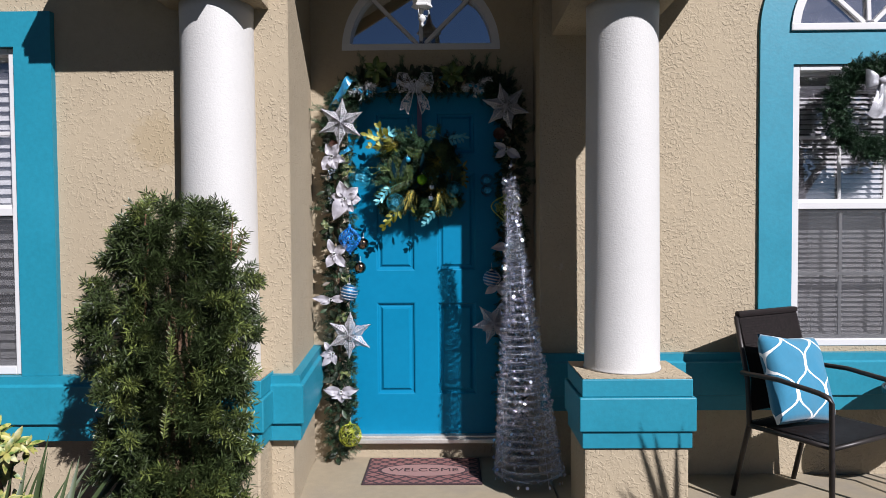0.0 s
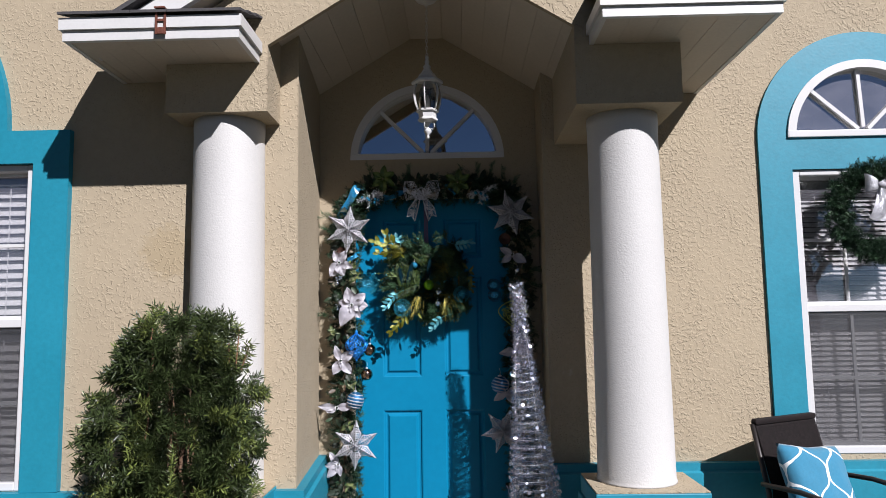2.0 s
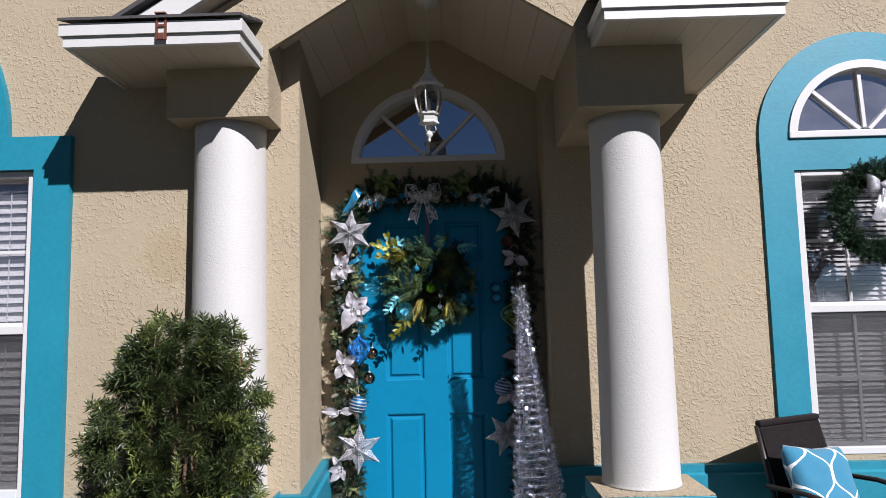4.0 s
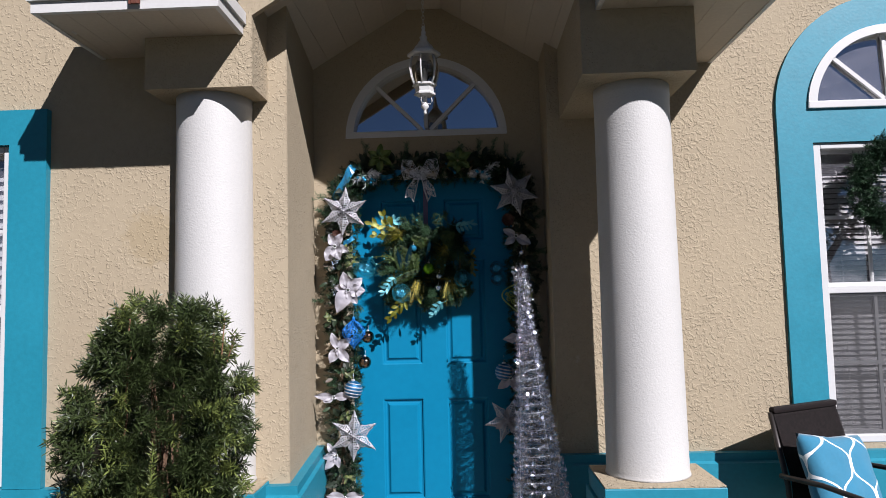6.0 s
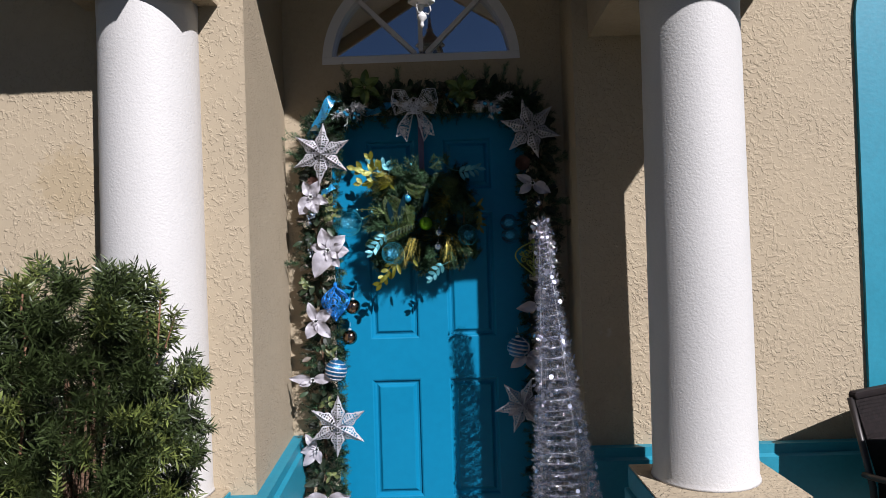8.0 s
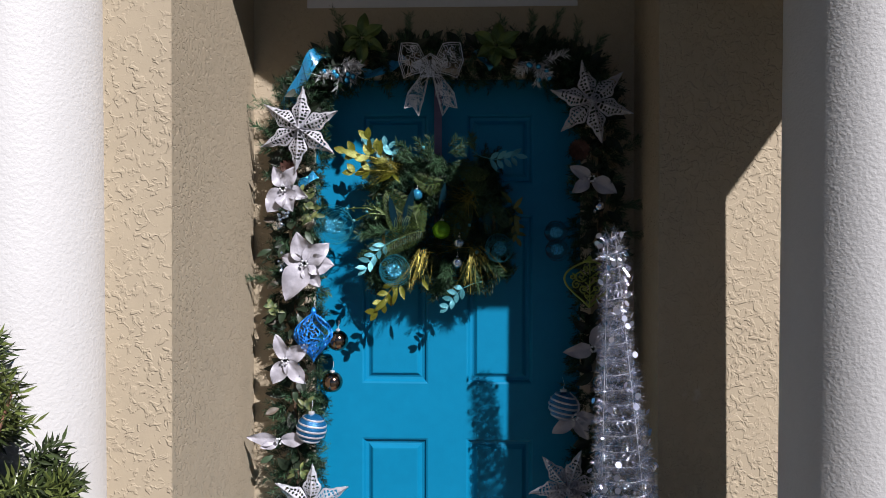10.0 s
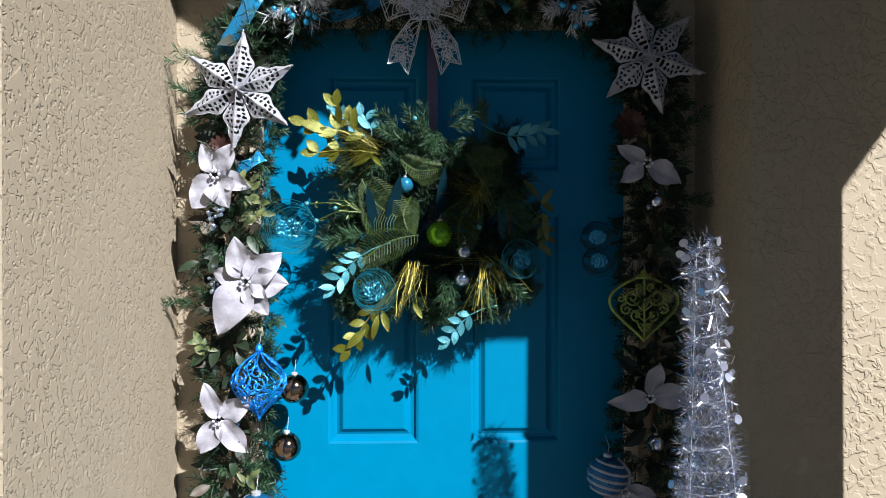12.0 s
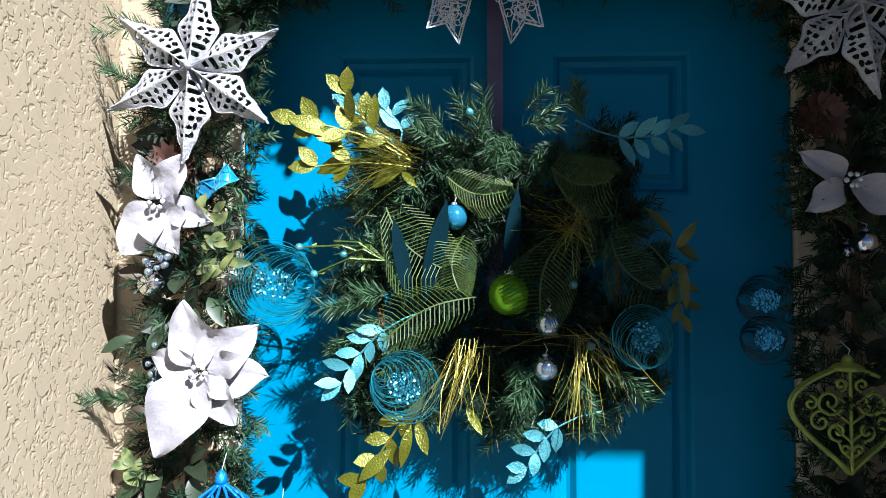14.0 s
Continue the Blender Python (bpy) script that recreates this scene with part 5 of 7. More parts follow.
# the big lace bow over the door
def lace_bow(x, z, y):
    ob = thing("lace_bow", (x, y, z), "silver glitter lace bow with two tails over the door", "bow")

    def net(name, outline, depth):
        """A leaf of lace: rim, inner rim and a web of wires."""
        s = Soup()
        cx = sum(p[0] for p in outline) / len(outline)
        cz = sum(p[1] for p in outline) / len(outline)

        def w(px, pz):
            return Vector((x + px, y - depth(px, pz), z + pz))
        fine = []
        for i in range(len(outline)):
            a, b = outline[i], outline[(i + 1) % len(outline)]
            fine += [(a[0] + (b[0] - a[0]) * k / 6, a[1] + (b[1] - a[1]) * k / 6) for k in range(6)]
        for shrink, rad in ((1.0, 0.0016), (0.86, 0.0011)):
            s.bar([w(cx + (px - cx) * shrink, cz + (pz - cz) * shrink) for px, pz in fine + fine[:1]], rad, 3)
        for i in range(0, len(fine), 2):
            px, pz = fine[i]
            s.bar([w(px, pz), w(cx + (px - cx) * 0.86, cz + (pz - cz) * 0.86)], 0.0010, 3)
        lim = [(cx + (px - cx) * 0.86, cz + (pz - cz) * 0.86) for px, pz in fine]
        for k in range(26):
            i, j = random.randrange(len(lim)), random.randrange(len(lim))
            m = (rnd(0.3, 0.7) * (lim[i][0] - cx) + cx, rnd(0.3, 0.7) * (lim[i][1] - cz) + cz)
            mid = (m[0] + rnd(-0.008, 0.008), m[1] + rnd(-0.008, 0.008))
            s.bar([w(*lim[i]), w((lim[i][0] + mid[0]) / 2 + rnd(-0.004, 0.004), (lim[i][1] + mid[1]) / 2), w(*mid)], 0.0011, 3)
            rr = rnd(0.005, 0.011)
            s.bar([w(mid[0] + rr * math.cos(q * 0.9), mid[1] + rr * math.sin(q * 0.9)) for q in range(8)], 0.0010, 3)
        s.done(name, M_LACE, ob)
    for sg in (-1, 1):
        net("loop", [(sg * 0.005, 0.01), (sg * 0.04, 0.075), (sg * 0.095, 0.085), (sg * 0.105, 0.03), (sg * 0.085, -0.03), (sg * 0.03, -0.015)], lambda a, b: 0.03 * math.sin(min(abs(a) / 0.1, 1) * math.pi) + 0.02)
        net("tail", [(sg * 0.005, -0.01), (sg * 0.035, -0.02), (sg * 0.075, -0.075), (sg * 0.085, -0.125), (sg * 0.058, -0.118), (sg * 0.038, -0.150), (sg * 0.02, -0.08)], lambda a, b: 0.012 + abs(b) * 0.1)
    net("knot", [(-0.03, -0.03), (0.03, -0.03), (0.04, 0.02), (0.0, 0.045), (-0.04, 0.02)], lambda a, b: 0.05)


random.seed(17)
lace_bow(-0.028, 2.182, -0.11)

# ---- the square door wreath ----
random.seed(9)
WX, WZ, WY, HALF = -0.005, 1.690, -0.075, 0.185
wreath = thing("door_wreath", (WX, WY, WZ), "square fir wreath with gold and aqua sprays hanging on the door", "wreath")
dark, light = Soup(), Soup()
corner = [(-1, -1), (1, -1), (1, 1), (-1, 1)]
bm = bmesh.new()
for k in range(4):
    a, b = corner[k], corner[(k + 1) % 4]
    tube(bm, [(WX + HALF * a[0], WY + 0.02, WZ + HALF * a[1]), (WX + HALF * b[0], WY + 0.02, WZ + HALF * b[1])], 0.006, 6)
part("wire_frame", bm, M_STEM, wreath)
for i in range(96):
    k = i % 4
    t = rnd(0, 1)
    a, b = corner[k], corner[(k + 1) % 4]
    d = Vector((b[0] - a[0], 0, b[1] - a[1])).normalized()
    side = Vector((a[0] + b[0], 0, a[1] + b[1])) / 2
    p = Vector((WX + HALF * (a[0] + (b[0] - a[0]) * t), WY, WZ + HALF * (a[1] + (b[1] - a[1]) * t))) + side * rnd(-0.03, 0.03)
    lead = (side * rnd(-1, 0.75) + d * rnd(-1, 1) + Vector((0, -rnd(0.0, 0.7), 0))).normalized()
    pale = random.random() < 0.36
    for q in range(13):
        fir_tip(light if pale else dark, p + rvec() * 0.022, lead + rvec() * 0.5, rnd(0.035, 0.064), 0.021, 44, 0.0016)
dark.done("needles", M_NEEDLE, wreath, kind="stuff")
light.done("needles_light", M_NEEDLE_LIGHT, wreath, kind="stuff")
inner = Soup()
for i in range(420):
    p = Vector((WX + rnd(-1, 1) * HALF * 0.85, WY + 0.03, WZ + rnd(-1, 1) * HALF * 0.85))
    if abs(p.x - WX) < 0.05 and abs(p.z - WZ) < 0.06:
        continue
    fir_tip(inner, p, Vector((p.x - WX, -0.05, p.z - WZ)) * -4 + rvec(), rnd(0.04, 0.07), 0.026, 34, 0.0021)
inner.done("inner_needles", M_NEEDLE, wreath, kind="stuff")
bm = bmesh.new()
box(bm, -0.022, 0.004, -0.012, -0.010, 1.55, 2.186)
box(bm, -0.022, 0.004, -0.012, 0.02, 2.187, 2.189)
part("hanging_strap", bm, M_STRAP, wreath, "dark violet hanging ribbon over the door")


def sprig(base, tip, y0, y1, leaves, length, width, mat, name, bend=0.02, stem=None):
    """A stem with paired leaves, part of the wreath."""
    s = Soup()
    a, b = Vector((base[0], y0 - 0.03, base[1])), Vector((tip[0], y1 - 0.035, tip[1]))
    d = (b - a).normalized()
    u = d.cross(Vector((0, -1, 0))).normalized()
    pts = [a + (b - a) * t + u * bend * math.sin(math.pi * t) for t in (0, 0.25, 0.5, 0.75, 1.0)]
    s.bar(pts, 0.0014, 4)
    ob = s.done(name, stem or mat, wreath)
    for k in range(leaves):
        t = 0.3 + 0.7 * (k // 2 + 1) / (leaves / 2 + 0.5)
        sg = -1 if k % 2 else 1
        p = a + (b - a) * min(t, 1) + u * bend * math.sin(math.pi * min(t, 1))
        l = Soup()
        l.leaf(p, d * 0.8 + u * sg * rnd(0.7, 1.0) + Vector((0, rnd(-0.4, 0.1), 0)), Vector((rnd(-0.3, 0.3), -1, rnd(-0.1, 0.5))), length * rnd(0.8, 1.1), width, 4, rnd(0, 0.3), 0.15)
        l.done("leaf", mat, ob, smooth=True)
    l = Soup()
    l.leaf(b, d, Vector((0, -1, 0.2)), length, width, 4, 0.1, 0.15)
    l.done("leaf", mat, ob, smooth=True)


def burst(base, tip, y, count, spread, name, mat=None):
    """A spray of long stiff wires."""
    s = Soup()
    a = Vector((base[0], y - 0.025, base[1]))
    d = Vector((tip[0] - base[0], -0.02, tip[1] - base[1]))
    ln = d.length
    for k in range(int(count * 0.95)):
        q = (d.normalized() + rvec() * spread * 2.1 * rnd(0.1, 1)).normalized()
        o = a + rvec() * rnd(0.0, 0.030)
        far = ln * rnd(0.40, 1.05)
        s.bar([o, o + q * far * 0.55 + Vector((0, -0.004, rnd(-0.004, 0.006))), o + q * far + Vector((rnd(-0.014, 0.014), rnd(-0.008, 0.008), rnd(-0.026, 0.0) * far / ln))], rnd(0.00028, 0.0005), 3)
    s.done(name, mat or M_GOLD_WIRE, wreath, kind="stuff")


def fern(base, tip, y, length, name="fern", mat=None, bend=0.015):
    """A frond with a comb of fine curved wires."""
    s = Soup()
    a, b = Vector((base[0], y - 0.012, base[1])), Vector((tip[0], y - 0.032, tip[1]))
    d = (b - a).normalized()
    u = d.cross(Vector((0, -1, 0))).normalized()
    n = 21

    def mid(t):
        return a + (b - a) * t + u * bend * math.sin(math.pi * t)
    s.bar([mid(i / 10) for i in range(11)], 0.0013, 4)
    for k in range(n):
        t = (k + 0.5) / n
        ln = length * max(0.0, math.sin(math.pi * (0.12 + 0.82 * t))) ** 0.7
        for sg in (-1, 1):
            p = mid(t)
            s.bar([p, p + u * sg * ln * 0.55 + d * ln * 0.25 + Vector((0, -0.006, 0)), p + u * sg * ln * 0.9 + d * ln * 0.65 + Vector((0, 0.002, 0))], 0.00065, 3)
    s.done(name, mat or M_GREEN_FERN, wreath)


sprig((0.104, 1.920), (0.241, 1.901), -0.10, -0.12, 8, 0.042, 0.017, M_AQUA, "aqua_sprig")
sprig((-0.106, 1.645), (-0.227, 1.544), -0.12, -0.15, 9, 0.037, 0.0165, M_AQUA, "aqua_sprig")
sprig((0.139, 1.498), (0.031, 1.420), -0.10, -0.11, 7, 0.036, 0.017, M_AQUA, "aqua_sprig")
sprig((-0.149, 1.849), (-0.232, 1.939), -0.10, -0.09, 6, 0.035, 0.018, M_AQUA, "aqua_sprig")
sprig((-0.165, 1.866), (-0.174, 1.935), -0.10, -0.10, 4, 0.035, 0.018, M_AQUA, "aqua_sprig")
# gold leaf sprigs
# darker gold for right-hand leaves: the shade there is in the colour
M_GOLD_SHADED = glitter("shaded_gold_glitter", (0.060, 0.070, 0.006), 0.3, 0.4, 0.0012, 380, 0.35)
sprig((-0.136, 1.858), (-0.293, 1.912), -0.12, -0.13, 4, 0.046, 0.024, M_GOLD, "gold_sprig", 0.012, M_GOLD_WIRE)
sprig((-0.141, 1.866), (-0.228, 1.954), -0.12, -0.12, 3, 0.044, 0.022, M_GOLD, "gold_sprig", -0.008, M_GOLD_WIRE)
sprig((-0.136, 1.849), (-0.268, 1.848), -0.12, -0.13, 3, 0.042, 0.022, M_GOLD, "gold_sprig", 0.006, M_GOLD_WIRE)
sprig((-0.080, 1.556), (-0.197, 1.404), -0.11, -0.12, 7, 0.040, 0.020, M_GOLD, "gold_sprig", 0.01, M_GOLD_WIRE)
sprig((0.186, 1.754), (0.247, 1.641), -0.10, -0.11, 6, 0.034, 0.014, M_GOLD_SHADED, "gold_sprig", -0.02, M_GREEN_GLITTER)
# gold leaves
for bx, bz, tx, tz, w in ((-0.248, 1.894, -0.307, 1.924, 0.038), (-0.231, 1.877, -0.281, 1.910, 0.03), (-0.214, 1.857, -0.280, 1.848, 0.036), (-0.221, 1.910, -0.220, 1.960, 0.026), (-0.188, 1.898, -0.189, 1.957, 0.028),
                          (-0.144, 1.849, -0.197, 1.820, 0.030), (-0.147, 1.841, -0.128, 1.821, 0.016), (-0.165, 1.890, -0.206, 1.882, 0.03), (-0.161, 1.449, -0.209, 1.400, 0.028), (-0.133, 1.482, -0.148, 1.423, 0.022), (-0.125, 1.490, -0.108, 1.438, 0.024),
                          (-0.055, 1.508, -0.031, 1.471, 0.018), (0.234, 1.746, 0.202, 1.791, 0.02), (0.238, 1.738, 0.271, 1.714, 0.024), (0.238, 1.730, 0.262, 1.767, 0.02), (0.243, 1.714, 0.253, 1.649, 0.022), (-0.113, 1.523, -0.157, 1.466, 0.022)):
    g = Soup()
    d = Vector((tx - bx, rnd(-0.03, 0.0), tz - bz))
    g.leaf(Vector((bx, -0.158, bz)), d, Vector((rnd(-0.3, 0.3), -1, 0.3)), d.length * 0.92, w * 0.72, 5, rnd(0, 0.4), 0.25)
    # leaves on the right half take the gold with shade painted in
    g.done("gold_leaf", M_GOLD_SHADED if bx > 0.1 else M_GOLD, wreath, smooth=True)
burst((-0.136, 1.862), (-0.248, 1.898), -0.12, 26, 0.35, "gold_spray", M_GOLD_WIRE)
burst((-0.136, 1.858), (-0.239, 1.832), -0.12, 30, 0.35, "gold_spray")
burst((-0.145, 1.874), (-0.240, 1.955), -0.12, 16, 0.3, "gold_spray")
burst((-0.149, 1.849), (-0.256, 1.865), -0.14, 30, 0.3, "gold_spray", M_GOLD)
burst((-0.048, 1.589), (-0.080, 1.485), -0.13, 40, 0.30, "gold_spray")
burst((0.106, 1.600), (0.095, 1.475), -0.13, 26, 0.16, "gold_spray")
burst((0.114, 1.607), (0.187, 1.527), -0.12, 14, 0.25, "gold_spray")
burst((0.106, 1.607), (-0.024, 1.622), -0.12, 10, 0.2, "gold_spray")
burst((0.105, 1.753), (0.023, 1.801), -0.12, 26, 0.4, "gold_spray")
burst((0.113, 1.786), (0.089, 1.704), -0.12, 20, 0.5, "gold_spray")
fern((-0.173, 1.792), (-0.090, 1.703), -0.12, 0.065)
fern((-0.041, 1.662), (-0.171, 1.600), -0.14, 0.045)
fern((0.089, 1.753), (0.049, 1.639), -0.13, 0.06)
fern((-0.083, 1.837), (0.003, 1.814), -0.12, 0.035)
fern((0.068, 1.851), (0.149, 1.827), -0.12, 0.05)
fern((-0.058, 1.752), (-0.065, 1.670), -0.11, 0.04)
fern((0.154, 1.754), (0.211, 1.673), -0.11, 0.05, "fern", M_NEEDLE_LIGHT)
# fuller, paler fir tufts that stand out of the wreath
tuft = Soup()
for bx, bz, dx, dz, many in ((-0.035, 1.905, -0.5, 0.8, 5), (0.005, 1.885, -0.3, -1.0, 6), (0.045, 1.915, 0.7, 0.4, 4), (-0.09, 1.90, -0.6, 0.3, 4),
                             (-0.185, 1.655, -1.0, -0.2, 7), (-0.175, 1.615, -0.8, -0.9, 5), (0.035, 1.555, -0.2, -1.0, 4), (0.085, 1.550, 0.4, -0.9, 4), (0.150, 1.560, 0.7, -0.6, 4), (0.115, 1.925, -0.4, 1.0, 2)):
    for k in range(many):
        fir_tip(tuft, Vector((bx + rnd(-0.02, 0.02), -0.135, bz + rnd(-0.02, 0.02))), Vector((dx + rnd(-0.4, 0.4), rnd(-0.5, 0.1), dz + rnd(-0.4, 0.4))), rnd(0.040, 0.065), 0.026, 64, 0.0015)
tuft.done("fir_growth", M_NEEDLE_LIGHT, wreath, kind="stuff")
# berry twig
s = Soup()
b0 = Vector((-0.172, 1.714, 0)).xzy
b0.y = -0.15
for tx, tz in ((-0.295, 1.733), (-0.273, 1.695), (-0.233, 1.722), (-0.246, 1.742), (-0.213, 1.734)):
    e = Vector((tx, -0.15, tz))
    s.bar([b0, (b0 + e) / 2 + Vector((0, -0.01, 0.012)), e], 0.0016, 4)
    for k in range(6):
        s.leaf(b0.lerp(e, rnd(0.2, 0.9)), rvec(), Vector((0, -1, 0)), 0.014, 0.006, 2)
tw = s.done("berry_twig", M_GREEN_GLITTER, wreath)
for tx, tz in ((-0.297, 1.733), (-0.275, 1.694), (-0.232, 1.723), (0.121, 1.593), (0.097, 1.680), (-0.051, 1.928)):
    bm = bmesh.new()
    bmesh.ops.create_icosphere(bm, subdivisions=2, radius=0.0062)
    bm.transform(Matrix.Translation((tx, -0.15, tz)))
    part("berry", bm, M_AQUA, tw, smooth=True)
# dark ribbon tails inside the wreath
M_SLATE = material("slate_blue_ribbon", (0.003, 0.013, 0.019), 0.9, vary=0.2, scale=30, spec=0.0)
for bx, bz, tx, tz, w in ((-0.160, 1.775, -0.134, 1.657, 0.022), (-0.083, 1.801, -0.114, 1.653, 0.028), (0.019, 1.818, 0.004, 1.695, 0.022)):
    s = Soup()
    s.leaf(Vector((bx, -0.15, bz)), Vector((tx - bx, -0.01, tz - bz)), Vector((0.2, -1, 0.1)), math.hypot(tx - bx, tz - bz), w, 5, 0.1, 0.1)
    s.done("ribbon_tail", M_SLATE, wreath, smooth=True)

ball(-0.073, 1.778, -0.13, 0.019, M_BLUE_BALL, "blue ball in the door wreath")
ball(0.007, 1.665, -0.125, 0.031, M_LIME_BALL, "lime green glass ball in the door wreath")
ball(0.058, 1.560, -0.14, 0.018, M_SILVER_BLUE, "silver blue ball in the door wreath")
ball(0.064, 1.623, -0.13, 0.019, M_SILVER_BLUE, "silver blue ball in the door wreath")
peacock(-0.142, 1.535, -0.155, 0.050, 120, "teal wire plume low in the wreath")
peacock(0.194, 1.607, -0.15, 0.045, -20, "teal wire plume in the wreath")


# ---- tinsel tree ----
random.seed(5)
tree = thing("tinsel_tree", (0.575, -0.29, FLOOR), "silver tinsel cone tree with sequins, unlit, beside the door", "christmas tree")
foot, head = Vector((0.584, -0.37, FLOOR + 0.02)), Vector((0.478, -0.485, 1.648))


def cone(t, a, extra=0.0):
    r = 0.152 * max(0.0, 1 - t * 1.18) + 0.024 * min(1.0, (1 - t) * 12 + 0.45) + extra
    return foot.lerp(head, t) + Vector((math.cos(a), math.sin(a), 0)) * r


s = Soup()
TURNS = 39
for i in range(46000):
    t = random.random()
    if random.random() > 0.25 + 0.75 * (1 - t):
        t *= random.random()
    turn = t * TURNS
    a = (turn % 1) * 2 * math.pi
    t = (math.floor(turn) + a / (2 * math.pi)) / TURNS
    p = cone(t, a)
    d = rvec() * 0.9 + Vector((math.cos(a), math.sin(a), 0)) * 0.45
    d.z *= 0.55 + 0.45 * t
    s.needle(p + rvec() * 0.005 + Vector((0, 0, random.gauss(0, 0.0016 + 0.005 * t))), d, rnd(0.014, 0.024 + 0.012 * t), 0.0011)
for i in range(13000):
    t = 1 - math.sqrt(random.random())
    a = rnd(0, 2 * math.pi)
    s.needle(cone(t, a, -rnd(0.012, 0.05) * (1 - t)), rvec(), rnd(0.015, 0.03), 0.0010)
s.done("tinsel", M_SILVER, tree, kind="stuff")
s = Soup()
s.bar([cone(i / (TURNS * 14), 2 * math.pi * i / 14) for i in range(TURNS * 14)], 0.0012, 3)
s.done("spiral_wire", M_LACE, tree)
for k in range(4):
    s = Soup()
    a = k * math.pi / 2 + 0.5
    s.bar([cone(0.0, a), cone(0.5, a), cone(0.985, a)], 0.0007, 4)
    s.done("wire", M_LACE, tree)
sq = bpy.data.meshes.new("sequin")
q = Soup()
q.disc(Vector((0, 0, 0)), Vector((0, -1, 0)), 0.0085, 10)
q.disc(Vector((0, 0.0006, 0)), Vector((0, 1, 0)), 0.0085, 10)
sq.from_pydata([tuple(v) for v in q.v], [], q.f)
sq.materials.append(M_SEQUIN)
for k in range(130):
    t = random.random() ** 1.7
    a = rnd(-math.pi * 1.1, math.pi * 0.1)
    o = new("sequin", sq)
    o.parent = tree
    o.matrix_basis = Matrix.Translation(cone(t, a, 0.016 + rnd(0, 0.012)) - Vector((0.575, -0.29, FLOOR))) @ Euler((rnd(-0.7, 0.7), rnd(-1, 1), a + math.pi / 2 + rnd(-0.8, 0.8))).to_matrix().to_4x4()

# ---- door mat ----
mat = thing("door_mat", (0.008, -0.25, FLOOR), "maroon door mat with a diamond pattern and the word WELCOME", "door mat")
m = material("mat_diamonds", (0.185, 0.080, 0.075), 0.95, vary=0.25, scale=14, bump=0.002, bump_scale=300)
nt = m.node_tree
n, l = nt.nodes, nt.links
tc = n["Texture Coordinate"]
sep = n.new("ShaderNodeSeparateXYZ")
l.new(tc.outputs["Object"], sep.inputs[0])


def mnode(op, a, b=None, c=None):
    q = n.new("ShaderNodeMath")
    q.operation = op
    for i, v in enumerate((a, b, c)):
        if v is None:
            continue
        if isinstance(v, (int, float)):
            q.inputs[i].default_value = v
        else:
            l.new(v, q.inputs[i])
    return q.outputs[0]


X, Y = sep.outputs["X"], sep.outputs["Y"]
u1 = mnode("ADD", mnode("MULTIPLY", X, 11.0), mnode("MULTIPLY", Y, 15.0))
u2 = mnode("SUBTRACT", mnode("MULTIPLY", X, 11.0), mnode("MULTIPLY", Y, 15.0))
line = mnode("MINIMUM", mnode("ABSOLUTE", mnode("SUBTRACT", mnode("FRACT", u1), 0.5)), mnode("ABSOLUTE", mnode("SUBTRACT", mnode("FRACT", u2), 0.5)))
isline = mnode("LESS_THAN", line, 0.13)
oval = mnode("LESS_THAN", mnode("ADD", mnode("POWER", mnode("DIVIDE", X, 0.245), 2.0), mnode("POWER", mnode("DIVIDE", Y, 0.095), 2.0)), 1.0)
rim = mnode("LESS_THAN", mnode("ABSOLUTE", mnode("SUBTRACT", mnode("ADD", mnode("POWER", mnode("DIVIDE", X, 0.245), 2.0), mnode("POWER", mnode("DIVIDE", Y, 0.095), 2.0)), 1.0)), 0.09)
edge = mnode("GREATER_THAN", mnode("MAXIMUM", mnode("DIVIDE", mnode("ABSOLUTE", X), 0.318), mnode("DIVIDE", mnode("ABSOLUTE", Y), 0.205)), 0.965)
black = mnode("MAXIMUM", mnode("MAXIMUM", mnode("MULTIPLY", isline, mnode("SUBTRACT", 1.0, oval)), rim), edge)
mx = n.new("ShaderNodeMix")
mx.data_type = "RGBA"
old = n["Principled BSDF"].inputs["Base Color"].links[0].from_socket
l.new(old, mx.inputs["A"])
mx.inputs["B"].default_value = (0.035, 0.018, 0.022, 1)
l.new(black, mx.inputs["Factor"])
mx2 = n.new("ShaderNodeMix")
mx2.data_type = "RGBA"
l.new(mx.outputs["Result"], mx2.inputs["A"])
mx2.inputs["B"].default_value = (0.25, 0.14, 0.13, 1)
l.new(mnode("MULTIPLY", oval, mnode("SUBTRACT", 1.0, rim)), mx2.inputs["Factor"])
l.new(mx2.outputs["Result"], n["Principled BSDF"].inputs["Base Color"])
part("pad", boxm(-0.312, 0.328, -0.455, -0.045, FLOOR + 0.001, FLOOR + 0.009, bevel=0.003), m, mat)
txt = bpy.data.curves.new("lettering", "FONT")
txt.body, txt.size, txt.align_x, txt.align_y, txt.extrude = "WELCOME", 0.074, "CENTER", "CENTER", 0.0006
txt.materials.append(material("black_print", (0.03, 0.018, 0.02), 0.9, vary=0.1))
lt = new("lettering", txt)
lt.parent = mat
lt.location = (0, 0, 0.0102)
lt.scale = (1.1, 0.95, 1)

# ---- yew bush ----
random.seed(12)
bush = thing("yew_bush", (-1.0, -1.24, -0.03), "tall clipped dark green yew bush with bare reddish twigs", "bush")
base = Vector((-1.0, -1.24, -0.03))
leafy, tipsy, twigs = Soup(), Soup(), Soup()
PROFILE = ((0.0, 0.20), (0.4, 0.235), (0.7, 0.265), (1.0, 0.285), (1.2, 0.270), (1.3, 0.216), (1.39, 0.178), (1.46, 0.165), (1.50, 0.11), (1.53, 0.03))


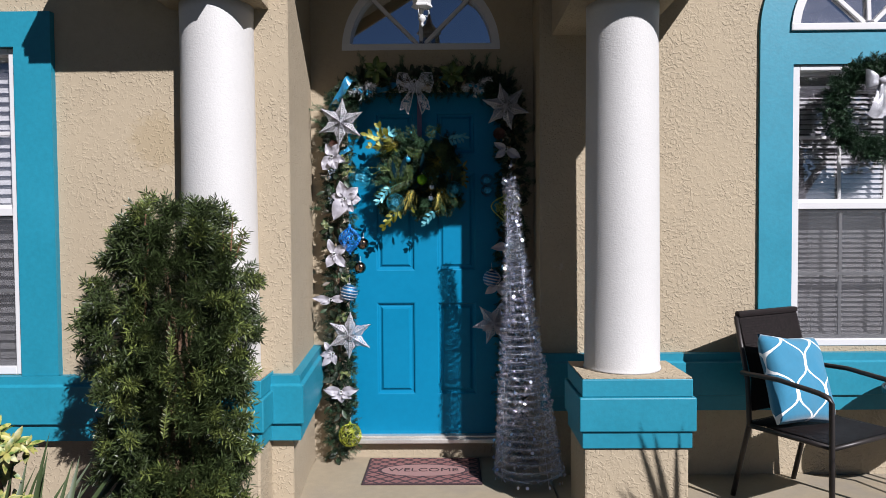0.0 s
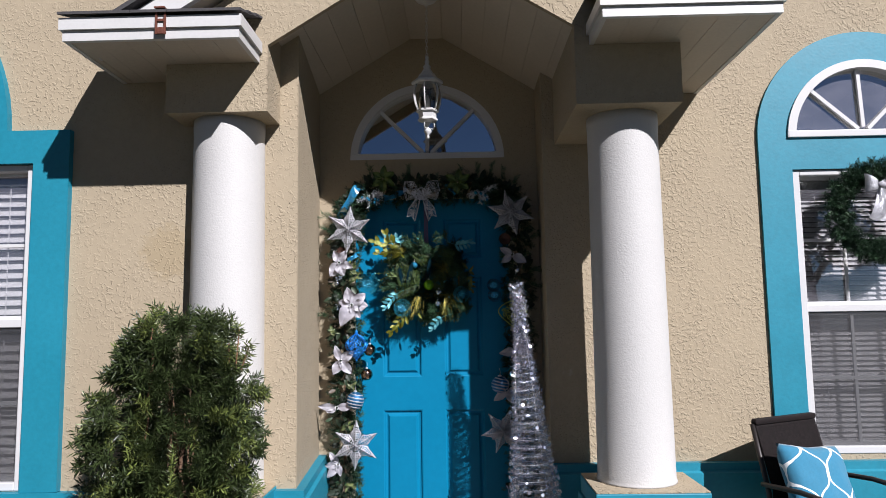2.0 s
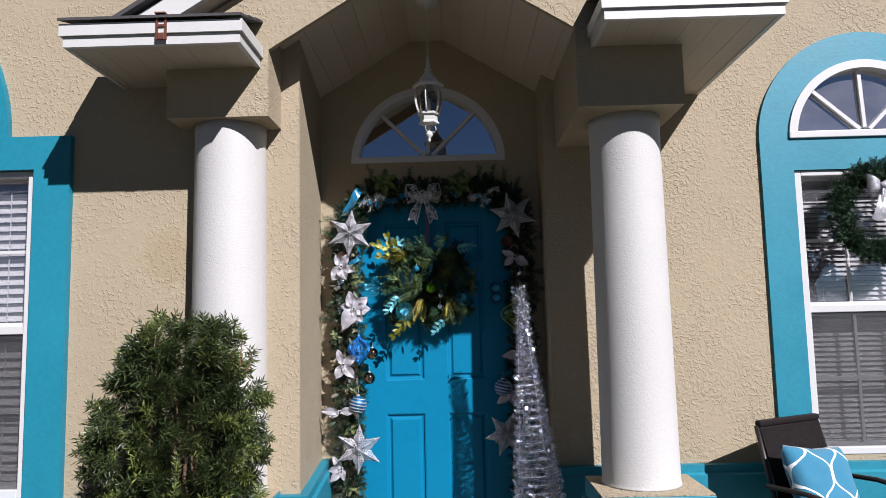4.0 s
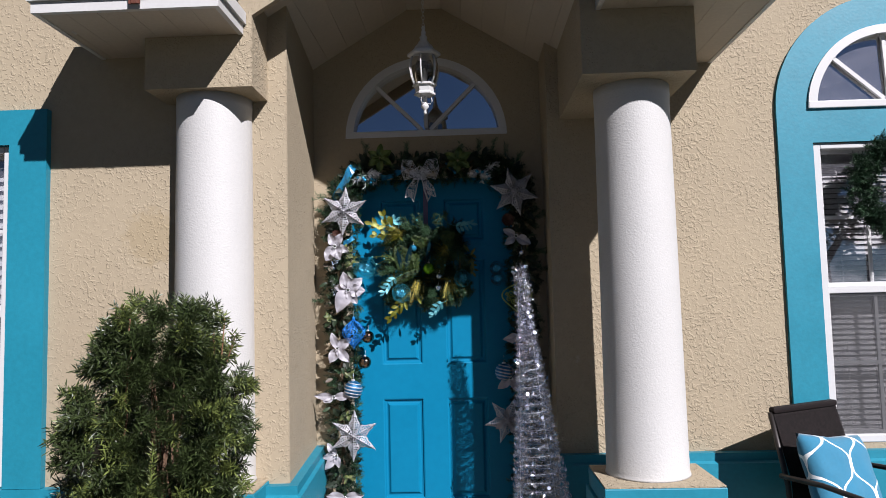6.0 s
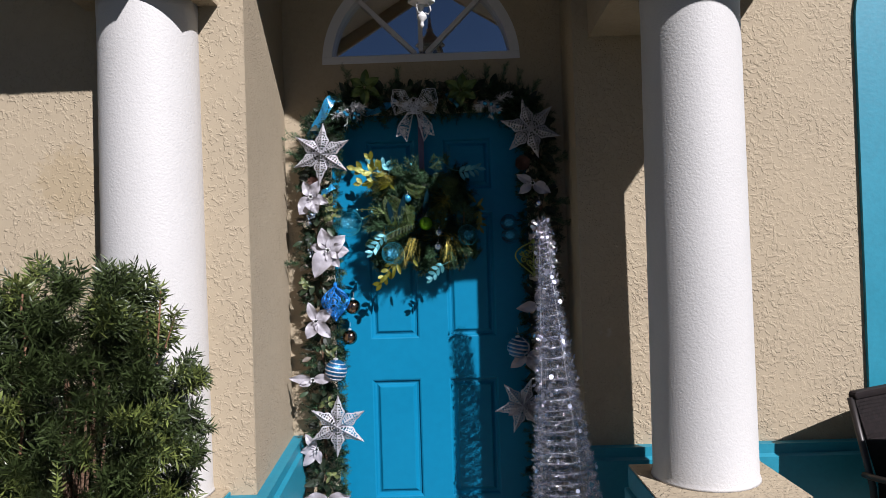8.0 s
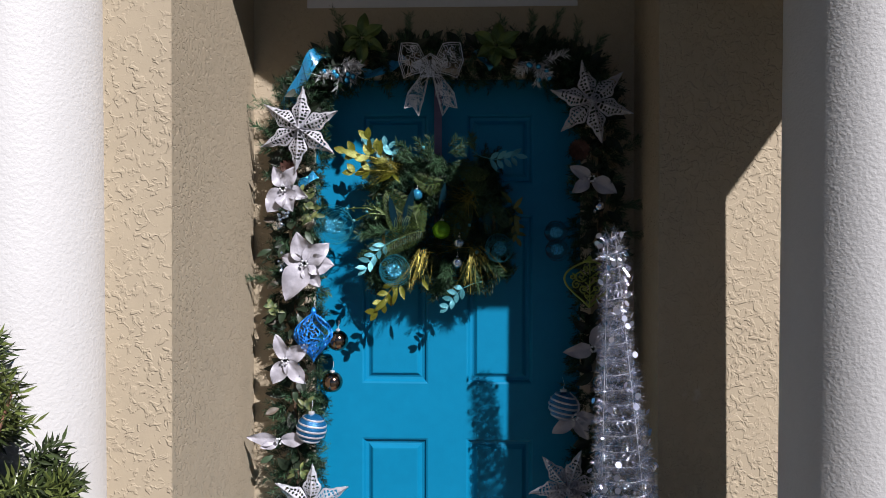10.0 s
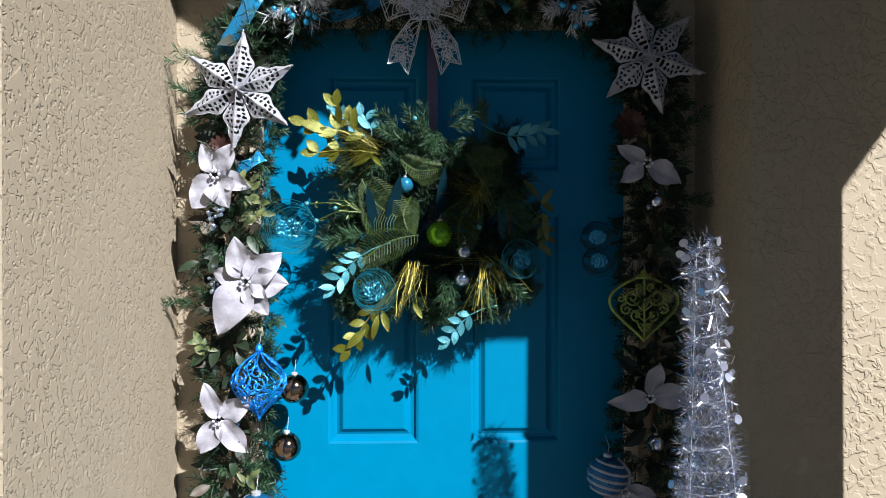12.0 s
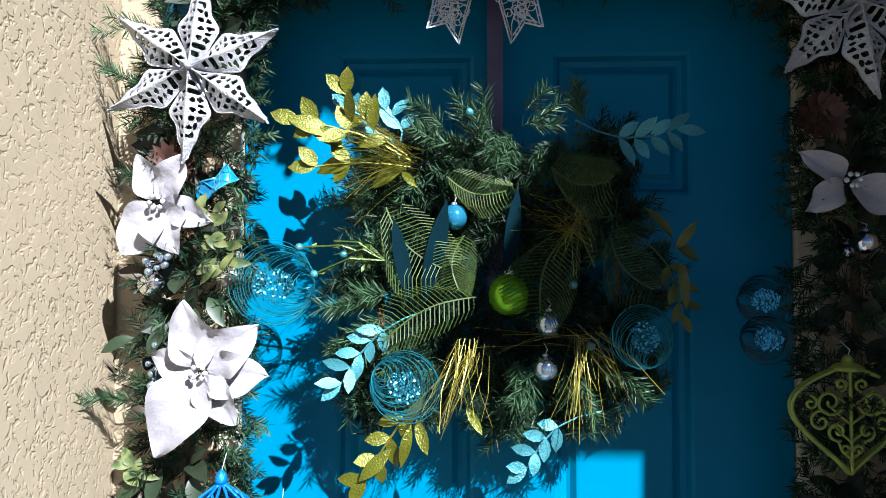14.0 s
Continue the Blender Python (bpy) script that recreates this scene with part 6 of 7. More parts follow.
def bush_r(z):
    for (z0, r0), (z1, r1) in zip(PROFILE, PROFILE[1:]):
        if z <= z1:
            return r0 + (r1 - r0) * (z - z0) / (z1 - z0)
    return 0.02


def shoot(p, d, ln, young, count):
    """A twig end with narrow leaves standing off all round, closest at the tip."""
    s = tipsy if young else leafy
    s.bar([p - d * 0.03, p, p + d * ln], 0.0013, 3)
    u = d.cross(Vector((0.3, 0.2, 0.9))).normalized()
    w = d.cross(u)
    for k in range(count):
        t = ((k + 0.5) / count) ** 0.8
        o = u * math.cos(k * 2.4) + w * math.sin(k * 2.4)
        lean = rnd(0.2, 0.6) if t < 0.7 else rnd(0.7, 1.5)
        s.leaf(p + d * ln * t, d * lean + o, o.cross(d) + rvec() * 0.3, rnd(0.024, 0.042), rnd(0.0050, 0.0070), 2, rnd(-0.15, 0.3), 0.12)


for k in range(11):
    a = k * 2.4
    top = Vector((base.x + 0.09 * math.cos(a) * rnd(0.2, 1), base.y + 0.09 * math.sin(a) * rnd(0.2, 1), rnd(1.05, 1.4)))
    tube_pts = [base + Vector((0.05 * math.cos(a), 0.05 * math.sin(a), 0)), base.lerp(top, 0.4) + Vector((0.08 * math.cos(a), 0.08 * math.sin(a), 0)), base.lerp(top, 0.75) + rvec() * 0.03, top]
    bm = bmesh.new()
    tube(bm, tube_pts, 0.009, 6, 0.003)
    part("limb", bm, M_STEM, bush)
# inner fill
for i in range(2500):
    z, a = 1.42 * random.random() ** 1.25, rnd(0, 2 * math.pi)
    out = Vector((math.cos(a), math.sin(a), 0))
    shoot(base + out * bush_r(z) * rnd(0.30, 0.64) + Vector((0, 0, z)), (out + Vector((0, 0, rnd(0.2, 1))) + rvec() * 0.4).normalized(), rnd(0.03, 0.05), False, 14)
# outer clumps of shoots with gaps between them
for i in range(520):
    z = 1.485 * ((i + 0.5) / 520) ** 0.88
    a = i * 2.39996 + rnd(-0.3, 0.3)
    z = min(max(z + rnd(-0.05, 0.05), 0.0), 1.51)
    out = Vector((math.cos(a), math.sin(a), 0))
    gap = noise.noise(Vector((out.x * 3.0 + 7, out.y * 3.0, z * 7.0)))
    bare = abs(base.x + out.x * 0.24 + 1.085) < 0.032 and out.y < -0.5 and 0.98 < z < 1.36
    if gap > 0.20 or bare:
        continue
    lump = 1.02 + 0.20 * noise.noise(Vector((out.x * 3.0, out.y * 3.0, z * 5.0)))
    c = base + out * bush_r(z) * lump * rnd(0.82, 1.0) + Vector((0, 0, z))
    up = 0.35 + 0.9 * max(0.0, (z - 1.15) / 0.35)
    main = (out * (1.2 - 0.6 * min(1, max(0, (z - 1.2) / 0.3))) + Vector((0, 0, up))).normalized()
    fresh = random.random() < 0.45
    for k in range(random.randint(7, 11)):
        d = (main + rvec() * 0.65).normalized()
        shoot(c + rvec() * rnd(0.005, 0.032), d, rnd(0.04, 0.075), fresh and random.random() < 0.6, random.randint(15, 20))
# bare stems that show through a gap
for x0, z0, x1, z1, r, bx in ((-1.039, 1.040, -1.028, 1.230, 0.0036, 0.010), (-1.028, 1.230, -1.014, 1.346, 0.0030, -0.006), (-1.020, 1.293, -1.022, 1.452, 0.0026, 0.006), (-1.028, 1.230, -1.000, 1.270, 0.0022, 0.002), (-0.973, 0.669, -0.981, 0.776, 0.0026, 0.004)):
    twigs.bar([Vector((x0, -1.44, z0)), Vector((x0 * 0.65 + x1 * 0.35 + bx, -1.45, z0 * 0.65 + z1 * 0.35)), Vector((x0 * 0.3 + x1 * 0.7 - bx * 0.5, -1.445, z0 * 0.3 + z1 * 0.7)), Vector((x1, -1.44, z1))], r, 6)
# half-bare shoots at the shoulder and an upright young one in front
for x0, z0, x1, z1, y in ((-0.783, 1.226, -0.765, 1.440, -1.2), (-0.804, 1.226, -0.808, 1.390, -1.2), (-0.757, 1.272, -0.725, 1.365, -1.2)):
    p0, p1 = Vector((x0, y, z0)), Vector((x1, y, z1))
    d = (p1 - p0).normalized()
    twigs.bar([p0, (p0 + p1) / 2, p1], 0.0025, 5)
    for k in range(7):
        t = 0.25 + 0.75 * k / 6
        shoot(p0.lerp(p1, t), (d + rvec() * 0.7).normalized(), rnd(0.02, 0.04), True, 10)
x0, z0, x1, z1 = -0.942, 0.610, -0.907, 1.018
p0, p1 = Vector((x0, -1.51, z0)), Vector((x1, -1.50, z1))
tipsy.bar([p0, p0.lerp(p1, 0.5) + Vector((0.006, 0, 0)), p1], 0.0018, 5)
for k in range(120):
    t = (k + 0.5) / 120
    a = k * 2.4
    tipsy.leaf(p0.lerp(p1, t) + Vector((0.012 * t * (1 - t) * 2, 0, 0)), Vector((math.cos(a), 0.6 * math.sin(a), rnd(0.4, 1.1))), Vector((0, -1, 0.5)), rnd(0.018, 0.032), 0.0048, 2)
leafy.done("foliage", M_PODO, bush, kind="stuff")
tipsy.done("young_foliage", M_PODO_TIP, bush, "lighter green shoot tips", kind="stuff")
twigs.done("twig_growth", M_TWIG, bush, kind="stuff")
bush.location.x += 0.03

# ---- croton and blade plant at the bed's edge ----
random.seed(14)
croton = thing("croton_plant", (-1.52, -1.5, -0.03), "yellow and green variegated garden shrub", "shrub")
bm = bmesh.new()
for k in range(4):
    tube(bm, [(-1.52 + rnd(-0.02, 0.02), -1.5, -0.03), (-1.54 + rnd(-0.06, 0.06), -1.52 + rnd(-0.06, 0.06), 0.3), (-1.54 + rnd(-0.1, 0.1), -1.52 + rnd(-0.08, 0.08), 0.6)], 0.008, 6, 0.004)
part("stem", bm, M_TWIG, croton)
for k in range(24):
    c = Vector((-1.56, -1.52, 0.44)) + Vector((rnd(-0.19, 0.17), rnd(-0.2, 0.16), rnd(-0.26, 0.20)))
    if k < 5:
        c = Vector((-1.66 + 0.055 * k, -1.56, 0.60 - 0.03 * (k % 2)))
    ax = (Vector((c.x + 1.56, c.y + 1.52, 0)) * 3 + Vector((0, -0.5, 0.7))).normalized()
    u = ax.cross(Vector((0.3, 0.9, 0.2))).normalized()
    w = ax.cross(u)
    for q in range(12):
        an = q * 2.4
        o = u * math.cos(an) + w * math.sin(an)
        s = Soup()
        s.leaf(c + ax * 0.003 * q, o + ax * (0.1 + 0.09 * q), ax, rnd(0.042, 0.062), rnd(0.018, 0.025), 5, rnd(0.3, 0.7), 0.2)
        s.done("leaf", M_CROTON, croton, smooth=True)
blades = thing("blade_plant", (-1.36, -1.62, -0.03), "clump of long green strap leaves", "plant")
for k in range(28):
    s = Soup()
    c = Vector((-1.38 + rnd(-0.1, 0.1), -1.62 + rnd(-0.06, 0.06), -0.03))
    s.leaf(c, Vector((rnd(-0.45, 0.55), rnd(-0.5, 0.3), 1)), Vector((rnd(-0.4, 0.4), -1, 0.3)), rnd(0.36, 0.56), rnd(0.018, 0.030), 8, rnd(0.5, 1.0), 0.3)
    s.done("leaf", M_BLADE, blades, smooth=True)

# ---- patio chair ----
# local: x across, -y the way it faces
ang = math.degrees(math.atan2(0.21, 0.39))
chair = thing("patio_chair", pose(1.805, -0.500, FLOOR, 0, 0, ang), "dark bronze patio chair with a woven back and seat", "chair")
M = chair.matrix_basis @ Matrix.Diagonal((1, 1, 0.955, 1))


def cpart(name, bm, mat_, parent=None, label="", smooth=False):
    bm.transform(M)
    return part(name, bm, mat_, parent or chair, label, smooth)


for sx in (-1, 1):
    bm = bmesh.new()
    tube(bm, [(sx * 0.235, 0.02, 0.0), (sx * 0.23, -0.07, 0.40), (sx * 0.225, -0.055, 0.62), (sx * 0.22, 0.02, 0.95)], 0.013, 8)
    cpart("back_leg", bm, M_METAL_DARK, smooth=True)
    bm = bmesh.new()
    tube(bm, [(sx * 0.265, -0.52, 0.0), (sx * 0.262, -0.515, 0.3), (sx * 0.262, -0.51, 0.615), (sx * 0.262, -0.495, 0.638), (sx * 0.262, -0.45, 0.650), (sx * 0.262, -0.25, 0.672), (sx * 0.255, -0.08, 0.668), (sx * 0.235, -0.03, 0.662)], 0.0125, 8)
    cpart("arm_and_front_leg", bm, M_METAL_DARK, smooth=True)
bm = bmesh.new()
tube(bm, [(-0.262, -0.51, 0.405), (0.262, -0.51, 0.405)], 0.012, 8)
tube(bm, [(-0.23, -0.07, 0.395), (0.23, -0.07, 0.395)], 0.012, 8)
tube(bm, [(-0.245, -0.51, 0.405), (-0.23, -0.07, 0.395)], 0.012, 8)
tube(bm, [(0.245, -0.51, 0.405), (0.23, -0.07, 0.395)], 0.012, 8)
cpart("seat_frame", bm, M_METAL_DARK, smooth=True)


def weave(fn, nu, nv, w, name):
    """Flat strands over and under one another."""
    s = Soup()
    for i in range(nu):
        a0, a1 = (i + 0.08) / nu, (i + 0.92) / nu
        for j in range(nv):
            up = 0.005 if (i + j) % 2 else -0.002
            b0, b1 = j / nv, (j + 1) / nv
            k = len(s.v)
            s.v += [M @ fn(a0, b0, up), M @ fn(a1, b0, up), M @ fn(a1, b1, up), M @ fn(a0, b1, up)]
            s.f.append((k, k + 1, k + 2, k + 3))
    for j in range(nv):
        b0, b1 = (j + 0.12) / nv, (j + 0.88) / nv
        for i in range(nu):
            up = -0.002 if (i + j) % 2 else 0.005
            a0, a1 = i / nu, (i + 1) / nu
            k = len(s.v)
            s.v += [M @ fn(a0, b0, up), M @ fn(a1, b0, up), M @ fn(a1, b1, up), M @ fn(a0, b1, up)]
            s.f.append((k, k + 1, k + 2, k + 3))
    # a solid backing sheet, added to stop light coming through the weave
    for j in range(nv):
        b0, b1 = j / nv, (j + 1) / nv
        k = len(s.v)
        s.v += [M @ fn(0, b0, -0.004), M @ fn(1, b0, -0.004), M @ fn(1, b1, -0.004), M @ fn(0, b1, -0.004)]
        s.f.append((k, k + 1, k + 2, k + 3))
    s.done(name, M_WICKER, chair, kind="stuff")


weave(lambda a, b, h: Vector((-0.235 + 0.47 * a, -0.51 + 0.44 * b, 0.415 + h - 0.012 * math.sin(math.pi * a) * math.sin(math.pi * b))), 32, 30, 0.01, "seat")
weave(lambda a, b, h: Vector((-0.222 + 0.444 * a, -0.068 + 0.09 * max(0, b - 0.35) / 0.65 - h - 0.008, 0.47 + 0.50 * b)), 34, 38, 0.01, "backrest")
bm = bmesh.new()
box(bm, -0.225, 0.225, -0.05, 0.045, 0.945, 0.975, bevel=0.012)
bm.transform(Matrix.Translation((0, 0.012, 0)) @ Matrix.Diagonal((1, 0.35, 1, 1)))
cpart("top_rail", bm, M_WICKER)

# ---- throw pillow ----
pm = material("pillow_cloth", (0.017, 0.155, 0.262), 0.85, vary=0.10, scale=6, bump=0.0006, bump_scale=600, sheen=0.3)
nt = pm.node_tree
n, l = nt.nodes, nt.links
sep = n.new("ShaderNodeSeparateXYZ")
l.new(n["Texture Coordinate"].outputs["Object"], sep.inputs[0])
X, Z = sep.outputs["X"], sep.outputs["Z"]
v1 = mnode("MULTIPLY", Z, 2 * math.pi / 0.29)
wav = mnode("MULTIPLY", mnode("ADD", mnode("SINE", v1), mnode("MULTIPLY", mnode("SINE", mnode("MULTIPLY", v1, 3.0)), 0.12)), 0.26)
ux = mnode("DIVIDE", X, 0.215)
la = mnode("ABSOLUTE", mnode("SUBTRACT", mnode("FRACT", mnode("ADD", ux, mnode("ADD", wav, 0.25))), 0.5))
lb = mnode("ABSOLUTE", mnode("SUBTRACT", mnode("FRACT", mnode("ADD", ux, mnode("SUBTRACT", 0.75, wav))), 0.5))
on = mnode("LESS_THAN", mnode("MINIMUM", la, lb), 0.036)
mx = n.new("ShaderNodeMix")
mx.data_type = "RGBA"
l.new(n["Principled BSDF"].inputs["Base Color"].links[0].from_socket, mx.inputs["A"])
mx.inputs["B"].default_value = (0.72, 0.74, 0.74, 1)
l.new(on, mx.inputs["Factor"])
l.new(mx.outputs["Result"], n["Principled BSDF"].inputs["Base Color"])
pil = thing("throw_pillow", chair.matrix_basis @ pose(-0.055, -0.195, 0.612, -20, 7, 0), "teal blue throw pillow with a white ogee lattice on the chair", "pillow")
bm = bmesh.new()
N = 22
top, bot = [], []
for i in range(N + 1):
    ra, rb = [], []
    for j in range(N + 1):
        a, b = 2 * i / N - 1, 2 * j / N - 1
        puff = (max(0, 1 - a ** 4) * max(0, 1 - b ** 4)) ** 0.5
        pinch = 1 - 0.07 * (1 - abs(a * b)) * max(abs(a), abs(b)) ** 2
        w = 0.012 * noise.noise(Vector((a * 2.2, b * 2.2, 3)))
        ra.append(bm.verts.new((0.215 * a * pinch, -0.072 * puff + w * puff, 0.215 * b * pinch)))
        rb.append(ra[-1] if i in (0, N) or j in (0, N) else bm.verts.new((0.215 * a * pinch, 0.06 * puff + w * puff, 0.215 * b * pinch)))
    top.append(ra)
    bot.append(rb)
for i in range(N):
    for j in range(N):
        bm.faces.new((top[i][j], top[i + 1][j], top[i + 1][j + 1], top[i][j + 1]))
        bm.faces.new((bot[i][j], bot[i][j + 1], bot[i + 1][j + 1], bot[i + 1][j]))
bmesh.ops.recalc_face_normals(bm, faces=bm.faces)
bm.transform(pil.matrix_basis)
part("cushion", bm, pm, pil, smooth=True)

# ---- side table ----
table = thing("side_table", (2.62, -0.62, FLOOR), "small round dark metal side table with smoked glass", "table")
bm = bmesh.new()
lathe(bm, [(0.245, 0.515), (0.252, 0.518), (0.252, 0.524), (0.245, 0.527)], 40, (2.62, -0.62, FLOOR))
part("tabletop", bm, M_TABLE_GLASS, table, "smoked glass top")
bm = bmesh.new()
lathe(bm, [(0.246, 0.500), (0.262, 0.500), (0.262, 0.530), (0.2535, 0.530), (0.2535, 0.514), (0.246, 0.514), (0.246, 0.500)], 40, (2.62, -0.62, FLOOR), closed=False)
part("rim", bm, M_METAL_DARK, table)
for k in range(4):
    a = math.radians(45 + 90 * k)
    bm = bmesh.new()
    tube(bm, [(2.62 + 0.23 * math.cos(a), -0.62 + 0.23 * math.sin(a), FLOOR), (2.62 + 0.20 * math.cos(a), -0.62 + 0.20 * math.sin(a), FLOOR + 0.10), (2.62 + 0.13 * math.cos(a), -0.62 + 0.13 * math.sin(a), FLOOR + 0.3), (2.62 + 0.22 * math.cos(a), -0.62 + 0.22 * math.sin(a), FLOOR + 0.5)], 0.010, 8)
    part("leg", bm, M_METAL_DARK, table, smooth=True)

# ---- hanging lantern ----
LX, LY, LZ = 0.032, -0.55, 2.402
lan = thing("hanging_lantern", (LX, LY, LZ), "white coach lantern hanging on a chain under the vault", "lantern")


def lpart(name, prof, mat_, n_=32, label="", smooth=True, closed=True):
    """prof: radius and height above the tip of the drop finial."""
    bm = bmesh.new()
    lathe(bm, prof, n_, (LX, LY, LZ), closed)
    return part(name, bm, mat_, lan, label, smooth)


def lrod(name, prof, a, r):
    bm = bmesh.new()
    tube(bm, [(LX + q * math.cos(a), LY + q * math.sin(a), LZ + h) for q, h in prof], r, 6)
    part(name, bm, M_WHITE, lan, smooth=True)


CTOP = VZ - LZ
lpart("canopy", [(0.060, CTOP - 0.001), (0.060, CTOP - 0.010), (0.050, CTOP - 0.022), (0.02, CTOP - 0.036), (0.010, CTOP - 0.048)], M_WHITE)
links = int((CTOP - 0.048 - 0.448) / 0.0195)
for k in range(links + 1):
    bm = bmesh.new()
    z = LZ + 0.452 + k * (CTOP - 0.048 - 0.452) / links
    pts = [Vector((0.0060 * math.cos(q * math.pi / 4), 0, 0.0130 * math.sin(q * math.pi / 4))) for q in range(9)]
    rot = Matrix.Rotation(k * math.pi / 2, 3, "Z")
    tube(bm, [Vector((LX, LY, z)) + rot @ p for p in pts], 0.0016, 6)
    part("chain_link", bm, M_WHITE, lan, smooth=True)
lpart("finial", [(0.004, 0.449), (0.010, 0.440), (0.007, 0.428), (0.013, 0.415), (0.009, 0.402), (0.020, 0.390), (0.016, 0.377), (0.027, 0.363), (0.031, 0.354)], M_WHITE)
lpart("roof", [(0.031, 0.356), (0.041, 0.349), (0.050, 0.331), (0.071, 0.317), (0.082, 0.308), (0.083, 0.297), (0.073, 0.290), (0.063, 0.292)], M_WHITE, 6, smooth=False)
g = lpart("glass", [(0.058, 0.292), (0.068, 0.258), (0.071, 0.227), (0.063, 0.186), (0.051, 0.152)], M_LAMP_GLASS, 24, closed=False)
g.visible_shadow = False
for k in range(6):
    lrod("rib", ((0.061, 0.292), (0.072, 0.258), (0.074, 0.227), (0.067, 0.186), (0.054, 0.150)), k * math.pi / 3 + 0.35, 0.0040)
lpart("lower_ring", [(0.051, 0.156), (0.060, 0.152), (0.060, 0.143), (0.047, 0.140)], M_WHITE, 6, smooth=False)
lpart("lower_cup", [(0.049, 0.141), (0.045, 0.113), (0.053, 0.105), (0.053, 0.098), (0.033, 0.093), (0.018, 0.089)], M_WHITE, 6, smooth=False)
lpart("drop_finial", [(0.015, 0.091), (0.009, 0.077), (0.006, 0.063), (0.018, 0.048), (0.020, 0.038), (0.008, 0.025), (0.006, 0.018), (0.009, 0.011), (0.004, 0.0)], M_WHITE)
for k in range(3):
    lrod("scroll", ((0.011, 0.057), (0.027, 0.053), (0.036, 0.068), (0.031, 0.086), (0.025, 0.093)), k * 2 * math.pi / 3, 0.0033)
lpart("bulb", [(0.007, 0.136), (0.010, 0.163), (0.015, 0.190), (0.011, 0.218), (0.004, 0.236)], M_BULB, 16)
lpart("socket", [(0.011, 0.109), (0.011, 0.138)], M_WHITE, 12)

# ---- wreath on the window ----
random.seed(31)
wc = Vector((2.412, YR - 0.075, 2.003))
ww = thing("window_wreath", wc, "round dark green fir wreath hanging on the window", "wreath")
s, s2 = Soup(), Soup()
for i in range(2000):
    a = rnd(0, 2 * math.pi)
    rad = Vector((math.cos(a), 0, math.sin(a)))
    tan_ = Vector((-math.sin(a), 0, math.cos(a)))
    p = wc + rad * (0.212 + rnd(-0.048, 0.048)) + Vector((0, rnd(-0.03, 0.03), 0))
    d = rvec()
    d.y = -abs(d.y)
    fir_tip(s2 if random.random() < 0.25 else s, p, d + rad * rnd(-0.4, 0.5) + tan_ * 0.4, rnd(0.03, 0.05), 0.020, 32, 0.0022)
s.done("needles", M_NEEDLE, ww, kind="stuff")
s2.done("needles_light", M_NEEDLE_LIGHT, ww, kind="stuff")
M_BOW = glitter("silver_cloth", (0.36, 0.36, 0.39), 0.35, 0.35, 0.0022, 300, 0.45)
bx, bz = 2.396, 2.133
bow = thing("silver_bow", (bx, -0.44, bz), "silver fabric bow with glitter tails on the window wreath", "bow")
B = bow.matrix_basis.translation
for sg in (-1, 1):
    for back_ in (0, 1):
        # a puffed loop of cloth, its front and its back leaf meeting at the end
        sp = Soup()
        for i in range(9):
            t = i / 8
            for j in range(5):
                v = j / 4 * 2 - 1
                hw = 0.014 + 0.036 * t ** 0.8
                sp.v.append(B + Vector((sg * (0.008 + 0.070 * t), (0.02 if back_ else -0.026) * math.sin(math.pi * min(t * 1.0, 1)) ** 0.6 - 0.004 + 0.004 * math.sin(v * 6 + t * 3), hw * v + 0.014 * t)))
        sp.f += [(i * 5 + j, i * 5 + j + 1, (i + 1) * 5 + j + 1, (i + 1) * 5 + j) for i in range(8) for j in range(4)]
        sp.done("loop", M_BOW, bow, smooth=True)
    sp = Soup()
    for k in range(9):
        t = k / 8
        c = B + Vector((sg * 0.018 * t - 0.020 * t, -0.014 - 0.010 * math.sin(t * 4 + sg), -0.012 - 0.180 * t))
        wd = 0.010 + 0.030 * t
        for j in range(5):
            v = j / 2 - 1
            sp.v.append(c + Vector((wd * v, 0.005 * math.sin(v * 5 + t * 4), 0.02 * abs(v) * t * t)))
    sp.f += [(i * 5 + j, i * 5 + j + 1, (i + 1) * 5 + j + 1, (i + 1) * 5 + j) for i in range(8) for j in range(4)]
    sp.done("tail", M_BOW, bow, smooth=True)
bm = bmesh.new()
bmesh.ops.create_uvsphere(bm, u_segments=14, v_segments=10, radius=0.019)
bm.transform(Matrix.Translation(B + Vector((0, -0.022, 0))) @ Matrix.Diagonal((1.15, 0.7, 0.9, 1)))
part("knot", bm, M_SATIN, bow, "white knot", smooth=True)

# ---- rusty clip on the eave ----
clip = thing("gutter_clip", (-1.037, -1.34, 2.70), "rusty brown steel clip on the white fascia", "clip")
bm = bmesh.new()
box(bm, -1.058, -1.050, -1.346, -1.338, 2.660, 2.765)
box(bm, -1.022, -1.014, -1.346, -1.338, 2.660, 2.765)
box(bm, -1.050, -1.022, -1.346, -1.338, 2.660, 2.690, bevel=0.003)
box(bm, -1.050, -1.022, -1.346, -1.339, 2.715, 2.725)
box(bm, -1.058, -1.014, -1.360, -1.25, 2.766, 2.772)
part("strap", bm, M_RUST, clip)

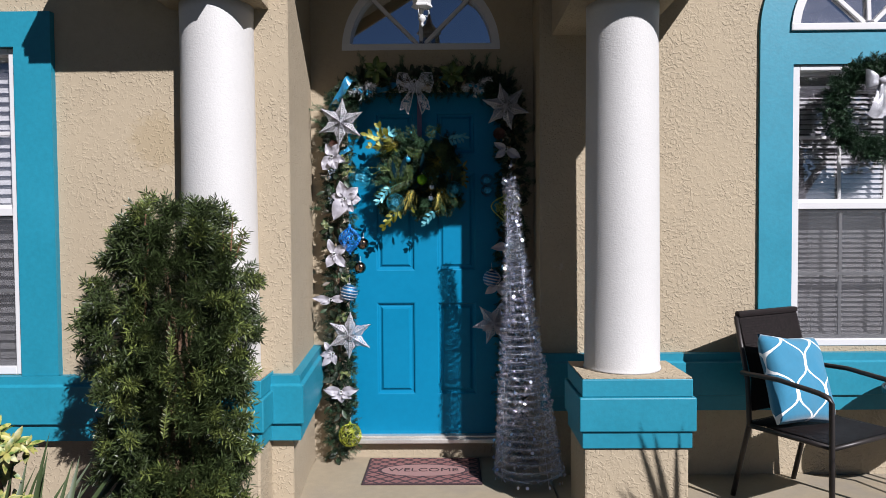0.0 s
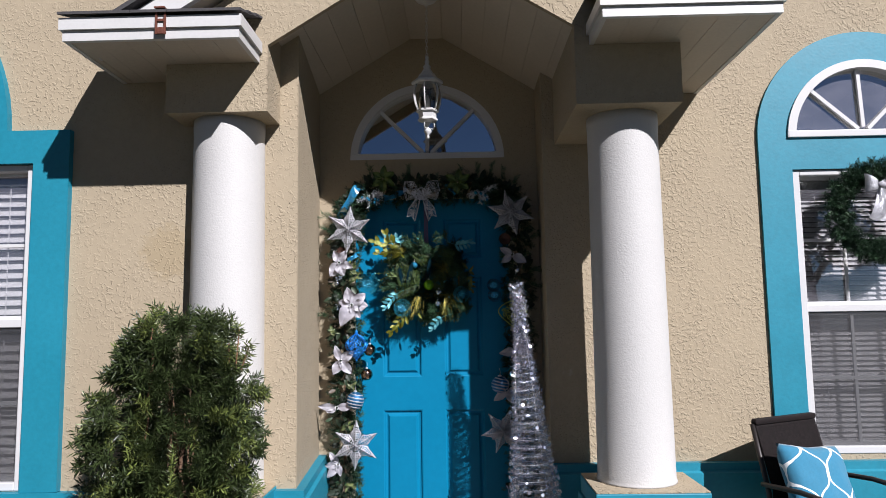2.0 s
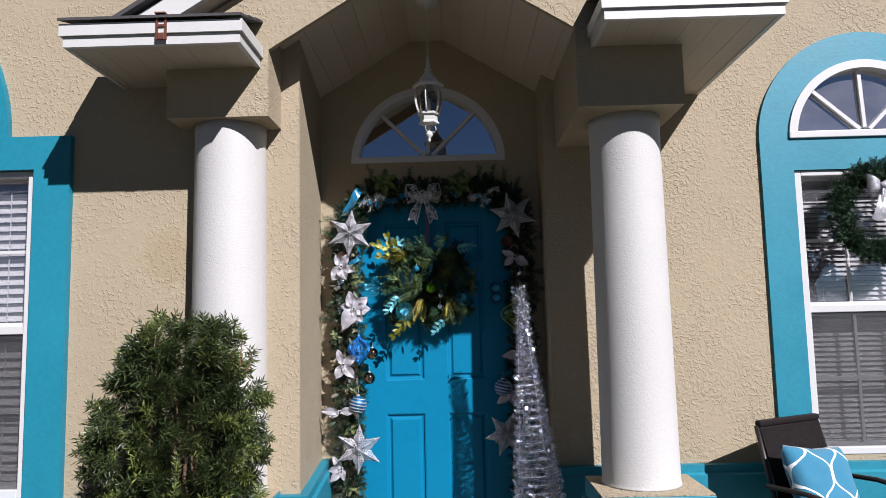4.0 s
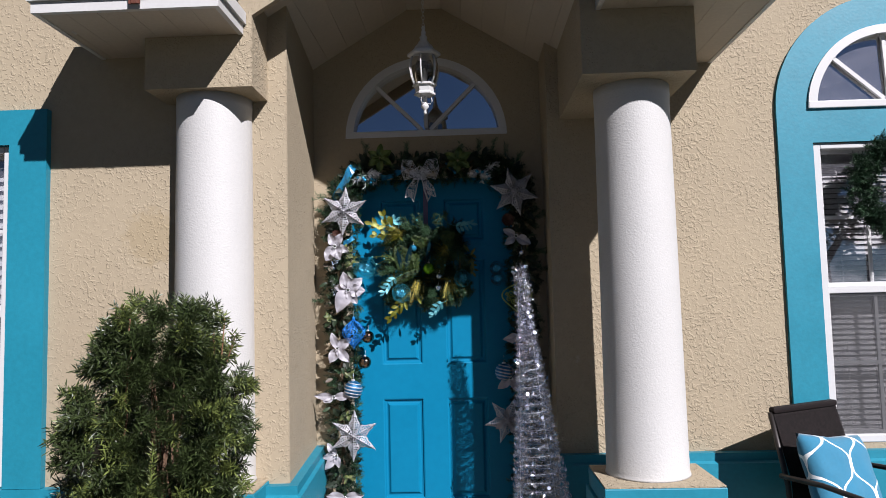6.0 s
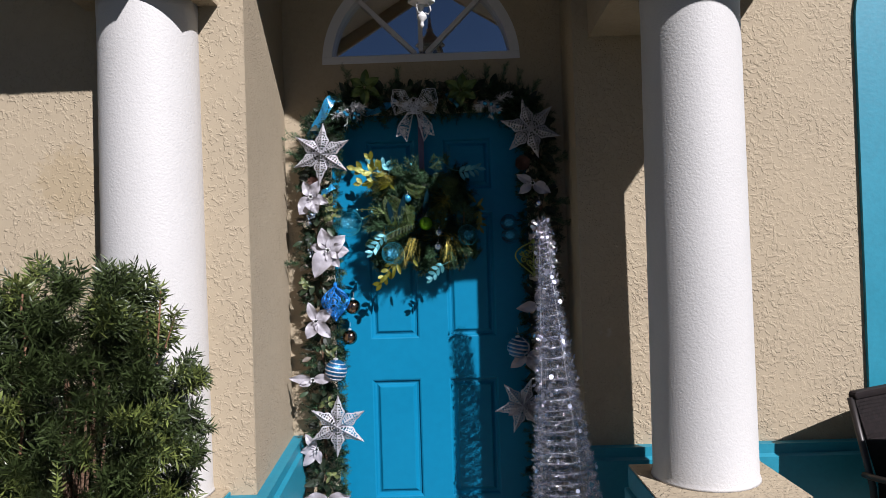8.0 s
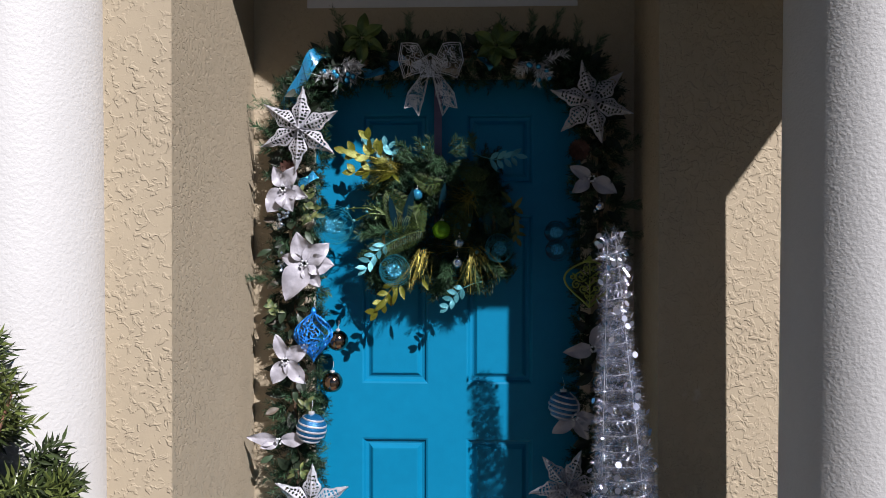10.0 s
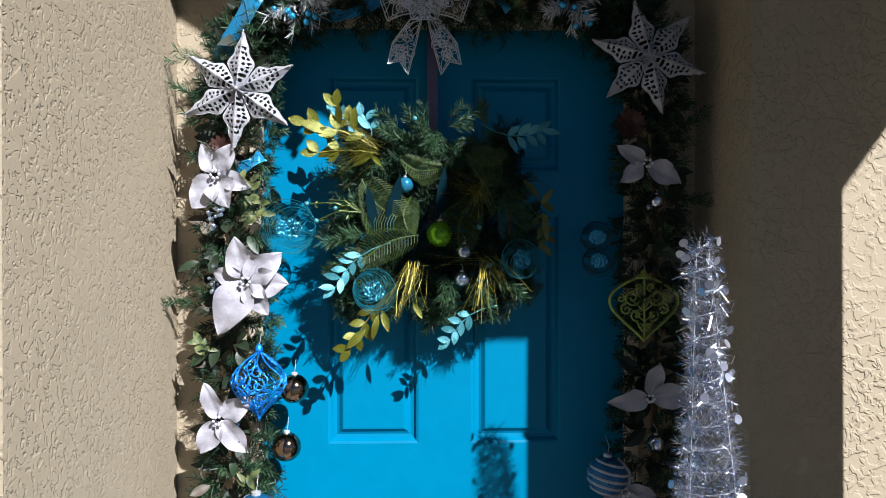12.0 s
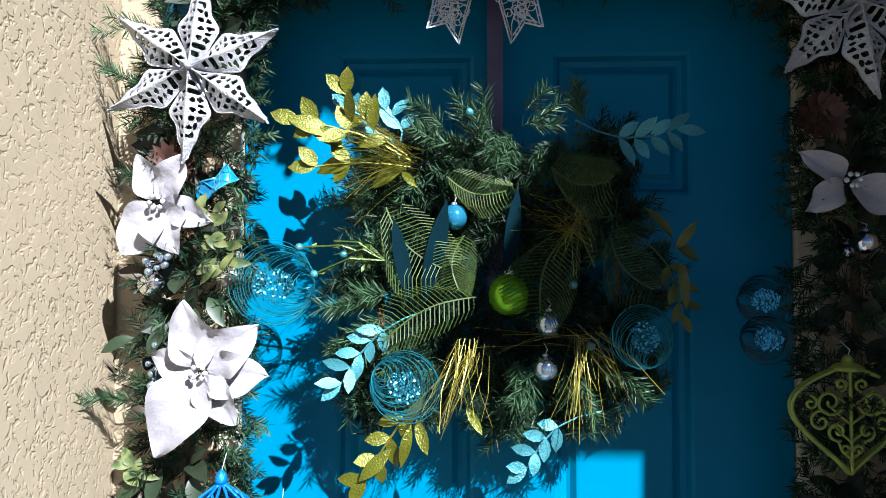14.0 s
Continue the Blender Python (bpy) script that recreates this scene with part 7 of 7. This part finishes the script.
# ---- trees across the street, seen only as reflections ----
random.seed(44)
M_BARK = material("grey_bark", (0.16, 0.12, 0.09), 0.9, vary=0.3, scale=6, bump=0.01, bump_scale=20)
M_LEAF = material("tree_leaf", (0.06, 0.10, 0.03), 0.5, vary=0.3, scale=3, island=0.5)
for tx, ty, hh in ((-9.0, -19.0, 6.5), (2.5, -23.0, 7.5), (11.0, -18.0, 6.0)):
    t = thing("shade_tree", (tx, ty, -0.06), "leafy green shade tree on the lawn", "tree", "shade trees")
    bm = bmesh.new()
    tube(bm, [(tx, ty, -0.1), (tx + 0.1, ty, hh * 0.3), (tx - 0.1, ty + 0.1, hh * 0.6)], 0.22, 10, 0.10)
    for k in range(6):
        a = k * 1.05
        tube(bm, [(tx, ty, hh * 0.35 + k * 0.2), (tx + 1.0 * math.cos(a), ty + 1.0 * math.sin(a), hh * 0.6), (tx + 1.8 * math.cos(a), ty + 1.8 * math.sin(a), hh * 0.8)], 0.08, 6, 0.02)
    part("trunk", bm, M_BARK, t)
    s = Soup()
    for k in range(3600):
        a, el = rnd(0, 2 * math.pi), rnd(-0.6, 1.5)
        q = (0.55 + 0.45 * random.random()) * (1 + 0.3 * noise.noise(Vector((math.cos(a) * 2, math.sin(a) * 2, el * 2 + tx))))
        p = Vector((tx + 2.5 * q * math.cos(a) * math.cos(el), ty + 2.5 * q * math.sin(a) * math.cos(el), hh * 0.68 + 2.2 * q * math.sin(el)))
        s.leaf(p, rvec(), rvec(), rnd(0.14, 0.26), rnd(0.07, 0.12), 2)
    s.done("crown", M_LEAF, t, kind="stuff")

# ---- tall strap-leaf plant whose shadow falls on the pedestal ----
random.seed(51)
drac = thing("strap_plant", (2.12, -2.3, -0.06), "tall strap-leaved garden plant by the front walk", "plant")
bm = bmesh.new()
tube(bm, [(2.12, -2.3, -0.08), (2.10, -2.31, 0.5), (2.06, -2.29, 1.1)], 0.022, 8, 0.014)
part("stem", bm, M_TWIG, drac)
for k in range(26):
    s = Soup()
    a = k * 2.4
    s.leaf(Vector((2.06, -2.29, rnd(0.95, 1.12))), Vector((math.cos(a) * 0.6, math.sin(a) * 0.6, rnd(0.5, 1.4))), Vector((math.cos(a), math.sin(a), -0.6)) * -1, rnd(0.45, 0.65), rnd(0.018, 0.03), 7, rnd(0.1, 0.6), 0.3)
    s.done("leaf", M_BLADE, drac, smooth=True)
